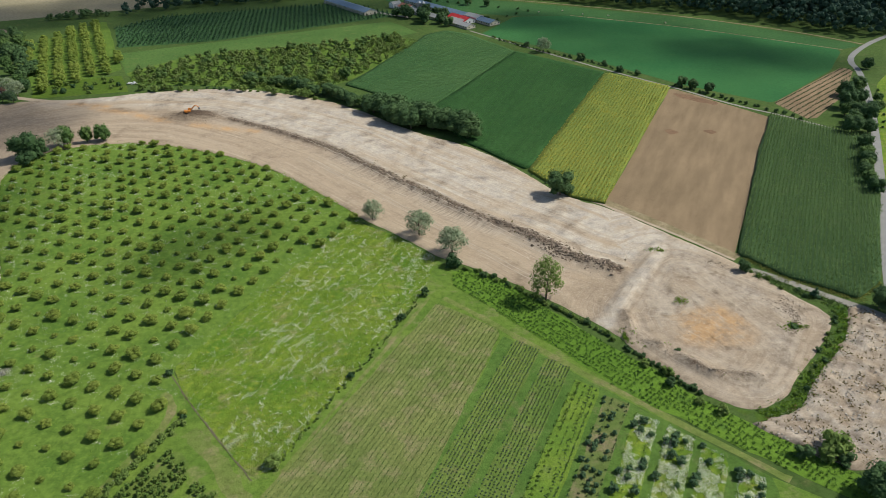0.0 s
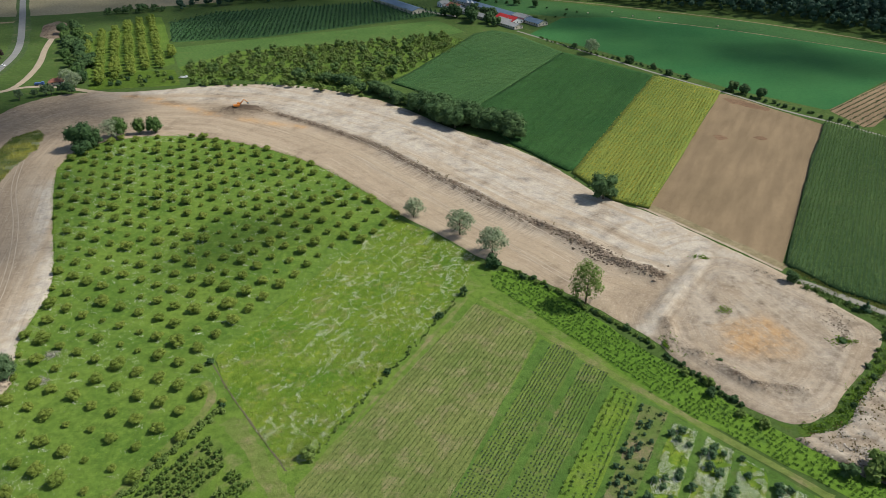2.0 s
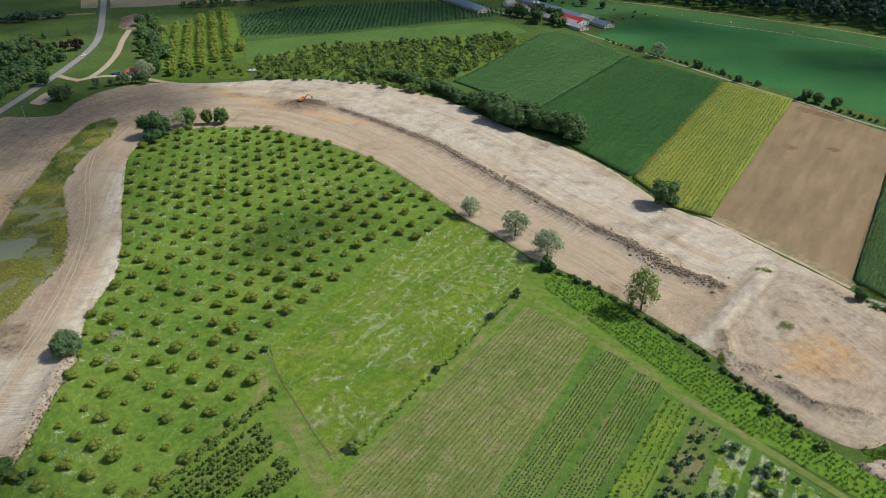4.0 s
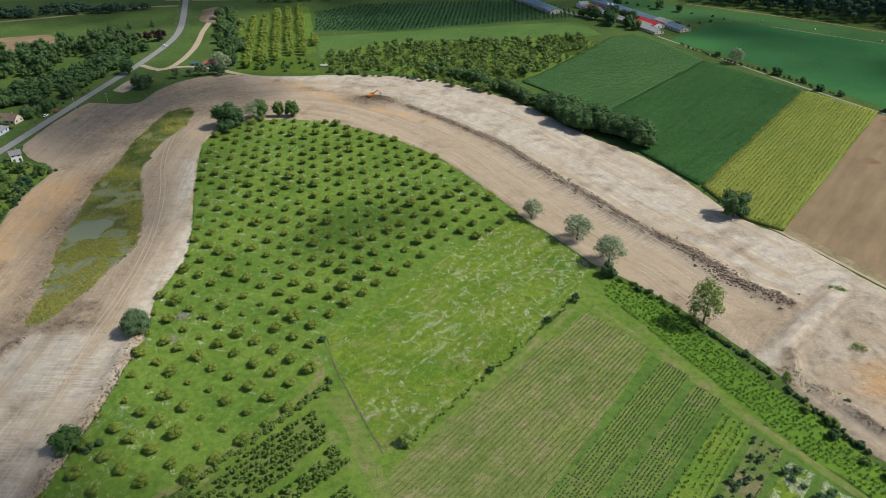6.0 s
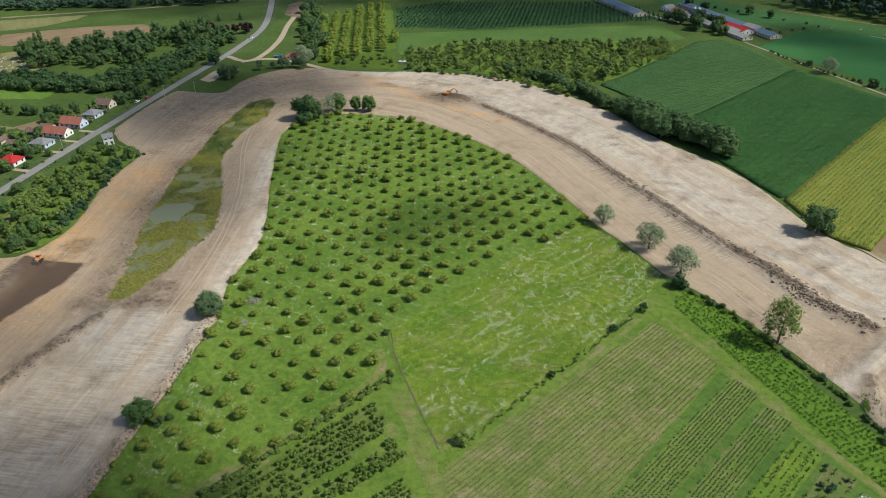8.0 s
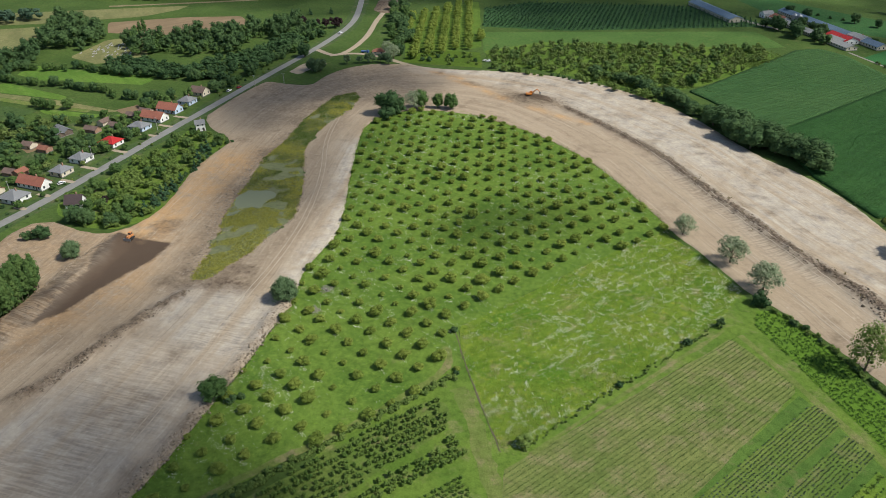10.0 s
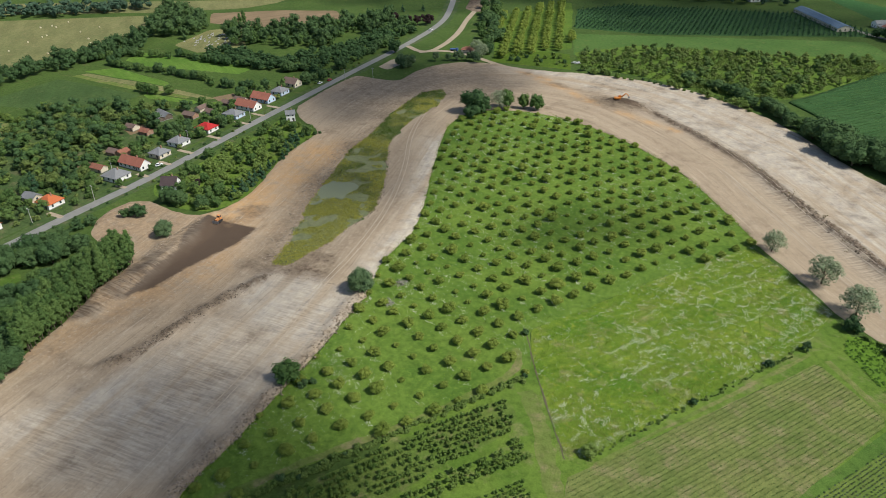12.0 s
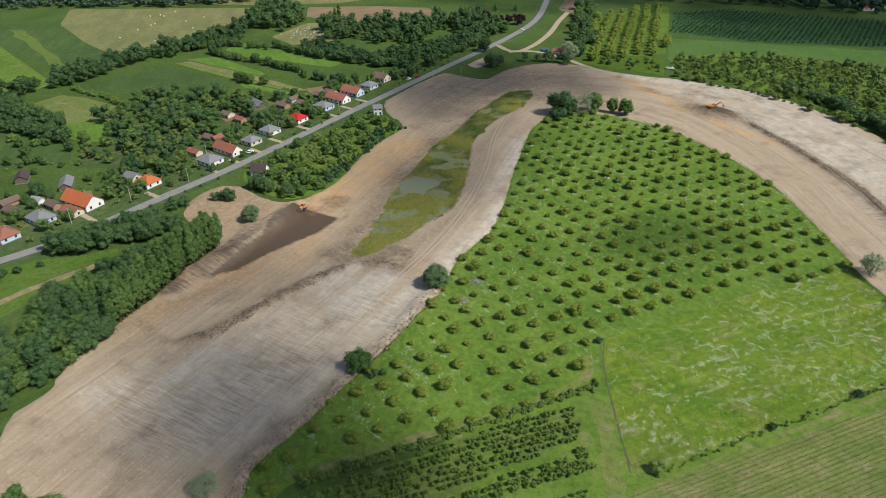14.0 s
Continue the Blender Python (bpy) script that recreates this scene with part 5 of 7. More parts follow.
wood("north_wood", [(57, 813), (137, 773), (234, 720), (291, 679), (363, 614), (387, 624), (429, 588), (593, 756), (595, 1008), (166, 996)], 9.5, 12, 16, 1.1, LEAF_FAR, "dark mixed riverside forest", leaves=70)
wood("west_wood", [(-967, 193), (-852, 265), (-826, 306), (-731, 388), (-678, 451), (-701, 467), (-781, 384), (-923, 291), (-1027, 209)], 9, 12, 8, 1.5, LEAF_FAR, "distant dark tree belt")
wood("north_belt", [(-285, 761), (-227, 784), (-136, 820), (-141, 851), (-236, 820), (-297, 797)], 12, 11, 10, 1.5, LEAF_FAR, "distant dark tree belt")
wood("far_belt", [(-335, 731), (-216, 780), (-123, 809), (-128, 840), (-350, 765)], 14, 11, 9, 1.5, LEAF_FAR, "distant dark tree belt")
wood("far_belt", [(-723, 541), (-645, 576), (-559, 620), (-479, 657), (-489, 671), (-753, 566)], 9, 10, 6, 1.5, LEAF_FAR, "distant hedges between strip fields")
wood("north_hedge", [(-394, 708), (-334, 723), (-327, 733), (-335, 753), (-404, 730)], 9, 8, 5, 1.2, LEAF_DARK, "dark hedge behind the tree rows")
g2 = np.random.default_rng(9)
sprays("young_spruces", rows_in(SPRUCES, (-16, 100), 3.1, 2.2, 0.3, g2, 0.05), 9, 0.42, 0.2, 2.6, 0.75, LEAF_SPRUCE, g2, "straight rows of young spruces", "trees", dome=True)

# planted rows north of the site
nut_rows = rows_in(NUT_ROWS, (-72, 154), 8.2, 7.0, 0.5, g2)
for x, y in nut_rows:
    plant("row_tree", x, y, g2.uniform(0.85, 1.15), group="planted tree rows")
sheet("wild_edge", [(-286, 481), (-297, 516), (-242, 534), (-222, 495)], 3, 0.08, turf("wild_grass", (0.07, 0.12, 0.015), (0.1, 0.16, 0.02), (0.14, 0.15, 0.03)), 0.5, label="tall yellow-green weeds below the tree rows", category="grass")
fill([(-284, 482), (-293, 512), (-244, 528), (-226, 497)], ["light_shrub", "light_shrub", "shrub"], 6.5, 0.7, 1.4)
fill([(-393, 650), (-373, 656), (-300, 524), (-292, 492), (-324, 526)], ["broadleaf_tree", "green_tree"], 8, 0.7, 1.0)
WILD = turf("overgrown_grass", (0.085, 0.15, 0.024), (0.125, 0.195, 0.03), (0.16, 0.185, 0.045), patch=0.05)
sheet("thicket_ground", THICKET, 5, 0.07, WILD, 0.8, label="yellow-green weeds below an overgrown plot", category="grass")
sheet("nut_row_ground", NUT_ROWS, 5, 0.07, WILD, 0.8, label="yellow-green weeds between planted tree rows", category="grass")
xy = scatter_in(THICKET, 0.1, g2)
sprays("thicket_scrub", xy[vnoise(xy[:, 0], xy[:, 1], 30, 7) + 0.35 * (xy[:, 1] < 533) > 0.5], 22, 1.0, 0.2, 2.2, 0.6, LEAF_YELLOW, g2, "dense yellow-green scrub", "scrub", dome=True)
OLD_ROWS = [(-222, 512), (-234, 538), (-204, 580), (-106, 612), (-44, 634), (-26, 616), (-40, 568), (-69, 517), (-90, 490), (-154, 506)]
wood("old_orchard_rows", OLD_ROWS, 6.0, 3.7, 3.1, 0.42, LEAF_OLIVE, "olive-green trees of an overgrown orchard", leaves=150)
wood("old_orchard_bushes", OLD_ROWS, 8.0, 3.5, 2.9, 0.42, LEAF_YELLOW, "yellow-green bushes in an overgrown orchard", leaves=140)
wood("old_orchard_wild_trees", OLD_ROWS, 17, 6.0, 5.0, 0.5, LEAF_MID, "taller wild trees in an overgrown orchard", leaves=200)
fill([(-69, 632), (-40, 650), (-17, 629), (-30, 585), (-62, 604)], ["thicket_tree"], 9, 0.45, 0.7)
belt([(x + 5, y + 7) for x, y in TALL_HEDGE], 7, ["broadleaf_tree", "broadleaf_tree", "green_tree"], 4.0, 0.7, 0.95, 0.75)
belt([(-44, 448), (-25, 428), (-3, 411), (17, 399)], 9, ["broadleaf_tree"], 4.0, 1.2, 1.45, 0.82)
belt([(-214, 495), (-182, 496), (-145, 495), (-111, 484), (-85, 471)], 5, ["thicket_tree", "shrub", "light_shrub"], 4.5, 0.6, 1.0)
plant("green_tree", *(-70, 518), 1.0)

# farm north of the fields
def box(bm, x0, x1, y0, y1, z0, z1):
    v = [bm.verts.new(p) for p in ((x0, y0, z0), (x1, y0, z0), (x1, y1, z0), (x0, y1, z0), (x0, y0, z1), (x1, y0, z1), (x1, y1, z1), (x0, y1, z1))]
    for f in ((3, 2, 1, 0), (4, 5, 6, 7), (0, 1, 5, 4), (1, 2, 6, 5), (2, 3, 7, 6), (3, 0, 4, 7)):
        bm.faces.new([v[i] for i in f])


def boxed(*dims):
    bm = bmesh.new()
    box(bm, *dims)
    return bm


def roof_shape(length, width, z, rise, hip, over=0.45, thick=0.16):
    """A gable (hip 0) or hip roof with eaves and thickness."""
    bm = bmesh.new()
    lx, ly = length / 2 + over, width / 2 + over
    ridge = max(0.05, lx - (ly if hip else 0))
    drop = rise * over / (width / 2)
    for dz in (0, thick):
        e = z - drop + dz
        pts = [(-lx, -ly, e), (lx, -ly, e), (lx, ly, e), (-lx, ly, e), (-ridge, 0, z + rise + dz), (ridge, 0, z + rise + dz)]
        v = [bm.verts.new(p) for p in pts]
        fs = [(0, 1, 5, 4), (2, 3, 4, 5)] + ([(1, 2, 5), (3, 0, 4)] if hip else [])
        for f in fs:
            bm.faces.new([v[i] for i in f])
        if dz == 0:
            low = v
    rim = [(0, 1), (1, 2), (2, 3), (3, 0)] if hip else [(0, 1), (2, 3), (1, 5), (5, 2), (3, 4), (4, 0)]
    for a, b in rim:
        bm.faces.new((low[a], low[b], v[b], v[a]))
    bmesh.ops.recalc_face_normals(bm, faces=bm.faces)
    return bm


def gable_walls(length, width, h, rise, hip):
    bm = bmesh.new()
    x, y = length / 2, width / 2
    low = [bm.verts.new(p) for p in ((-x, -y, 0), (x, -y, 0), (x, y, 0), (-x, y, 0))]
    top = [bm.verts.new(p) for p in ((-x, -y, h), (x, -y, h), (x, y, h), (-x, y, h))]
    bm.faces.new((low[0], low[1], top[1], top[0]))
    bm.faces.new((low[2], low[3], top[3], top[2]))
    if hip:
        bm.faces.new((low[1], low[2], top[2], top[1]))
        bm.faces.new((low[3], low[0], top[0], top[3]))
        bm.faces.new(top)
    else:
        a, b = bm.verts.new((x, 0, h + rise)), bm.verts.new((-x, 0, h + rise))
        bm.faces.new((low[1], low[2], top[2], a, top[1]))
        bm.faces.new((low[3], low[0], top[0], b, top[3]))
    return bm


GLASS, gnt, gb = shader("window_glass", 0.08, 0.6)
gb.inputs["Base Color"].default_value = (0.04, 0.05, 0.06, 1)
WHITE = plain("white_plaster", (0.74, 0.73, 0.69), 0.9, vary=0.12)
CREAM = plain("cream_plaster", (0.62, 0.55, 0.42), 0.9, vary=0.2)
BLUE_WALL = plain("pale_blue_plaster", (0.45, 0.55, 0.66), 0.9, vary=0.15)
BRICKWALL = plain("raw_brick", (0.36, 0.22, 0.15), 0.9, vary=0.3)
FRAME = plain("painted_frame", (0.55, 0.5, 0.45), 0.6)
WOOD = plain("weathered_wood", (0.17, 0.13, 0.10), 0.9, vary=0.4)
STEEL = plain("dull_steel", (0.32, 0.34, 0.36), 0.45, 0.7)


def tiles(name, col, pitch=2.6):
    m, nt, b = shader(name, 0.75, 0.3)
    big, fine = noise_node(nt, 0.5, 5, 0.7), noise_node(nt, 5, 3, 0.7)
    c = mixed(nt, ramp(nt, big, 0.3, 0.7), tuple(v * 0.7 for v in col), col)
    c = mixed(nt, ramp(nt, fine, 0.35, 0.75), tuple(v * 0.6 for v in col), c)
    nt.links.new(c, b.inputs["Base Color"])
    w = nt.nodes.new("ShaderNodeTexWave")
    w.inputs["Scale"].default_value = pitch
    tc = nt.nodes.new("ShaderNodeTexCoord")
    nt.links.new(tc.outputs["Object"], w.inputs["Vector"])
    bump(nt, b, w.outputs["Fac"], 0.5, 0.08)
    return m


ROOFS = {"red": tiles("bright_red_roof", (0.55, 0.03, 0.03)), "orange": tiles("orange_tile", (0.62, 0.17, 0.06)), "brick": tiles("weathered_brick_red_tile", (0.43, 0.16, 0.105)), "rust": tiles("old_red_tile", (0.36, 0.15, 0.095)),
         "grey": tiles("grey_slate", (0.27, 0.275, 0.28)), "brown": tiles("brown_tile", (0.22, 0.15, 0.12)), "dark": tiles("dark_tile", (0.10, 0.07, 0.07)),
         "blue": tiles("blue_sheet_roof", (0.17, 0.25, 0.33)), "pale": tiles("pale_sheet_roof", (0.38, 0.38, 0.36))}
HOUSES = []


def house(name, x, y, length, width, h, rise, roof, wall, hip, turn, label, category="house", windows=True, chimney=True, storeys=1):
    """turn: degrees of the long side from east."""
    ob = new(name)
    ob.matrix_basis = pose(x, y, 0.0, 0, 0, turn)
    HOUSES.append((x, y, max(length, width) * 0.5 + 2.2))
    base = part("plinth", boxed(-length / 2 - 0.06, length / 2 + 0.06, -width / 2 - 0.06, width / 2 + 0.06, -0.2, 0.4), ASPHALT, ob)
    part("wall", gable_walls(length, width, h, rise, hip), wall, ob)
    rf = part("roof", roof_shape(length, width, h, rise, hip), ROOFS[roof], ob, "")
    if chimney:
        part("chimney", boxed(length * 0.12, length * 0.12 + 0.6, 0.3, 0.9, h + rise * 0.4, h + rise + 0.9), BRICKWALL, rf)
    if windows:
        for s in range(storeys):
            zb = 1.1 + 2.7 * s
            for side in (-1, 1):
                n = max(2, int(length / 3.4))
                for k in range(n):
                    wx = -length / 2 + (k + 0.5) * length / n
                    wy = side * width / 2
                    fr = part("window", boxed(wx - 0.62, wx + 0.62, min(wy, wy + side * 0.05), max(wy, wy + side * 0.05), zb - 0.08, zb + 1.38), FRAME, ob)
                    part("pane", boxed(wx - 0.5, wx + 0.5, min(wy, wy + side * 0.07), max(wy, wy + side * 0.07), zb, zb + 1.3), GLASS, fr)
                m = max(1, int(width / 3.6))
                for k in range(m):
                    wy = -width / 2 + (k + 0.5) * width / m
                    wx = side * length / 2
                    fr = part("window", boxed(min(wx, wx + side * 0.05), max(wx, wx + side * 0.05), wy - 0.62, wy + 0.62, zb - 0.08, zb + 1.38), FRAME, ob)
                    part("pane", boxed(min(wx, wx + side * 0.07), max(wx, wx + side * 0.07), wy - 0.5, wy + 0.5, zb, zb + 1.3), GLASS, fr)
    part("door", boxed(-0.5 + length * 0.3, 0.5 + length * 0.3, -width / 2 - 0.06, -width / 2 + 0.02, 0.1, 2.2), WOOD, ob)
    return tagged(ob, label, category, "village houses" if category == "house" else "")


FT = -52.4
house("barn", *(9, 731), 138, 12, 2.8, 2.2, "blue", CREAM, False, FT, "very long low barn with blue-grey metal roof", "barn", True, False)
house("barn", *(-10, 714), 126, 10, 2.6, 1.8, "pale", CREAM, False, FT, "very long low barn with pale grey roof", "barn", True, False)
house("barn", *(-93, 757), 80, 14, 3.5, 2.2, "blue", CREAM, False, FT, "long barn with blue metal roof", "barn", True, False)
house("house", *(20, 694), 26, 13, 3.2, 2.6, "red", WHITE, False, FT, "farm building with bright red roof and white walls")
house("house", *(33, 699), 17, 11, 4.2, 1.6, "pale", WHITE, False, FT, "white farm building with pale roof")
house("house", *(17, 689), 18, 9, 2.8, 1.5, "pale", WHITE, False, FT, "low white farm annexe")
house("house", *(-33, 747), 17, 12, 3.2, 2.6, "rust", WHITE, False, FT, "farmhouse with old red roof")
house("house", *(-46, 759), 10, 8, 4.2, 2.0, "pale", WHITE, False, FT + 90, "white farmhouse with pale roof")
house("house", *(-170, 817), 16, 10, 3.6, 3.2, "red", WHITE, True, FT, "distant white house with red roof")
for k, (x, y) in enumerate([(-21, 741), (-17, 740)]):
    silo = new("silo")
    silo.matrix_basis = pose(x, y, 0)
    bm = bmesh.new()
    bmesh.ops.create_cone(bm, cap_ends=True, segments=20, radius1=2.6, radius2=2.6, depth=8, matrix=Matrix.Translation((0, 0, 4)))
    part("tank", bm, STEEL, silo)
    bm = bmesh.new()
    bmesh.ops.create_cone(bm, cap_ends=True, segments=20, radius1=2.75, radius2=0.3, depth=1.8, matrix=Matrix.Translation((0, 0, 8.9)))
    part("lid", bm, STEEL, silo)
    tagged(silo, "pale steel feed silo beside the barns", "silo", "farm silos")
belt([(-49, 717), (-32, 709), (-11, 693), (11, 675)], 12, ["broadleaf_tree"], 8, 0.7, 1.1)
belt([(-11, 737), (12, 705)], 5, ["broadleaf_tree"], 8, 0.6, 0.8)
belt([(-29, 777), (-16, 781), (1, 768)], 8, ["broadleaf_tree"], 12, 0.7, 0.9)
belt([(-8, 786), (42, 761), (85, 741)], 6, ["shrub", "broadleaf_tree", "shrub"], 12, 0.6, 0.9)
belt([(39, 688), (64, 709), (89, 738)], 5, ["shrub", "green_tree"], 12, 0.6, 0.9)

# hedges and bushes along the field track and the country road
for kind, x, y, s in [("willow_tree", *(84, 584), 1.0), ("shrub", *(72, 601), 1.5), ("shrub", *(111, 559), 2.0), ("shrub", *(126, 544), 1.3),
                      ("shrub", *(134, 527), 1.6), ("shrub", *(146, 518), 1.3), ("broadleaf_tree", *(170, 491), 0.62), ("broadleaf_tree", *(176, 485), 0.6),
                      ("broadleaf_tree", *(184, 476), 0.62), ("broadleaf_tree", *(319, 526), 0.75), ("broadleaf_tree", *(166, 221), 0.75), ("broadleaf_tree", *(171, 216), 0.75)]:
    plant(kind, x, y, s)
belt([(45, 633), (73, 597), (112, 558), (146, 517)], 2.5, ["shrub", "light_shrub", "shrub"], 3.0, 0.35, 0.8)
belt([(165, 495), (188, 467), (206, 446), (225, 422)], 3, ["shrub"], 4, 0.5, 0.9)
fill([(275, 478), (297, 489), (271, 433), (253, 395), (242, 386), (245, 418)], ["green_tree", "broadleaf_tree"], 8, 0.7, 1.05)
belt([(241, 376), (233, 358), (229, 347), (213, 317)], 6, ["broadleaf_tree", "green_tree"], 8, 0.6, 0.9)
belt([(300, 477), (279, 432), (265, 403)], 4, ["shrub", "green_tree"], 9, 0.5, 0.8)
belt([(-11, 438), (16, 387), (46, 351), (62, 321)], 1.5, ["shrub"], 9, 0.25, 0.4)
belt([(125, 248), (135, 238), (143, 230)], 3.5, ["shrub", "light_shrub"], 3.5, 0.5, 0.8)
for kind, x, y, s, tall in [("broadleaf_tree", *(124, 248), 0.45, 1.0), ("conifer_tree", *(145, 229), 0.6, 0.7), ("light_shrub", *(114.4, 149.4), 2.4, 1.1), ("light_shrub", *(110.9, 147.2), 1.8, 1.1),
                            ("shrub", *(104.5, 147.8), 1.5, 1.0), ("shrub", *(115.6, 145.0), 1.3, 1.0), ("broadleaf_tree", *(117.9, 133.8), 0.9, 1.0), ("shrub", *(128.4, 209.0), 1.0, 0.6),
                            ("shrub", *(128.0, 210.4), 0.8, 0.5), ("light_shrub", *(65.3, 205.3), 0.7, 0.6), ("shrub", *(68.5, 207.5), 0.7, 0.6), ("shrub", *(82.0, 196.8), 0.6, 0.8),
                            ("light_shrub", *(93, 265.5), 0.6, 0.4)]:
    plant(kind, x, y, s, tall)
belt([(114.1, 173.6), (122.7, 184.6), (137.4, 199.5), (147.9, 212.7), (148, 222)], 3.5, ["light_shrub", "shrub"], 3.2, 0.35, 0.65)
sheet("pit_verge", [(92.0, 168.3), (99.3, 166.1), (109.5, 170.6), (121.1, 183.2), (139.9, 202.7), (148, 214), (148, 224), (154, 222), (149.8, 207.5), (134.6, 188.7), (121.1, 174.8), (110.6, 163.4), (97.8, 162.4)], 2, 0.09, turf("verge_grass", (0.05, 0.10, 0.015), (0.08, 0.13, 0.02), (0.12, 0.13, 0.04)), 0.8, label="strip of rough green weeds round the pit", category="grass")
belt([(8.9, 253.9), (22.0, 244.1), (32.5, 234.0), (38.5, 228.0), (48.0, 218.5), (55.1, 210.6), (62.0, 202.4)], 1.6, ["shrub", "light_shrub", "light_shrub"], 1.5, 0.35, 0.75)
belt([(64.0, 199.4), (73.7, 187.0), (83.1, 174.2)], 1.6, ["shrub"], 1.4, 0.35, 0.6)
belt([(67.1, 191.6), (74.4, 182.7), (82.7, 172.9), (88.7, 163.8)], 4, ["shrub", "light_shrub"], 5, 0.6, 1.1)
for kind, x, y, s, tall in [("shrub", *(4.4, 254.9), 1.6, 1.2), ("shrub", *(-7.4, 233.3), 0.85, 1.5), ("shrub", *(-16.3, 217.7), 0.9, 1.0), ("shrub", *(-31.5, 185.3), 0.75, 1.0),
                            ("thicket_tree", *(-50.3, 147.0), 0.68, 0.85), ("shrub", *(-82.6, 166.5), 0.6, 1.0)]:
    plant(kind, x, y, s, tall)
belt([(-50.1, 144.7), (-43.4, 160.7), (-31.0, 185.9), (-15.5, 218.0), (-8.0, 234.6)], 1.3, ["light_shrub"], 1.0, 0.16, 0.38)
ribbon("plot_verge", [(-47.1, 143.9), (-40.4, 159.9), (-27.9, 184.9), (-12.5, 217.3), (-5.6, 232.4)], 1.5, 0.09, WORN, "worn tan verge between meadow and vegetable rows", "track", rag=0.35)
belt(HEDGE_LINE, 1.9, ["light_shrub"], 0.85, 0.38, 0.66)
belt(HEDGE_LINE[:5], 2.4, ["light_shrub", "light_shrub", "shrub"], 2.4, 0.5, 0.8)
plant("shrub", *(-93.7, 187.7), 0.8)

# trees on the site
for kind, x, y, s, tall in [("broadleaf_tree", *(-234, 374), 1.4, 0.95), ("broadleaf_tree", *(-229, 379), 0.9, 1.0), ("broadleaf_tree", *(-231, 366), 0.8, 0.8), ("willow_tree", *(-224, 391), 0.95, 1.1),
                            ("green_tree", *(-221, 395), 1.1, 1.25), ("green_tree", *(-211, 399), 0.85, 1.35), ("green_tree", *(-202, 401), 1.05, 1.1),
                            ("grey_tree", *(-162.4, 176.1), 1.0, 1.0), ("grey_tree", *(-161.3, 178.8), 0.6, 0.9), ("green_tree", *(-148.0, 121.4), 1.05, 0.8), ("shrub", *(-141.8, 121.8), 1.0, 1.0), ("shrub", *(-140.4, 124.9), 0.7, 1.0),
                            ("willow_tree", *(-141.7, 57.4), 0.72, 0.75), ("green_tree", *(-175.6, 19.6), 0.95, 0.9), ("green_tree", *(-167.0, 25.8), 0.85, 0.9), ("green_tree", *(-185.8, 14.5), 0.9, 0.9),
                            ("shrub", *(-157.3, 166.6), 0.5, 1.0), ("grey_tree", *(-266, 161), 0.85, 0.95), ("shrub", *(-306, 143), 1.7, 1.0), ("shrub", *(-305, 149), 1.6, 1.0),
                            ("shrub", *(-298, 163), 1.5, 1.0), ("broadleaf_tree", *(-293, 167), 0.7, 0.8)]:
    plant(kind, x, y, s, tall)
belt([(-324, 457), (-318, 464), (-307, 471), (-297, 474), (-286, 471)], 2, ["lane_tree"], 5.2, 0.8, 1.05)
for x, y in [(-307, 495), (-297, 487), (-332, 432), (-337, 433), (-331, 435)]:
    plant("willow_tree" if y > 455 else "grey_tree", x, y, 0.95)

# poplar grove
front = [(-257, 138), (-251, 121), (-246, 106), (-239.8, 90.8), (-235.2, 77.0)]
belt(front, 2.0, ["poplar_tree"], 1.5, 0.85, 1.1)
belt([(x - 4, y + 1) for x, y in front], 3, ["poplar_tree"], 1.7, 0.9, 1.15)
belt([(x - 8, y + 2) for x, y in front], 4, ["poplar_tree"], 1.9, 0.85, 1.1)
belt([(x - 13, y + 3) for x, y in front], 4, ["poplar_tree", "green_tree"], 3.0, 0.75, 1.0)
belt([(-233.3, 75.0), (-230.7, 64.2), (-227.4, 52.8), (-224.4, 42.1), (-222.9, 29.3), (-222.9, 16.2)], 4, ["green_tree", "green_tree", "broadleaf_tree"], 4.0, 0.6, 0.85)
fill([(-276, 133), (-278, 111), (-280, 97), (-271, 72), (-257, 45), (-249.2, 24.4), (-228.4, 21.2), (-228.8, 45.7), (-235.6, 68.6), (-243, 93), (-255, 122)], ["broadleaf_tree", "green_tree", "green_tree"], 4.8, 0.6, 0.85)
fill([(-312, 79), (-315, 93), (-307, 113), (-285, 135), (-287, 116), (-292, 106), (-300, 89)], ["broadleaf_tree", "green_tree"], 5.2, 0.6, 0.85)
fill([(-315, 53), (-311, 65), (-302, 85), (-293, 91), (-297, 74), (-300, 52)], ["shrub"], 5, 0.8, 1.2)

# ---- village ----
V = "plastered village house with "
house("house", *(-356, 260), 10.5, 9.0, 3.0, 2.6, "red", WHITE, True, 8, V + "bright red hip roof")
house("house", *(-352, 236), 9, 9, 3.1, 2.6, "grey", WHITE, True, 8, V + "grey hip roof")
house("house", *(-347, 219), 8.5, 8.5, 3.0, 2.6, "grey", CREAM, True, 8, V + "grey hip roof")
house("house", *(-346, 202), 17, 7.2, 3.0, 3.2, "brick", WHITE, False, 6, V + "long orange-red gable roof")
house("house", *(-341, 187), 11, 10, 2.9, 3.0, "grey", WHITE, True, 8, V + "weathered grey hip roof")
house("house", *(-361, 286), 11, 9, 2.9, 2.4, "grey", BLUE_WALL, True, 8, V + "grey hip roof and bluish walls")
house("house", *(-365, 302), 16, 8, 2.9, 3.2, "brick", WHITE, False, 6, V + "old red gable roof")
house("house", *(-368, 318), 15, 8, 3.0, 3.2, "brick", BLUE_WALL, False, 6, V + "red gable roof and blue side wall")
house("house", *(-369, 335), 9, 9, 3.0, 2.6, "grey", BLUE_WALL, True, 8, V + "grey hip roof")
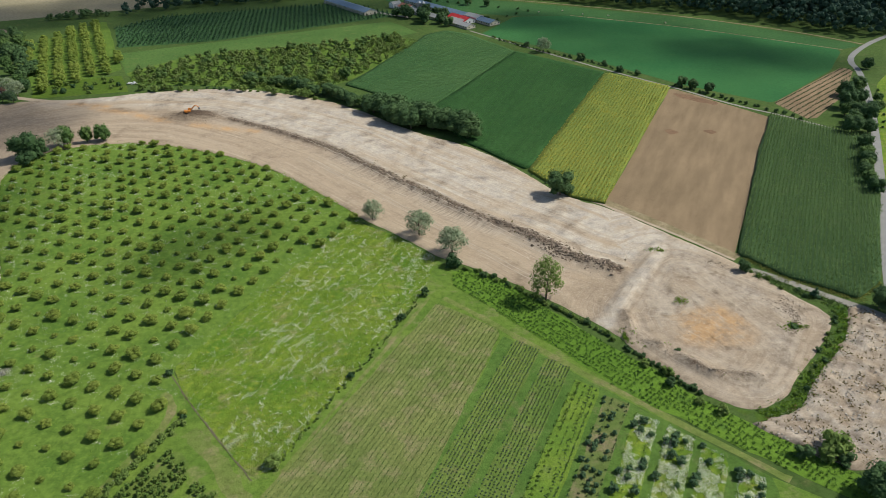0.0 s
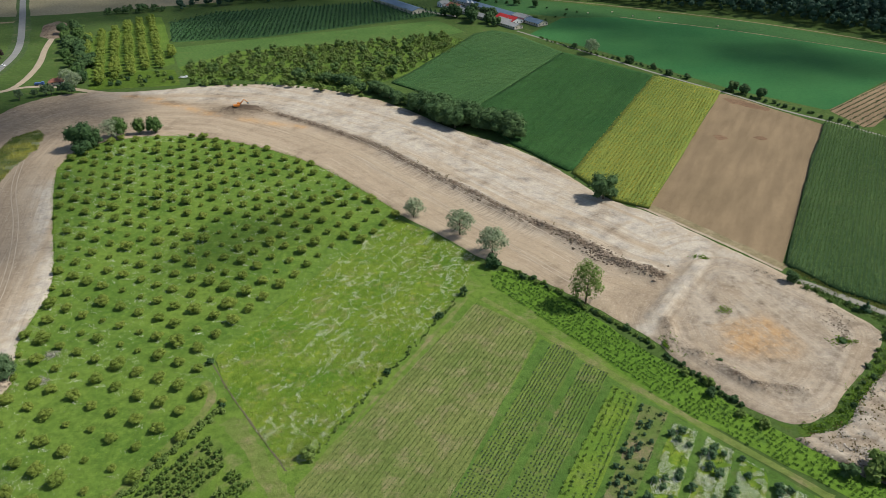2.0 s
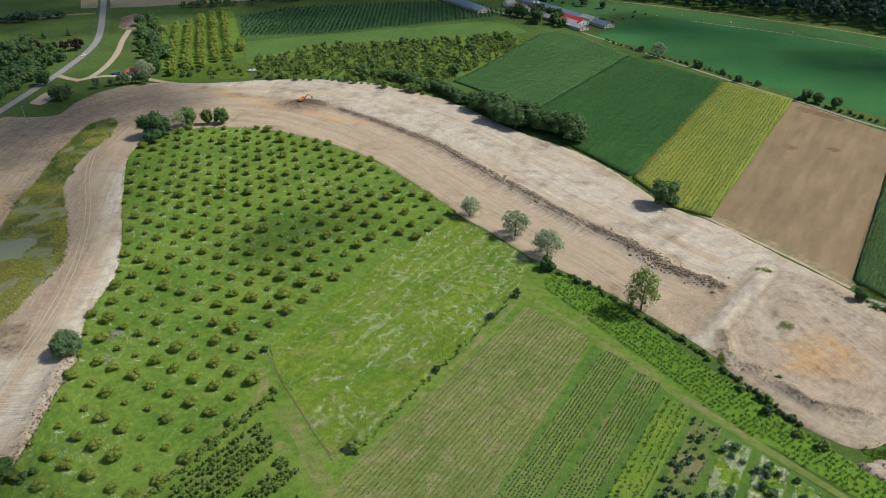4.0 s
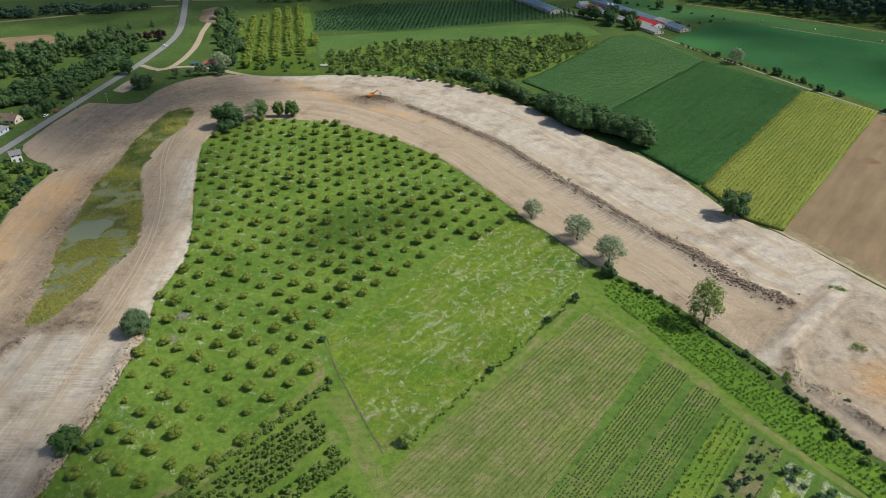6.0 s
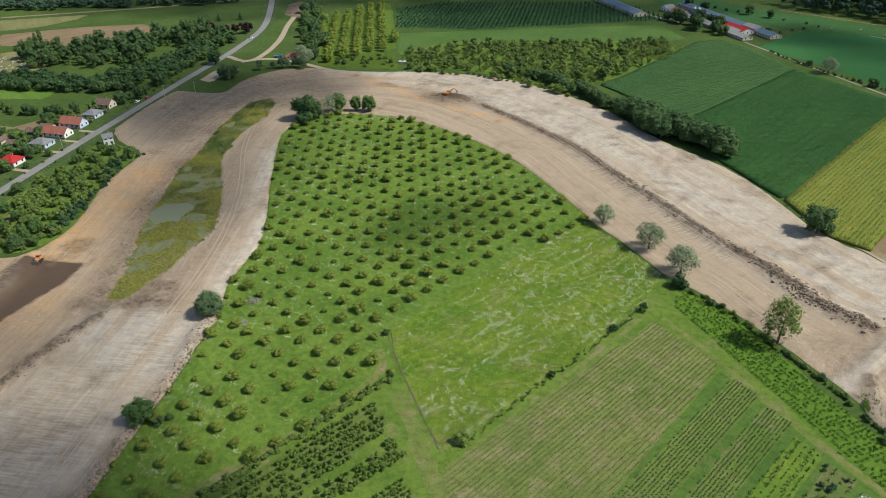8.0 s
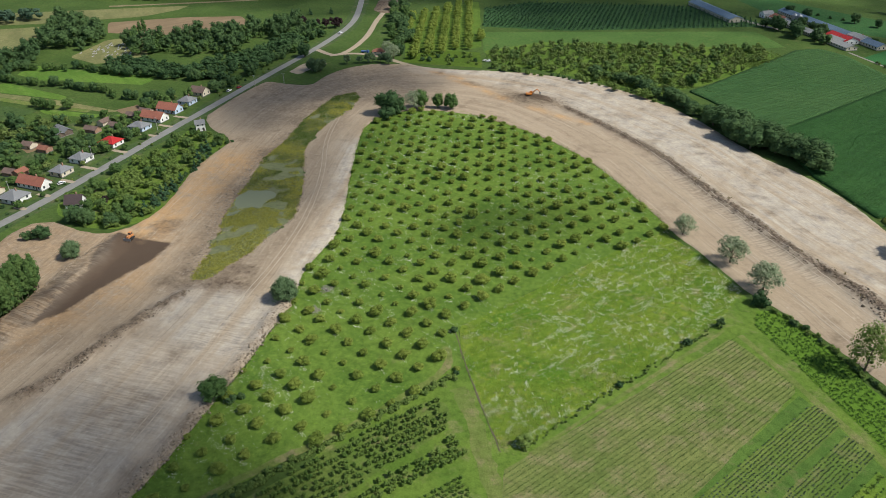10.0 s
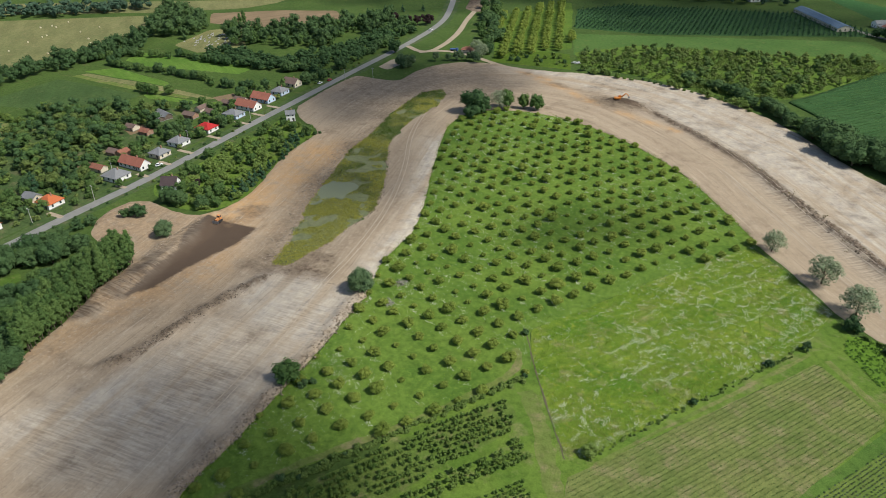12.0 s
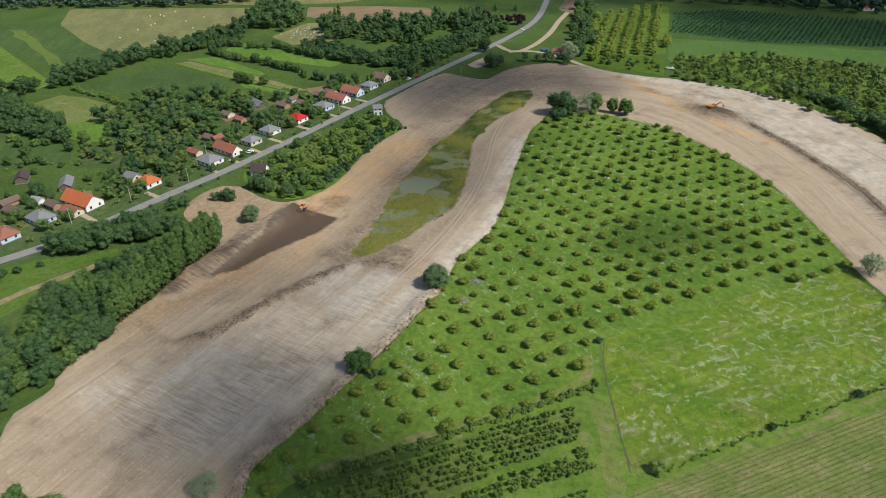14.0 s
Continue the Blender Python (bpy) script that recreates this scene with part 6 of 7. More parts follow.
house("house", *(-375, 353), 11, 8, 3.0, 3.0, "brown", CREAM, False, 6, V + "brown gable roof")
house("house", *(-325, 301), 5.5, 5, 5.0, 1.8, "grey", WHITE, False, 50, "small tall white house with grey roof beside bare earth", storeys=2)
house("house", *(-307, 196), 8, 6.5, 3.0, 3.4, "dark", WHITE, False, 30, "small white house with steep dark roof among trees")
house("house", *(-341, 150), 9.5, 9, 3.0, 3.0, "orange", WHITE, True, 8, V + "orange-red hip roof")
house("house", *(-354, 148), 8, 6, 2.4, 1.6, "grey", CREAM, False, 8, "low annexe with grey sheet roof", chimney=False)
house("house", *(-345, 117), 19, 10, 3.2, 4.0, "orange", WHITE, False, 12, "large white house with bright orange gable roof")
house("house", *(-339, 109), 10, 6, 2.4, 1.6, "rust", CREAM, False, 12, "low garage wing with old red roof", chimney=False)
house("house", *(-343, 96), 11, 9, 3.0, 3.0, "grey", BLUE_WALL, True, 8, V + "grey hip roof and blue walls")
house("house", *(-339, 78), 11, 9, 3.0, 3.0, "rust", BLUE_WALL, True, 8, V + "old red hip roof")
house("shed", *(-364, 103), 6, 4.5, 2.4, 1.2, "pale", WHITE, False, 20, "small white garden shed with pale roof", "shed", False, False)
house("shed", *(-372, 121), 12, 6, 2.6, 1.8, "grey", WOOD, False, -30, "old wooden barn with grey roof", "shed", False, False)
house("shed", *(-398, 109), 9, 6, 2.6, 1.8, "dark", WOOD, False, -30, "old dark weathered wooden barn", "shed", False, False)
house("shed", *(-399, 261), 13, 5, 2.6, 1.6, "grey", WOOD, False, -10, "long wooden barn with grey roof", "shed", False, False)
house("shed", *(-397, 255), 8, 5, 2.4, 1.2, "grey", WOOD, False, -10, "lean-to wooden shed with grey roof", "shed", False, False)
for x, y in [(-397, 236), (-383, 236), (-366, 208), (-358, 188), (-388, 282), (-377, 281), (-382, 299), (-371, 206), (-379, 308), (-362, 90), (-373, 93), (-353, 106), (-384, 270)]:
    house("shed", x, y, random.uniform(6, 9), random.uniform(4.5, 6), 2.4, 1.5, random.choice(["rust", "brown", "brown"]), random.choice([BRICKWALL, WOOD, CREAM]), False,
          random.choice([8, -82]), "small village outbuilding with brown tiled roof", "shed", False, False)
house("house", *(-316, 496), 10, 7, 2.4, 1.8, "rust", CREAM, True, 20, "low site hut with old red roof")
for plot, soil in (([(-403, 233), (-400, 245), (-389, 242), (-390, 229)], PLOUGHED), ([(-383, 205), (-380, 217), (-370, 214), (-373, 202)], BARE_BED), ([(-379, 184), (-376, 193), (-368, 190), (-369, 180)], PLOUGHED),
                   ([(-405, 271), (-401, 283), (-391, 279), (-394, 267)], BARE_BED), ([(-362, 117), (-358, 127), (-350, 125), (-353, 115)], PLOUGHED), ([(-350, 87), (-348, 94), (-341, 93), (-343, 86)], BARE_BED),
                   ([(-403, 304), (-398, 318), (-389, 314), (-392, 300)], PLOUGHED), ([(-374, 148), (-370, 158), (-362, 155), (-365, 146)], BARE_BED)):
    sheet("garden_bed", plot, 1.5, 0.09, soil, 0.4, label="dug vegetable bed in a village yard", category="garden bed")
for x, y, tip in ((-349, 260, -338.5), (-346, 236, -334.5), (-341, 219, -331.5), (-337, 202, -328.5), (-334, 187, -326.5), (-354, 286, -343), (-356, 302, -345.5), (-359, 318, -348), (-334, 150, -323.5), (-336, 117, -320)):
    ribbon("driveway", [(x, y - 5.5), (tip, y - 4.5)], 2.6, 0.085, SANDWAY, "short sandy driveway from a village house to the road", "driveway", rag=0.25)
AVOID = list(HOUSES)
CANOPY = [(-457, 181), (-450, 205), (-484, 224), (-453, 249), (-417, 258), (-396, 300), (-385, 300), (-383, 262), (-378, 229), (-368, 200), (-351, 173), (-366, 152), (-395, 136), (-419, 152), (-415, 165)]
for title, gap, wide, deep, stuff, text in (("yard_canopy", 11, 9, 7.5, LEAF_DARK, "dark broadleaf trees crowding the village yards"), ("yard_fruit_trees", 10, 6.5, 5, LEAF_OLIVE, "olive-green fruit trees in village yards"),
                                            ("yard_trees_green", 13, 7.5, 6, LEAF_MID, "mid-green trees in village yards"), ("yard_undergrowth", 9, 3.6, 2.6, LEAF_YELLOW, "yellow-green bushes in village yards")):
    wood(title, CANOPY, gap, wide, deep, 0.5, stuff, text, leaves=230, avoid=[(a + 1.5, b - 0.5, r + 2.5) for a, b, r in AVOID], clear=0.3)
sheet("yard_lawns", CANOPY, 4, 0.04, VERGE, 0.8, label="grassy clearings between yard trees", category="grass")
FRONT = [(-384, 342), (-378, 300), (-366, 250), (-360, 215), (-356, 170), (-352, 128), (-378, 75), (-327, 57), (-326, 90), (-331, 150), (-338, 205), (-350, 262), (-360, 320), (-370, 362)]
sheet("front_yards", FRONT, 3, 0.04, VERGE, 0.8, label="light green lawns between the village houses", category="grass")
wood("yard_hedges", [(-545, 150), (-470, 160), (-425, 152), (-418, 143), (-498, 127)], 5.5, 7.5, 6, 0.5, LEAF_DARK, "dark hedge trees behind the yards", leaves=230)
wood("front_yard_trees", FRONT, 9, 5.0, 4.4, 0.42, LEAF_MID, "small trees between the village houses", leaves=260, avoid=AVOID)
wood("front_yard_shrubs", FRONT, 6.5, 3.0, 2.2, 0.36, LEAF_OLIVE, "bushes between the village houses", leaves=150, avoid=AVOID)
fill([(-384, 342), (-392, 327), (-396, 299), (-390, 265), (-378, 234), (-377, 213), (-371, 190), (-370, 161), (-375, 147), (-358, 129), (-341, 130), (-331, 166), (-342, 205), (-349, 252), (-358, 307)], ["garden_tree", "broadleaf_tree", "light_shrub", "shrub", "garden_tree"], 4.6, 0.4, 0.75, AVOID)
fill([(-382, 237), (-387, 208), (-393, 174), (-415, 150), (-425, 125), (-431, 110), (-467, 123), (-441, 145), (-433, 169), (-459, 194), (-492, 227), (-465, 234), (-433, 268), (-423, 284), (-395, 308), (-394, 277)], ["garden_tree", "thicket_tree"], 11, 0.55, 0.9, AVOID)
fill([(-379, 75), (-386, 93), (-379, 107), (-377, 136), (-368, 144), (-344, 132), (-363, 112), (-338, 87), (-326, 71), (-327, 57)], ["garden_tree", "shrub", "light_shrub", "broadleaf_tree"], 5.0, 0.4, 0.75, AVOID)
fill([(-447, 86), (-431, 110), (-411, 132), (-387, 147), (-383, 135), (-393, 113), (-393, 95), (-387, 67)], ["shrub", "light_shrub", "garden_tree"], 13, 0.4, 0.7, AVOID)
sheet("yard_strip", [(-498, 133), (-430, 149), (-400, 136), (-428, 108), (-450, 92)], 4, 0.06, WEST_CROP, 0.5, label="green garden strips behind the yards", category="field")
wood("field_wood", [(-538, 128), (-533, 147), (-540, 168), (-542, 189), (-542, 210), (-545, 229), (-552, 250), (-549, 268), (-552, 300), (-549, 348), (-563, 372), (-599, 404), (-633, 422), (-590, 382), (-581, 358), (-578, 315), (-584, 282), (-578, 245), (-568, 222), (-564, 199), (-558, 176), (-556, 155), (-564, 136)], 7.5, 9.5, 9, 0.9, LEAF_DARK, "dense dark hedgerow wood between fields", leaves=260)
belt([(-545, 152), (-508, 152), (-470, 158)], 8, ["broadleaf_tree", "green_tree"], 3.6, 0.6, 0.9)
belt([(-498, 134), (-463, 141), (-430, 152)], 5, ["broadleaf_tree", "garden_tree", "light_shrub"], 4.2, 0.45, 0.75)
belt([(-428, 112), (-410, 128), (-398, 138)], 4, ["garden_tree", "light_shrub"], 4.6, 0.45, 0.7)
wood("corner_wood", [(-576, 388), (-654, 442), (-650, 466), (-593, 455), (-548, 422), (-541, 390)], 9, 11, 11, 0.95, LEAF_DARK, "dark broadleaf copse at a field corner", leaves=260)
belt([(-561, 306), (-543, 343), (-498, 357), (-442, 370), (-400, 380), (-385, 390)], 8, ["broadleaf_tree", "garden_tree"], 3.2, 0.45, 0.75)
belt([(-535, 311), (-467, 325), (-420, 323), (-390, 333)], 5, ["green_tree", "broadleaf_tree", "shrub"], 2.6, 0.4, 0.65)
belt([(-461, 287), (-445, 291), (-434, 295)], 8, ["green_tree"], 7, 0.6, 0.9)
belt([(-531, 196), (-498, 202), (-452, 204)], 3, ["light_shrub"], 2.4, 0.9, 1.3)
COPSE = [(-530, 425), (-515, 455), (-500, 482), (-478, 510), (-455, 535), (-437, 548), (-389, 526), (-388, 499), (-423, 496), (-440, 488), (-416, 451), (-444, 429), (-456, 419), (-483, 416), (-490, 398)]
wood("cemetery_wood", COPSE, 9.5, 9, 10, 0.8, LEAF_DARK, "tall dark broadleaf wood beside the cemetery", leaves=260)
wood("copse_undergrowth", COPSE, 7.5, 6.5, 5.5, 0.7, LEAF_MID, "lower mid-green trees in a copse", leaves=170)
wood("grove_edge_wood", [(-317, 79), (-307, 98), (-312, 105), (-310, 127), (-294, 139), (-286, 126), (-292, 110), (-297, 97), (-304, 82)], 4.6, 7.0, 5.5, 0.5, LEAF_DARK, "dense trees between the road and the grove", leaves=300)
wood("roadside_wood", [(-498, 377), (-492, 394), (-459, 393), (-430, 391), (-414, 396), (-432, 422), (-412, 447), (-418, 493), (-403, 529), (-389, 526), (-390, 475), (-388, 427), (-376, 378), (-431, 365), (-475, 357)], 5, 6, 4.5, 0.6, LEAF_DARK, "dense green roadside copse", leaves=200)
belt([(-512, 418), (-532, 443), (-537, 454)], 3, ["poplar_tree"], 6, 0.9, 1.1)
for x, y in [(-429, 546), (-414, 546), (-405, 548), (-399, 553), (-398, 559)]:
    plant("purple_tree", x, y, random.uniform(0.9, 1.2))
belt([(-367, 362), (-373, 400), (-380, 440), (-386, 482)], 5, ["broadleaf_tree", "green_tree", "shrub"], 3.6, 0.45, 0.8)
belt([(-480, 554), (-457, 579), (-429, 608)], 4, ["conifer_tree"], 16, 0.6, 0.9)
plant("broadleaf_tree", *(-365, 461), 0.95)
plant("conifer_tree", *(-364, 155), 1.0)
plant("conifer_tree", *(-345, 161), 0.7)
sheet("garden_lawn", GARDEN, 4, 0.06, MOWN, 0.8, label="light green grass between garden trees", category="grass")
fill(GARDEN, ["light_shrub", "thicket_tree", "garden_tree", "thicket_tree"], 4.7, 0.5, 0.85, AVOID)
belt([(-268, 202), (-275, 224), (-286, 255), (-298, 283), (-294, 295)], 2, ["conifer_tree", "shrub"], 2.6, 0.5, 0.8)
plant("purple_tree", *(-296, 204), 0.5)
fill([(-308, 185), (-295, 191), (-283, 192), (-271, 190), (-276, 184), (-294, 183)], ["broadleaf_tree", "light_shrub"], 6, 0.5, 0.8, AVOID)

belt([(-314, 116), (-316, 147), (-319, 182), (-324, 224), (-334, 275)], 2.5, ["shrub", "light_shrub"], 6.5, 0.35, 0.6)
belt([(-331, 117), (-331, 143), (-332, 166), (-333, 203), (-338, 234), (-342, 264), (-352, 312)], 4, ["shrub", "light_shrub", "green_tree"], 6.0, 0.3, 0.5)
belt([(-360, 353), (-368, 397), (-371, 428)], 4, ["shrub", "light_shrub"], 6, 0.4, 0.7)

# spoil heap at the end of the sandy track, and a sandy patch by the road
sheet("spoil_heap", [(-405, 630), (-425, 673), (-421, 687), (-408, 684), (-379, 633), (-390, 622)], 3, 0.06, EARTH, 0.6, lambda x, y: 2.2 * vnoise(x, y, 6, 61) + 0.6 * vnoise(x, y, 2, 62),
      lambda x, y: np.stack([0 * x, 0.55 + 0.3 * vnoise(x, y, 4, 63), 0 * x], 1), "heap of dark brown spoil beside a sandy track", "bare earth")
sheet("sandy_patch", [(-351, 422), (-355, 443), (-349, 461), (-338, 453), (-341, 434), (-340, 420)], 2.5, 0.06, SANDWAY, 0.6, label="patch of bare sandy ground beside the road", category="bare earth")
debris = new("debris_pile")
debris.matrix_basis = pose(*(-227, 513), 0.05)
PALE_BOARD = plain("pale_board", (0.6, 0.6, 0.58), 0.8)
for k in range(12):
    bm = boxed(-1.2, 1.2, -0.5, 0.5, 0, 0.25)
    bmesh.ops.transform(bm, matrix=pose(random.uniform(-3, 3), random.uniform(-2, 2), 0.15 * k * 0.5, random.uniform(-12, 12), random.uniform(-12, 12), random.uniform(0, 180)), verts=bm.verts)
    part("board", bm, PALE_BOARD, debris)
tagged(debris, "pile of pale boards and rubbish in grass", "debris")

# gravestones
stone = plain("pale_stone", (0.45, 0.44, 0.42), 0.8, vary=0.4)
first = None
for k in range(60):
    x, y = Vector((-520, 407)) + Vector((random.uniform(-26, 26), random.uniform(-20, 20)))
    if first is None:
        first = new("gravestone")
        part("slab", boxed(-0.45, 0.45, -0.9, 0.9, 0, 0.3), stone, first)
        part("headstone", boxed(-0.4, 0.4, 0.85, 1.02, 0, 1.0), stone, first)
        first.matrix_basis = pose(x, y, 0.05)
        tagged(first, "pale stone grave with upright headstone", "gravestone", "cemetery graves")
    else:
        copy_thing(first, pose(x, y, 0.05, 0, 0, random.uniform(-5, 5)))

# round bales
first = None
for x, y in [(-645, 290), (-660, 315), (-667, 332), (-668, 337), (-699, 360), (-616, 316), (-609, 304), (-701, 378), (-655, 362), (-625, 351), (-609, 343), (-656, 382), (-614, 369), (-592, 357), (-632, 401), (-617, 389), (-692, 360), (-703, 351), (-604, 321), (98, 727), (122, 731), (139.5, 715), (163, 707), (209.5, 676)]:
    if first is None:
        first = new("hay_bale")
        bm = bmesh.new()
        bmesh.ops.create_cone(bm, cap_ends=True, segments=14, radius1=0.65, radius2=0.65, depth=1.25, matrix=Matrix.Translation((0, 0, 0.65)) @ Euler((radians(90), 0, 0)).to_matrix().to_4x4())
        part("straw_roll", bm, plain("pale_straw", (0.62, 0.55, 0.36), 0.95), first)
        first.matrix_basis = pose(x, y, 0.05)
        tagged(first, "pale round straw bale on a mown field", "hay bale", "bales in the field")
    else:
        copy_thing(first, pose(x, y, 0.05, 0, 0, random.uniform(0, 180)))

# ---- clods of earth ----
CLOD = foliage("earth_clods", (0.2, 0.155, 0.115), (0.34, 0.275, 0.205), 0.8, 0.0)


PALE_CLOD = foliage("pale_clods", (0.27, 0.235, 0.195), (0.44, 0.395, 0.335), 0.8, 0.0)
FRESH_CLOD = foliage("fresh_clods", (0.085, 0.06, 0.043), (0.15, 0.11, 0.08), 0.8, 0.0)
RIDGE_CLOD = foliage("ridge_clods", (0.14, 0.105, 0.078), (0.26, 0.2, 0.148), 0.8, 0.0)


def clods(name, xy, lo, hi, z, label, stuff=CLOD):
    """Broken lumps of soil as one object."""
    g = np.random.default_rng(len(name) + len(xy))
    bm = bmesh.new()
    bmesh.ops.create_icosphere(bm, subdivisions=1, radius=1)
    iv, iface = np.array([v.co[:] for v in bm.verts]), np.array([[v.index for v in f.verts] for f in bm.faces])
    bm.free()
    n, m = len(xy), len(iv)
    size = lo + (hi - lo) * g.uniform(0, 1, n) ** 2.2
    v = iv[None] * g.uniform(0.6, 1.25, (n, m, 1)) * size[:, None, None] * np.stack([g.uniform(0.7, 1.4, n), g.uniform(0.7, 1.4, n), g.uniform(0.45, 0.9, n)], 1)[:, None]
    v += np.stack([xy[:, 0], xy[:, 1], z + size * 0.2], 1)[:, None]
    f = iface[None] + (np.arange(n) * m)[:, None, None]
    return tagged(mesh_object(name, v.reshape(-1, 3).tolist(), f.reshape(-1, 3).tolist(), stuff), label, "earth clods", kind="stuff")


def along(line, per_m, spread, g):
    out = []
    for a, b in zip(line, line[1:]):
        k = int(math.dist(a, b) * per_m)
        t = g.uniform(0, 1, (k, 1))
        out.append(np.array(a) * (1 - t) + np.array(b) * t + g.normal(size=(k, 2)) * spread * PACE)
    return np.concatenate(out)


g4 = np.random.default_rng(21)
xy = along(RIDGE, 14, 1.1, g4)
clods("ridge_clods", xy, 0.12, 0.6, dirt_height(xy[:, 0], xy[:, 1]), "long ridge of broken brown earth clods", RIDGE_CLOD)
xy = along(RIDGE[9:], 16, 1.9, g4)
clods("spoil_clods", xy, 0.15, 0.75, dirt_height(xy[:, 0], xy[:, 1]), "heaped grey-brown earth lumps", RIDGE_CLOD)
xy = along(WEST_RIDGE, 16, 1.0, g4)
clods("west_ridge_clods", xy, 0.1, 0.5, dirt_height(xy[:, 0], xy[:, 1]), "low ridge of broken earth", RIDGE_CLOD)
xy = along(PIT_RIM[1:6], 14, 0.9, g4)
clods("pit_rim_clods", xy, 0.06, 0.32, dirt_height(xy[:, 0], xy[:, 1]), "rim of loose earth round the pit")
xy = along([(x - 1.5, y) for x, y in WEST_NEAR[8:]], 14, 1.1, g4)
clods("bank_clods", xy, 0.08, 0.45, dirt_height(xy[:, 0], xy[:, 1]), "crumbling cut bank of brown earth")
xy = along(REED[3:12], 16, 2.2, g4)
clods("shore_clods", xy - (1.5, 0), 0.1, 0.5, dirt_height(xy[:, 0], xy[:, 1]), "loose stones along the channel's edge")
xy = along(REED[12:20], 6, 0.7, g4)
clods("east_shore_clods", xy, 0.1, 0.45, dirt_height(xy[:, 0], xy[:, 1]), "crumbling lip of earth beside the reeds")
xy = along([(-265, 184), (-262, 165), (-256, 142), (-253, 130)], 9, 0.8, g4)
clods("dozed_clods", xy, 0.08, 0.4, dirt_height(xy[:, 0], xy[:, 1]), "loose earth along the freshly cut bank")
xy = along([(-203, 164), (-192.6, 169.2), (-180.3, 171.4), (-172.3, 174.3)], 8, 0.4, g4)
clods("silt_edge_clods", xy, 0.06, 0.3, dirt_height(xy[:, 0], xy[:, 1]), "broken lip of pale silt")
xy = scatter_in(RUBBLE, 2.4, g4)
keep = vnoise(xy[:, 0], xy[:, 1], 5, 3) > 0.35
clods("rubble_clods", xy[keep], 0.06, 0.42, 0.7, "field of churned earth lumps", PALE_CLOD)
xy = np.array(MOUND) + g4.normal(size=(1600, 2)) * (9, 4.5)
clods("mound_clods", xy, 0.06, 0.3, dirt_height(xy[:, 0], xy[:, 1]), "dark heap of freshly dug earth", FRESH_CLOD)
xy = scatter_in(DIRT, 0.05, g4)
clods("scattered_clods", xy[(vnoise(xy[:, 0], xy[:, 1], 14, 4) > 0.45) & ~inside(xy[:, 0], xy[:, 1], REED)], 0.06, 0.3, 0.2, "loose stones scattered over bare earth")
sprays("rim_weeds", along(PIT_RIM[1:6], 0.35, 0.8, g4), 8, 0.4, 0.3, 1.0, 0.35, LEAF_LIME, g4, "green weeds on the pit rim", "weeds", z=0.4)
VERGE_RUN = [(100, 164.5), (110, 167.5), (121.5, 179.5), (137.5, 196), (148.5, 211), (150, 221)]
for thing, leafmat, per_m, tall in (("pit_verge_weeds", LEAF_LIME, 3.4, 0.7), ("pit_verge_bushes", LEAF_MID, 1.6, 1.2)):
    sprays(thing, along(VERGE_RUN, per_m, 1.5, g4), 14, 0.4, 0.1, tall, 0.3, leafmat, g4, "dense green weeds round the pit", "weeds", dome=True)
sprays("track_weeds", along([(126, 247.5), (135, 239), (143.5, 230), (152, 224)], 4.0, 1.2, g4), 14, 0.4, 0.1, 0.9, 0.3, LEAF_MID, g4, "dense green weeds beside the dirt track", "weeds", dome=True)
sprays("maize_edge_weeds", along([(127, 260), (140, 242.5), (161, 226.5), (175, 237)], 3.0, 0.7, g4), 12, 0.4, 0.1, 0.7, 0.3, REED_OLIVE, g4, "yellowing weeds along the maize", "weeds", dome=True)
for x, y, n, rx, ry in ((66.5, 206, 50, 1.6, 2.6), (129, 209.5, 40, 2.4, 0.9), (92, 265, 26, 1.6, 0.8), (92, 227, 20, 1.2, 1.2), (75, 199, 30, 2.4, 1.2)):
    sprays("pit_weed_patch", np.array([x, y]) + g4.normal(size=(n, 2)) * (rx, ry), 12, 0.35, 0.1, 0.7, 0.28, LEAF_LIME, g4, "patch of green weeds on bare earth", "weeds", z=0.5, dome=True)
xy = np.concatenate([np.array([131, 222]) + g4.normal(size=(260, 2)) * (2.5, 4), along([(126, 205), (131, 213), (133, 220)], 14, 0.7, g4), along([(112, 258), (121, 248)], 12, 0.9, g4)])
clods("pit_heap_clods", xy, 0.08, 0.4, dirt_height(xy[:, 0], xy[:, 1]), "low heaps of loose earth in the pit")
sprays("rubble_weeds", scatter_in(RUBBLE, 0.2, g4), 6, 0.5, 0.2, 0.9, 0.4, LEAF_RUST, g4, "dry brown weeds on churned earth", "weeds", z=0.4)
xy = along([p for p in RIDGE[3:]], 0.25, 1.6, g4)
sprays("ridge_weeds", xy, 8, 0.5, 0.5, 1.2, 0.35, LEAF_RUST, g4, "sparse weeds on the earth ridge", "weeds", z=0.5)

# ---- wheel ruts pressed into the graded earth ----
RUT = plain("rut_soil", (0.43, 0.36, 0.27), 0.95, vary=0.3, scale=0.5)


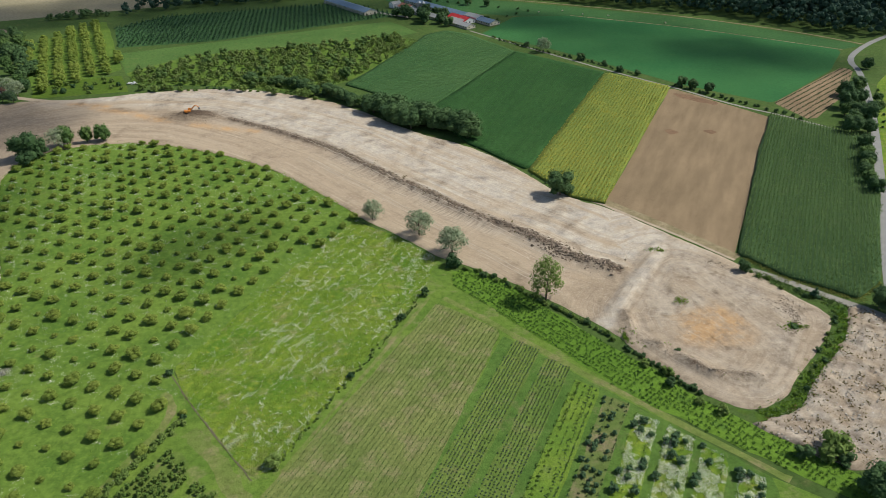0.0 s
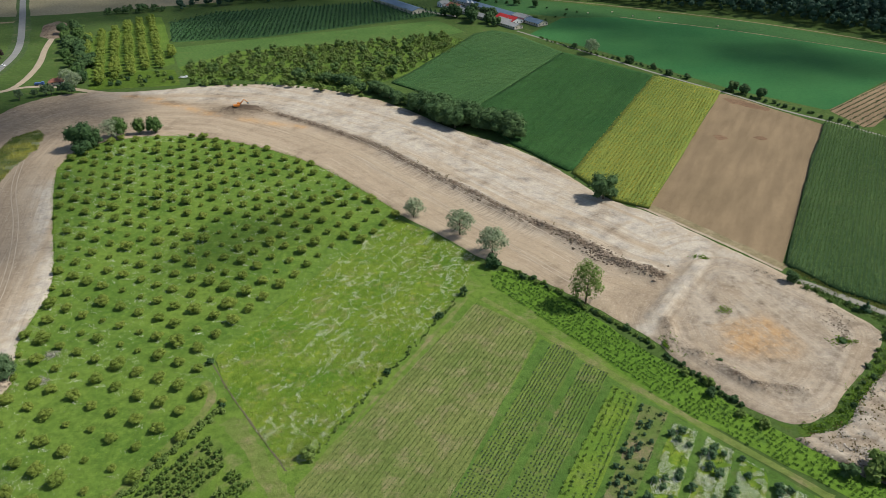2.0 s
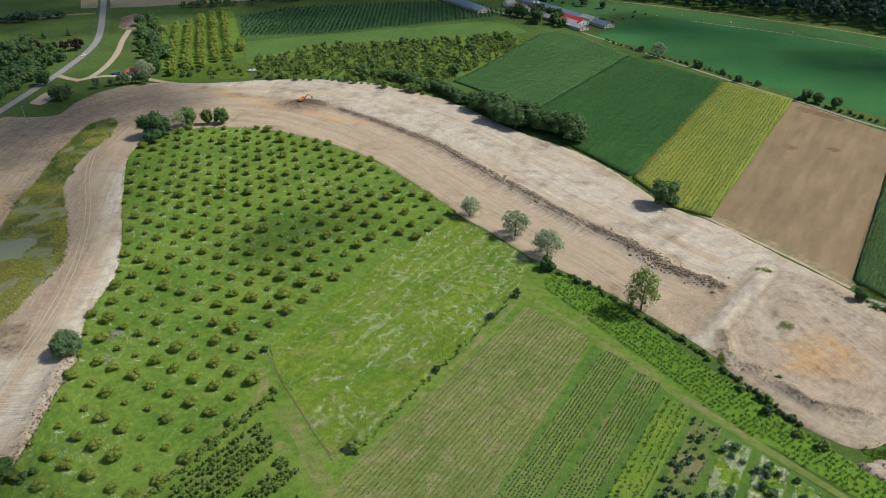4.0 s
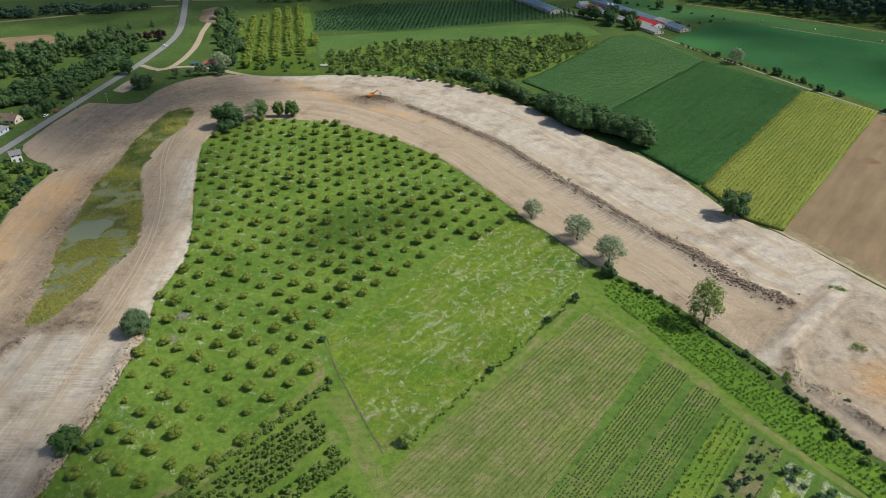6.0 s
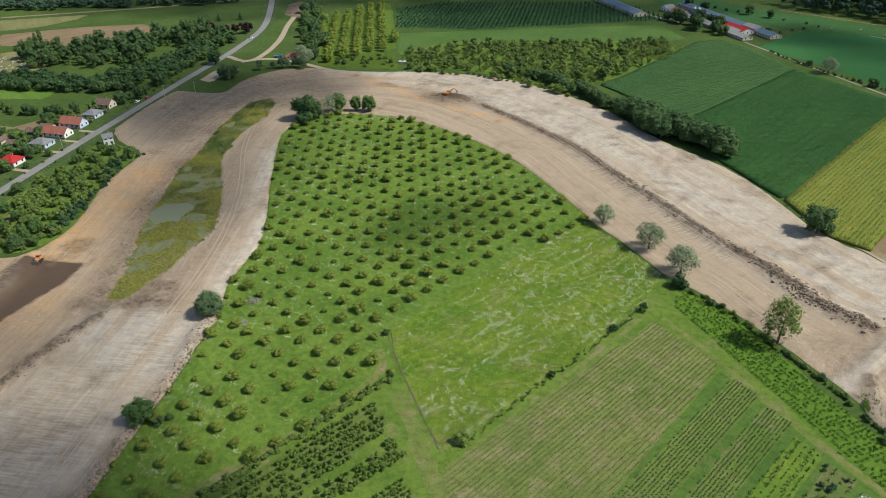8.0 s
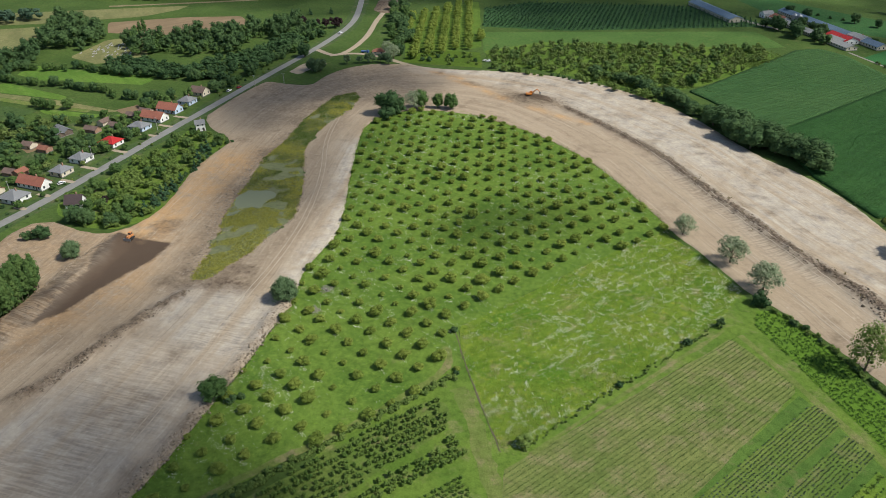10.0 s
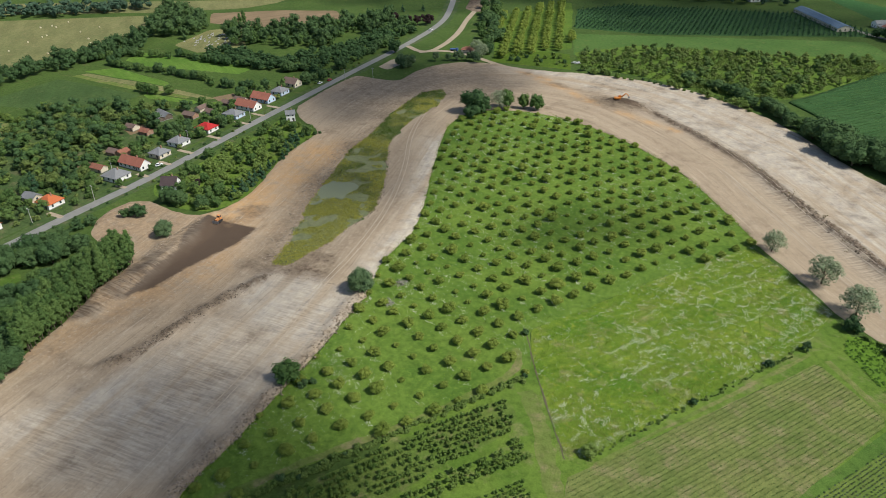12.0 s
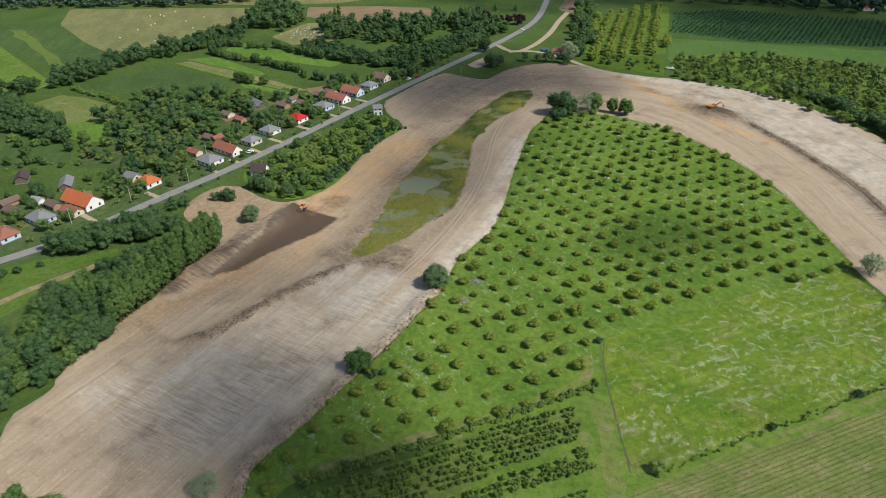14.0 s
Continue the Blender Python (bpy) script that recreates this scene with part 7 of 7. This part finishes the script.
def rut(line, off):
    """One shallow wheel mark along a line, shifted sideways by off metres."""
    pts = smooth(line, 3)
    p = np.array([a for k in range(len(pts) - 1) for a in np.linspace(pts[k], pts[k + 1], max(2, int(math.dist(pts[k], pts[k + 1]) / 0.9)))[:-1]])
    d = np.gradient(p, axis=0)
    n = np.stack([-d[:, 1], d[:, 0]], 1) / (np.linalg.norm(d, axis=1, keepdims=True) + 1e-9)
    verts, faces = [], []
    for k, s in enumerate((-0.2, 0.2)):
        q = p + n * (off + s + 0.1 * (vnoise(p[:, 0], p[:, 1], 2, k) - 0.5)[:, None])
        verts.append(np.column_stack([q, dirt_height(q[:, 0], q[:, 1]) + 0.13]))
    m = len(p)
    faces = [(k, k + 1, m + k + 1, m + k) for k in range(m - 1)]
    ob = mesh_object("wheel_rut", np.concatenate(verts).tolist(), faces, RUT)
    return tagged(ob, "shallow wheel mark pressed into graded earth", "wheel track", kind="structure")


for line in ([(-261, 357), (-245, 320), (-222, 286), (-205, 254), (-193, 226), (-183, 194), (-178.7, 172.1), (-173.3, 153.5), (-167.0, 135.7), (-162.3, 115.3), (-157.5, 94.4)],
             [(-105, 420), (-58, 378), (-17, 330), (21, 290), (48, 260)], [(-76, 371), (-28, 320), (5, 280), (30.5, 251.2), (46.6, 232.3)]):
    for off in (-1.1, 1.1):
        rut(line, off)

# ---- machines and vehicles ----
MACHINE = plain("orange_machine_paint", (0.55, 0.2, 0.04), 0.5, vary=0.2)
YELLOW = plain("faded_orange_paint", (0.55, 0.24, 0.09), 0.5, vary=0.2)
RUBBER = plain("black_rubber", (0.03, 0.03, 0.03), 0.9)


def bevelled(dims, amount=0.12):
    bm = boxed(*dims)
    bmesh.ops.bevel(bm, geom=bm.edges[:], offset=amount, segments=2, affect="EDGES")
    return bm


def beam(a, b, w):
    bm = bmesh.new()
    tube(bm, [a, b], [w, w * 0.8], 4)
    return bm


def crawler_track(side, length, height, width):
    bm = bmesh.new()
    ring = [(length / 2 * math.cos(t) * (1 if abs(math.cos(t)) > 0.3 else 1.0), height / 2 + height / 2 * math.sin(t)) for t in (2 * math.pi * k / 16 for k in range(16))]
    a = [bm.verts.new((x, side - width / 2, z)) for x, z in ring]
    b = [bm.verts.new((x, side + width / 2, z)) for x, z in ring]
    for k in range(16):
        bm.faces.new((a[k], a[(k + 1) % 16], b[(k + 1) % 16], b[k]))
    bm.faces.new(a[::-1])
    bm.faces.new(b)
    return bm


def excavator(x, y, z, turn):
    ob = new("excavator")
    ob.matrix_basis = pose(x, y, z, 0, 0, turn)
    for s in (-1.15, 1.15):
        part("crawler_track", crawler_track(s, 4.0, 0.95, 0.6), RUBBER, ob)
    part("undercarriage", bevelled((-1.2, 1.2, -0.9, 0.9, 0.35, 1.0)), STEEL, ob)
    body = part("house", bevelled((-2.5, 1.2, -1.35, 1.35, 1.05, 2.1)), MACHINE, ob)
    part("counterweight", bevelled((-3.0, -2.3, -1.3, 1.3, 1.1, 2.2), 0.2), MACHINE, body)
    cab = part("cab", bevelled((-0.3, 1.5, 0.3, 1.3, 2.0, 3.2)), MACHINE, ob)
    part("pane", boxed(0.0, 1.3, 1.29, 1.32, 2.3, 3.0), GLASS, cab)
    part("pane", boxed(1.49, 1.52, 0.4, 1.2, 2.2, 3.0), GLASS, cab)
    part("boom", beam((1.0, -0.2, 1.9), (4.3, -0.2, 4.9), 0.38), MACHINE, ob)
    part("arm", beam((4.2, -0.2, 5.0), (6.6, -0.2, 3.0), 0.28), MACHINE, ob)
    part("hydraulic_ram", beam((1.6, -0.2, 1.6), (3.2, -0.2, 3.6), 0.09), STEEL, ob)
    bm = bmesh.new()
    pts = [(6.4, 3.1), (7.1, 2.6), (6.9, 1.8), (6.2, 1.7), (5.9, 2.3)]
    a = [bm.verts.new((px, -0.75, pz)) for px, pz in pts]
    b = [bm.verts.new((px, 0.35, pz)) for px, pz in pts]
    for k in range(4):
        bm.faces.new((a[k], a[k + 1], b[k + 1], b[k]))
    bm.faces.new(a)
    bm.faces.new(b[::-1])
    part("bucket", bm, STEEL, ob)
    return tagged(ob, "orange crawler excavator with raised boom on a dark earth heap", "excavator")


def bulldozer(x, y, z, turn):
    ob = new("bulldozer")
    ob.matrix_basis = pose(x, y, z, 0, 0, turn)
    for s in (-1.1, 1.1):
        part("crawler_track", crawler_track(s, 3.6, 1.0, 0.6), RUBBER, ob)
    part("bonnet", bevelled((-0.2, 2.1, -0.6, 0.6, 0.8, 1.9)), YELLOW, ob)
    part("body", bevelled((-2.0, 0.0, -0.95, 0.95, 0.7, 1.7)), YELLOW, ob)
    cab = part("cab", bevelled((-1.5, -0.1, -0.8, 0.8, 1.65, 3.0)), YELLOW, ob)
    part("pane", boxed(-0.11, -0.08, -0.65, 0.65, 2.0, 2.8), GLASS, cab)
    part("pane", boxed(-1.3, -0.3, 0.79, 0.82, 2.0, 2.8), GLASS, cab)
    part("pane", boxed(-1.3, -0.3, -0.82, -0.79, 2.0, 2.8), GLASS, cab)
    part("exhaust", beam((1.2, 0.3, 1.9), (1.2, 0.3, 2.6), 0.08), STEEL, ob)
    bm = boxed(2.5, 2.7, -1.7, 1.7, 0.1, 1.4)
    part("blade", bm, STEEL, ob)
    for s in (-1.0, 1.0):
        part("push_arm", beam((0.5, s, 0.7), (2.5, s, 0.6), 0.12), YELLOW, ob)
    return tagged(ob, "faded orange crawler bulldozer on fresh dark soil", "bulldozer")


excavator(MOUND[0] - 3, MOUND[1] + 1, 2.2, 25)
bulldozer(*(-255, 183), 1.3, -70)


def car(x, y, turn, paint, label, z=0.095):
    ob = new("car")
    ob.matrix_basis = pose(x, y, z, 0, 0, turn)
    body = part("body", bevelled((-2.1, 2.1, -0.88, 0.88, 0.3, 0.95), 0.16), paint, ob)
    bm = bmesh.new()
    lo = [(-1.75, -0.8), (0.95, -0.8), (0.95, 0.8), (-1.75, 0.8)]
    hi = [(-1.35, -0.65), (0.3, -0.65), (0.3, 0.65), (-1.35, 0.65)]
    a = [bm.verts.new((px, py, 0.93)) for px, py in lo]
    b = [bm.verts.new((px, py, 1.45)) for px, py in hi]
    for k in range(4):
        bm.faces.new((a[k], a[(k + 1) % 4], b[(k + 1) % 4], b[k]))
    part("windows", bm, GLASS, ob)
    part("roof", bevelled((-1.38, 0.33, -0.68, 0.68, 1.43, 1.5), 0.03), paint, ob)
    for wx in (-1.3, 1.3):
        for wy in (-0.8, 0.8):
            bm = bmesh.new()
            bmesh.ops.create_cone(bm, cap_ends=True, segments=14, radius1=0.32, radius2=0.32, depth=0.22, matrix=Matrix.Translation((wx, wy, 0.32)) @ Euler((radians(90), 0, 0)).to_matrix().to_4x4())
            wheel = part("wheel", bm, RUBBER, ob)
            bm = bmesh.new()
            bmesh.ops.create_cone(bm, cap_ends=True, segments=12, radius1=0.18, radius2=0.18, depth=0.25, matrix=Matrix.Translation((wx, wy * 1.01, 0.32)) @ Euler((radians(90), 0, 0)).to_matrix().to_4x4())
            part("rim", bm, STEEL, wheel)
    for wy in (-0.6, 0.6):
        part("headlight", boxed(2.06, 2.12, wy - 0.18, wy + 0.18, 0.6, 0.75), FRAME, ob)
    return tagged(ob, label, "car")


CAR_WHITE, CAR_RED = plain("white_car_paint", (0.75, 0.75, 0.74), 0.3, vary=0.05), plain("red_car_paint", (0.35, 0.02, 0.02), 0.3, vary=0.1)
CAR_BLUE = plain("blue_truck_paint", (0.06, 0.12, 0.28), 0.4, vary=0.1)
car(*(-361, 367), 97, CAR_WHITE, "white car driving on the village road")
car(*(-360, 376), 97, CAR_RED, "dark red car driving on the village road")
car(*(-336, 210), 80, CAR_WHITE, "white car parked beside the village road")
car(*(-383, 538), 65, CAR_WHITE, "small white car far along the road")
truck = new("truck")
truck.matrix_basis = pose(*(-327, 492), 0.1, 0, 0, 15)
part("cab", bevelled((1.6, 3.4, -1.1, 1.1, 0.5, 2.5)), CAR_BLUE, truck)
part("load_bed", bevelled((-3.2, 1.4, -1.15, 1.15, 0.9, 1.9), 0.06), CAR_BLUE, truck)
for wx in (-2.2, -1.2, 2.4):
    for wy in (-1.0, 1.0):
        bm = bmesh.new()
        bmesh.ops.create_cone(bm, cap_ends=True, segments=14, radius1=0.48, radius2=0.48, depth=0.3, matrix=Matrix.Translation((wx, wy, 0.48)) @ Euler((radians(90), 0, 0)).to_matrix().to_4x4())
        part("wheel", bm, RUBBER, truck)
tagged(truck, "blue tipper truck beside the site hut", "truck")

# ---- utility poles along the road ----
first = None
for x, y in [(-327, 165), (-329, 134), (-329, 104), (-351, 383), (-335, 396), (-349, 289), (-347, 189), (-348, 240)]:
    if first is None:
        first = new("utility_pole")
        first.matrix_basis = pose(x, y, 0)
        bm = bmesh.new()
        tube(bm, [(0, 0, -0.1), (0, 0, 8.5)], [0.17, 0.11], 8)
        part("post", bm, plain("pale_concrete", (0.42, 0.41, 0.38), 0.9), first)
        part("crossarm", boxed(-0.9, 0.9, -0.06, 0.06, 7.9, 8.05), STEEL, first)
        for k in (-0.8, 0.0, 0.8):
            bm = bmesh.new()
            bmesh.ops.create_cone(bm, cap_ends=True, segments=8, radius1=0.07, radius2=0.05, depth=0.22, matrix=Matrix.Translation((k, 0, 8.16)))
            part("insulator", bm, WHITE, first)
        tagged(first, "tall pale concrete utility pole beside the road", "utility pole", "roadside poles")
    else:
        copy_thing(first, pose(x, y, 0, 0, 0, 8))

# ---- broken cloud above the valley: unseen, placed to shade parts of the ground ----
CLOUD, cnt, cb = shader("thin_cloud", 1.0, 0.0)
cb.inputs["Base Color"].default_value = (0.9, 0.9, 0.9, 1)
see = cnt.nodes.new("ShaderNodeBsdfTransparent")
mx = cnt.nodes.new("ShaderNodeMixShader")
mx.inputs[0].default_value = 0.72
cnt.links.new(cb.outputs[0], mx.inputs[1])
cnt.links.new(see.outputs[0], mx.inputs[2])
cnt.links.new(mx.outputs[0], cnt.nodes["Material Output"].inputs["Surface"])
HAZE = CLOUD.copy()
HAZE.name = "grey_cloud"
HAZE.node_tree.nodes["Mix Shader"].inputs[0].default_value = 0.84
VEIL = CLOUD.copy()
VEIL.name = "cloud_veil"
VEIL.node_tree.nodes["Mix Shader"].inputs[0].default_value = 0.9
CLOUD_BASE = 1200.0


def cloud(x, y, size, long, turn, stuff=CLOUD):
    """An unseen flat-based cloud, placed so that its shade falls round (x, y)."""
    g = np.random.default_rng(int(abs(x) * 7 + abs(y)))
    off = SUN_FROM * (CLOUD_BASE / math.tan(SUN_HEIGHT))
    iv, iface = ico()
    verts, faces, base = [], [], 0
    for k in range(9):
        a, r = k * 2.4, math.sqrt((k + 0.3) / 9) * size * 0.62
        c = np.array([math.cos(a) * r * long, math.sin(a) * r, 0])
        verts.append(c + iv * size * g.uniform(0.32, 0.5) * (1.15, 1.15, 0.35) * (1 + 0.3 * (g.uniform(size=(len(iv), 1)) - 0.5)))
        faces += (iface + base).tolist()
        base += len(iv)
    ob = mesh_object("shade_cloud", np.concatenate(verts).tolist(), faces, stuff, shade=True)
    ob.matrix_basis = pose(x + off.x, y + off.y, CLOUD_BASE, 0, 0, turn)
    return tagged(ob, "unseen thin cloud placed to shade the ground below", "cloud", "broken cloud cover", kind="structure")


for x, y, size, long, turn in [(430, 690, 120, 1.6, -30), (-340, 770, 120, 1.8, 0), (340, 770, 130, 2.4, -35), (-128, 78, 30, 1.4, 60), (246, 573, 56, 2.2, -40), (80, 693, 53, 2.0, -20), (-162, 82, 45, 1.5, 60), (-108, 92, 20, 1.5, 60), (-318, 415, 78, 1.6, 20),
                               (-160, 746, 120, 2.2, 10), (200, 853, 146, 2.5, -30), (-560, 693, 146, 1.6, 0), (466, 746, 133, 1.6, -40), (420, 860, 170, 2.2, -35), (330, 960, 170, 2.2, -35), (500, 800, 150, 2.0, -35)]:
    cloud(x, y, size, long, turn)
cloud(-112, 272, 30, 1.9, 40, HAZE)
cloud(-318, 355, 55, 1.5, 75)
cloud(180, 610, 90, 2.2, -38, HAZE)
# thinner unseen clouds, added to dim the western earth
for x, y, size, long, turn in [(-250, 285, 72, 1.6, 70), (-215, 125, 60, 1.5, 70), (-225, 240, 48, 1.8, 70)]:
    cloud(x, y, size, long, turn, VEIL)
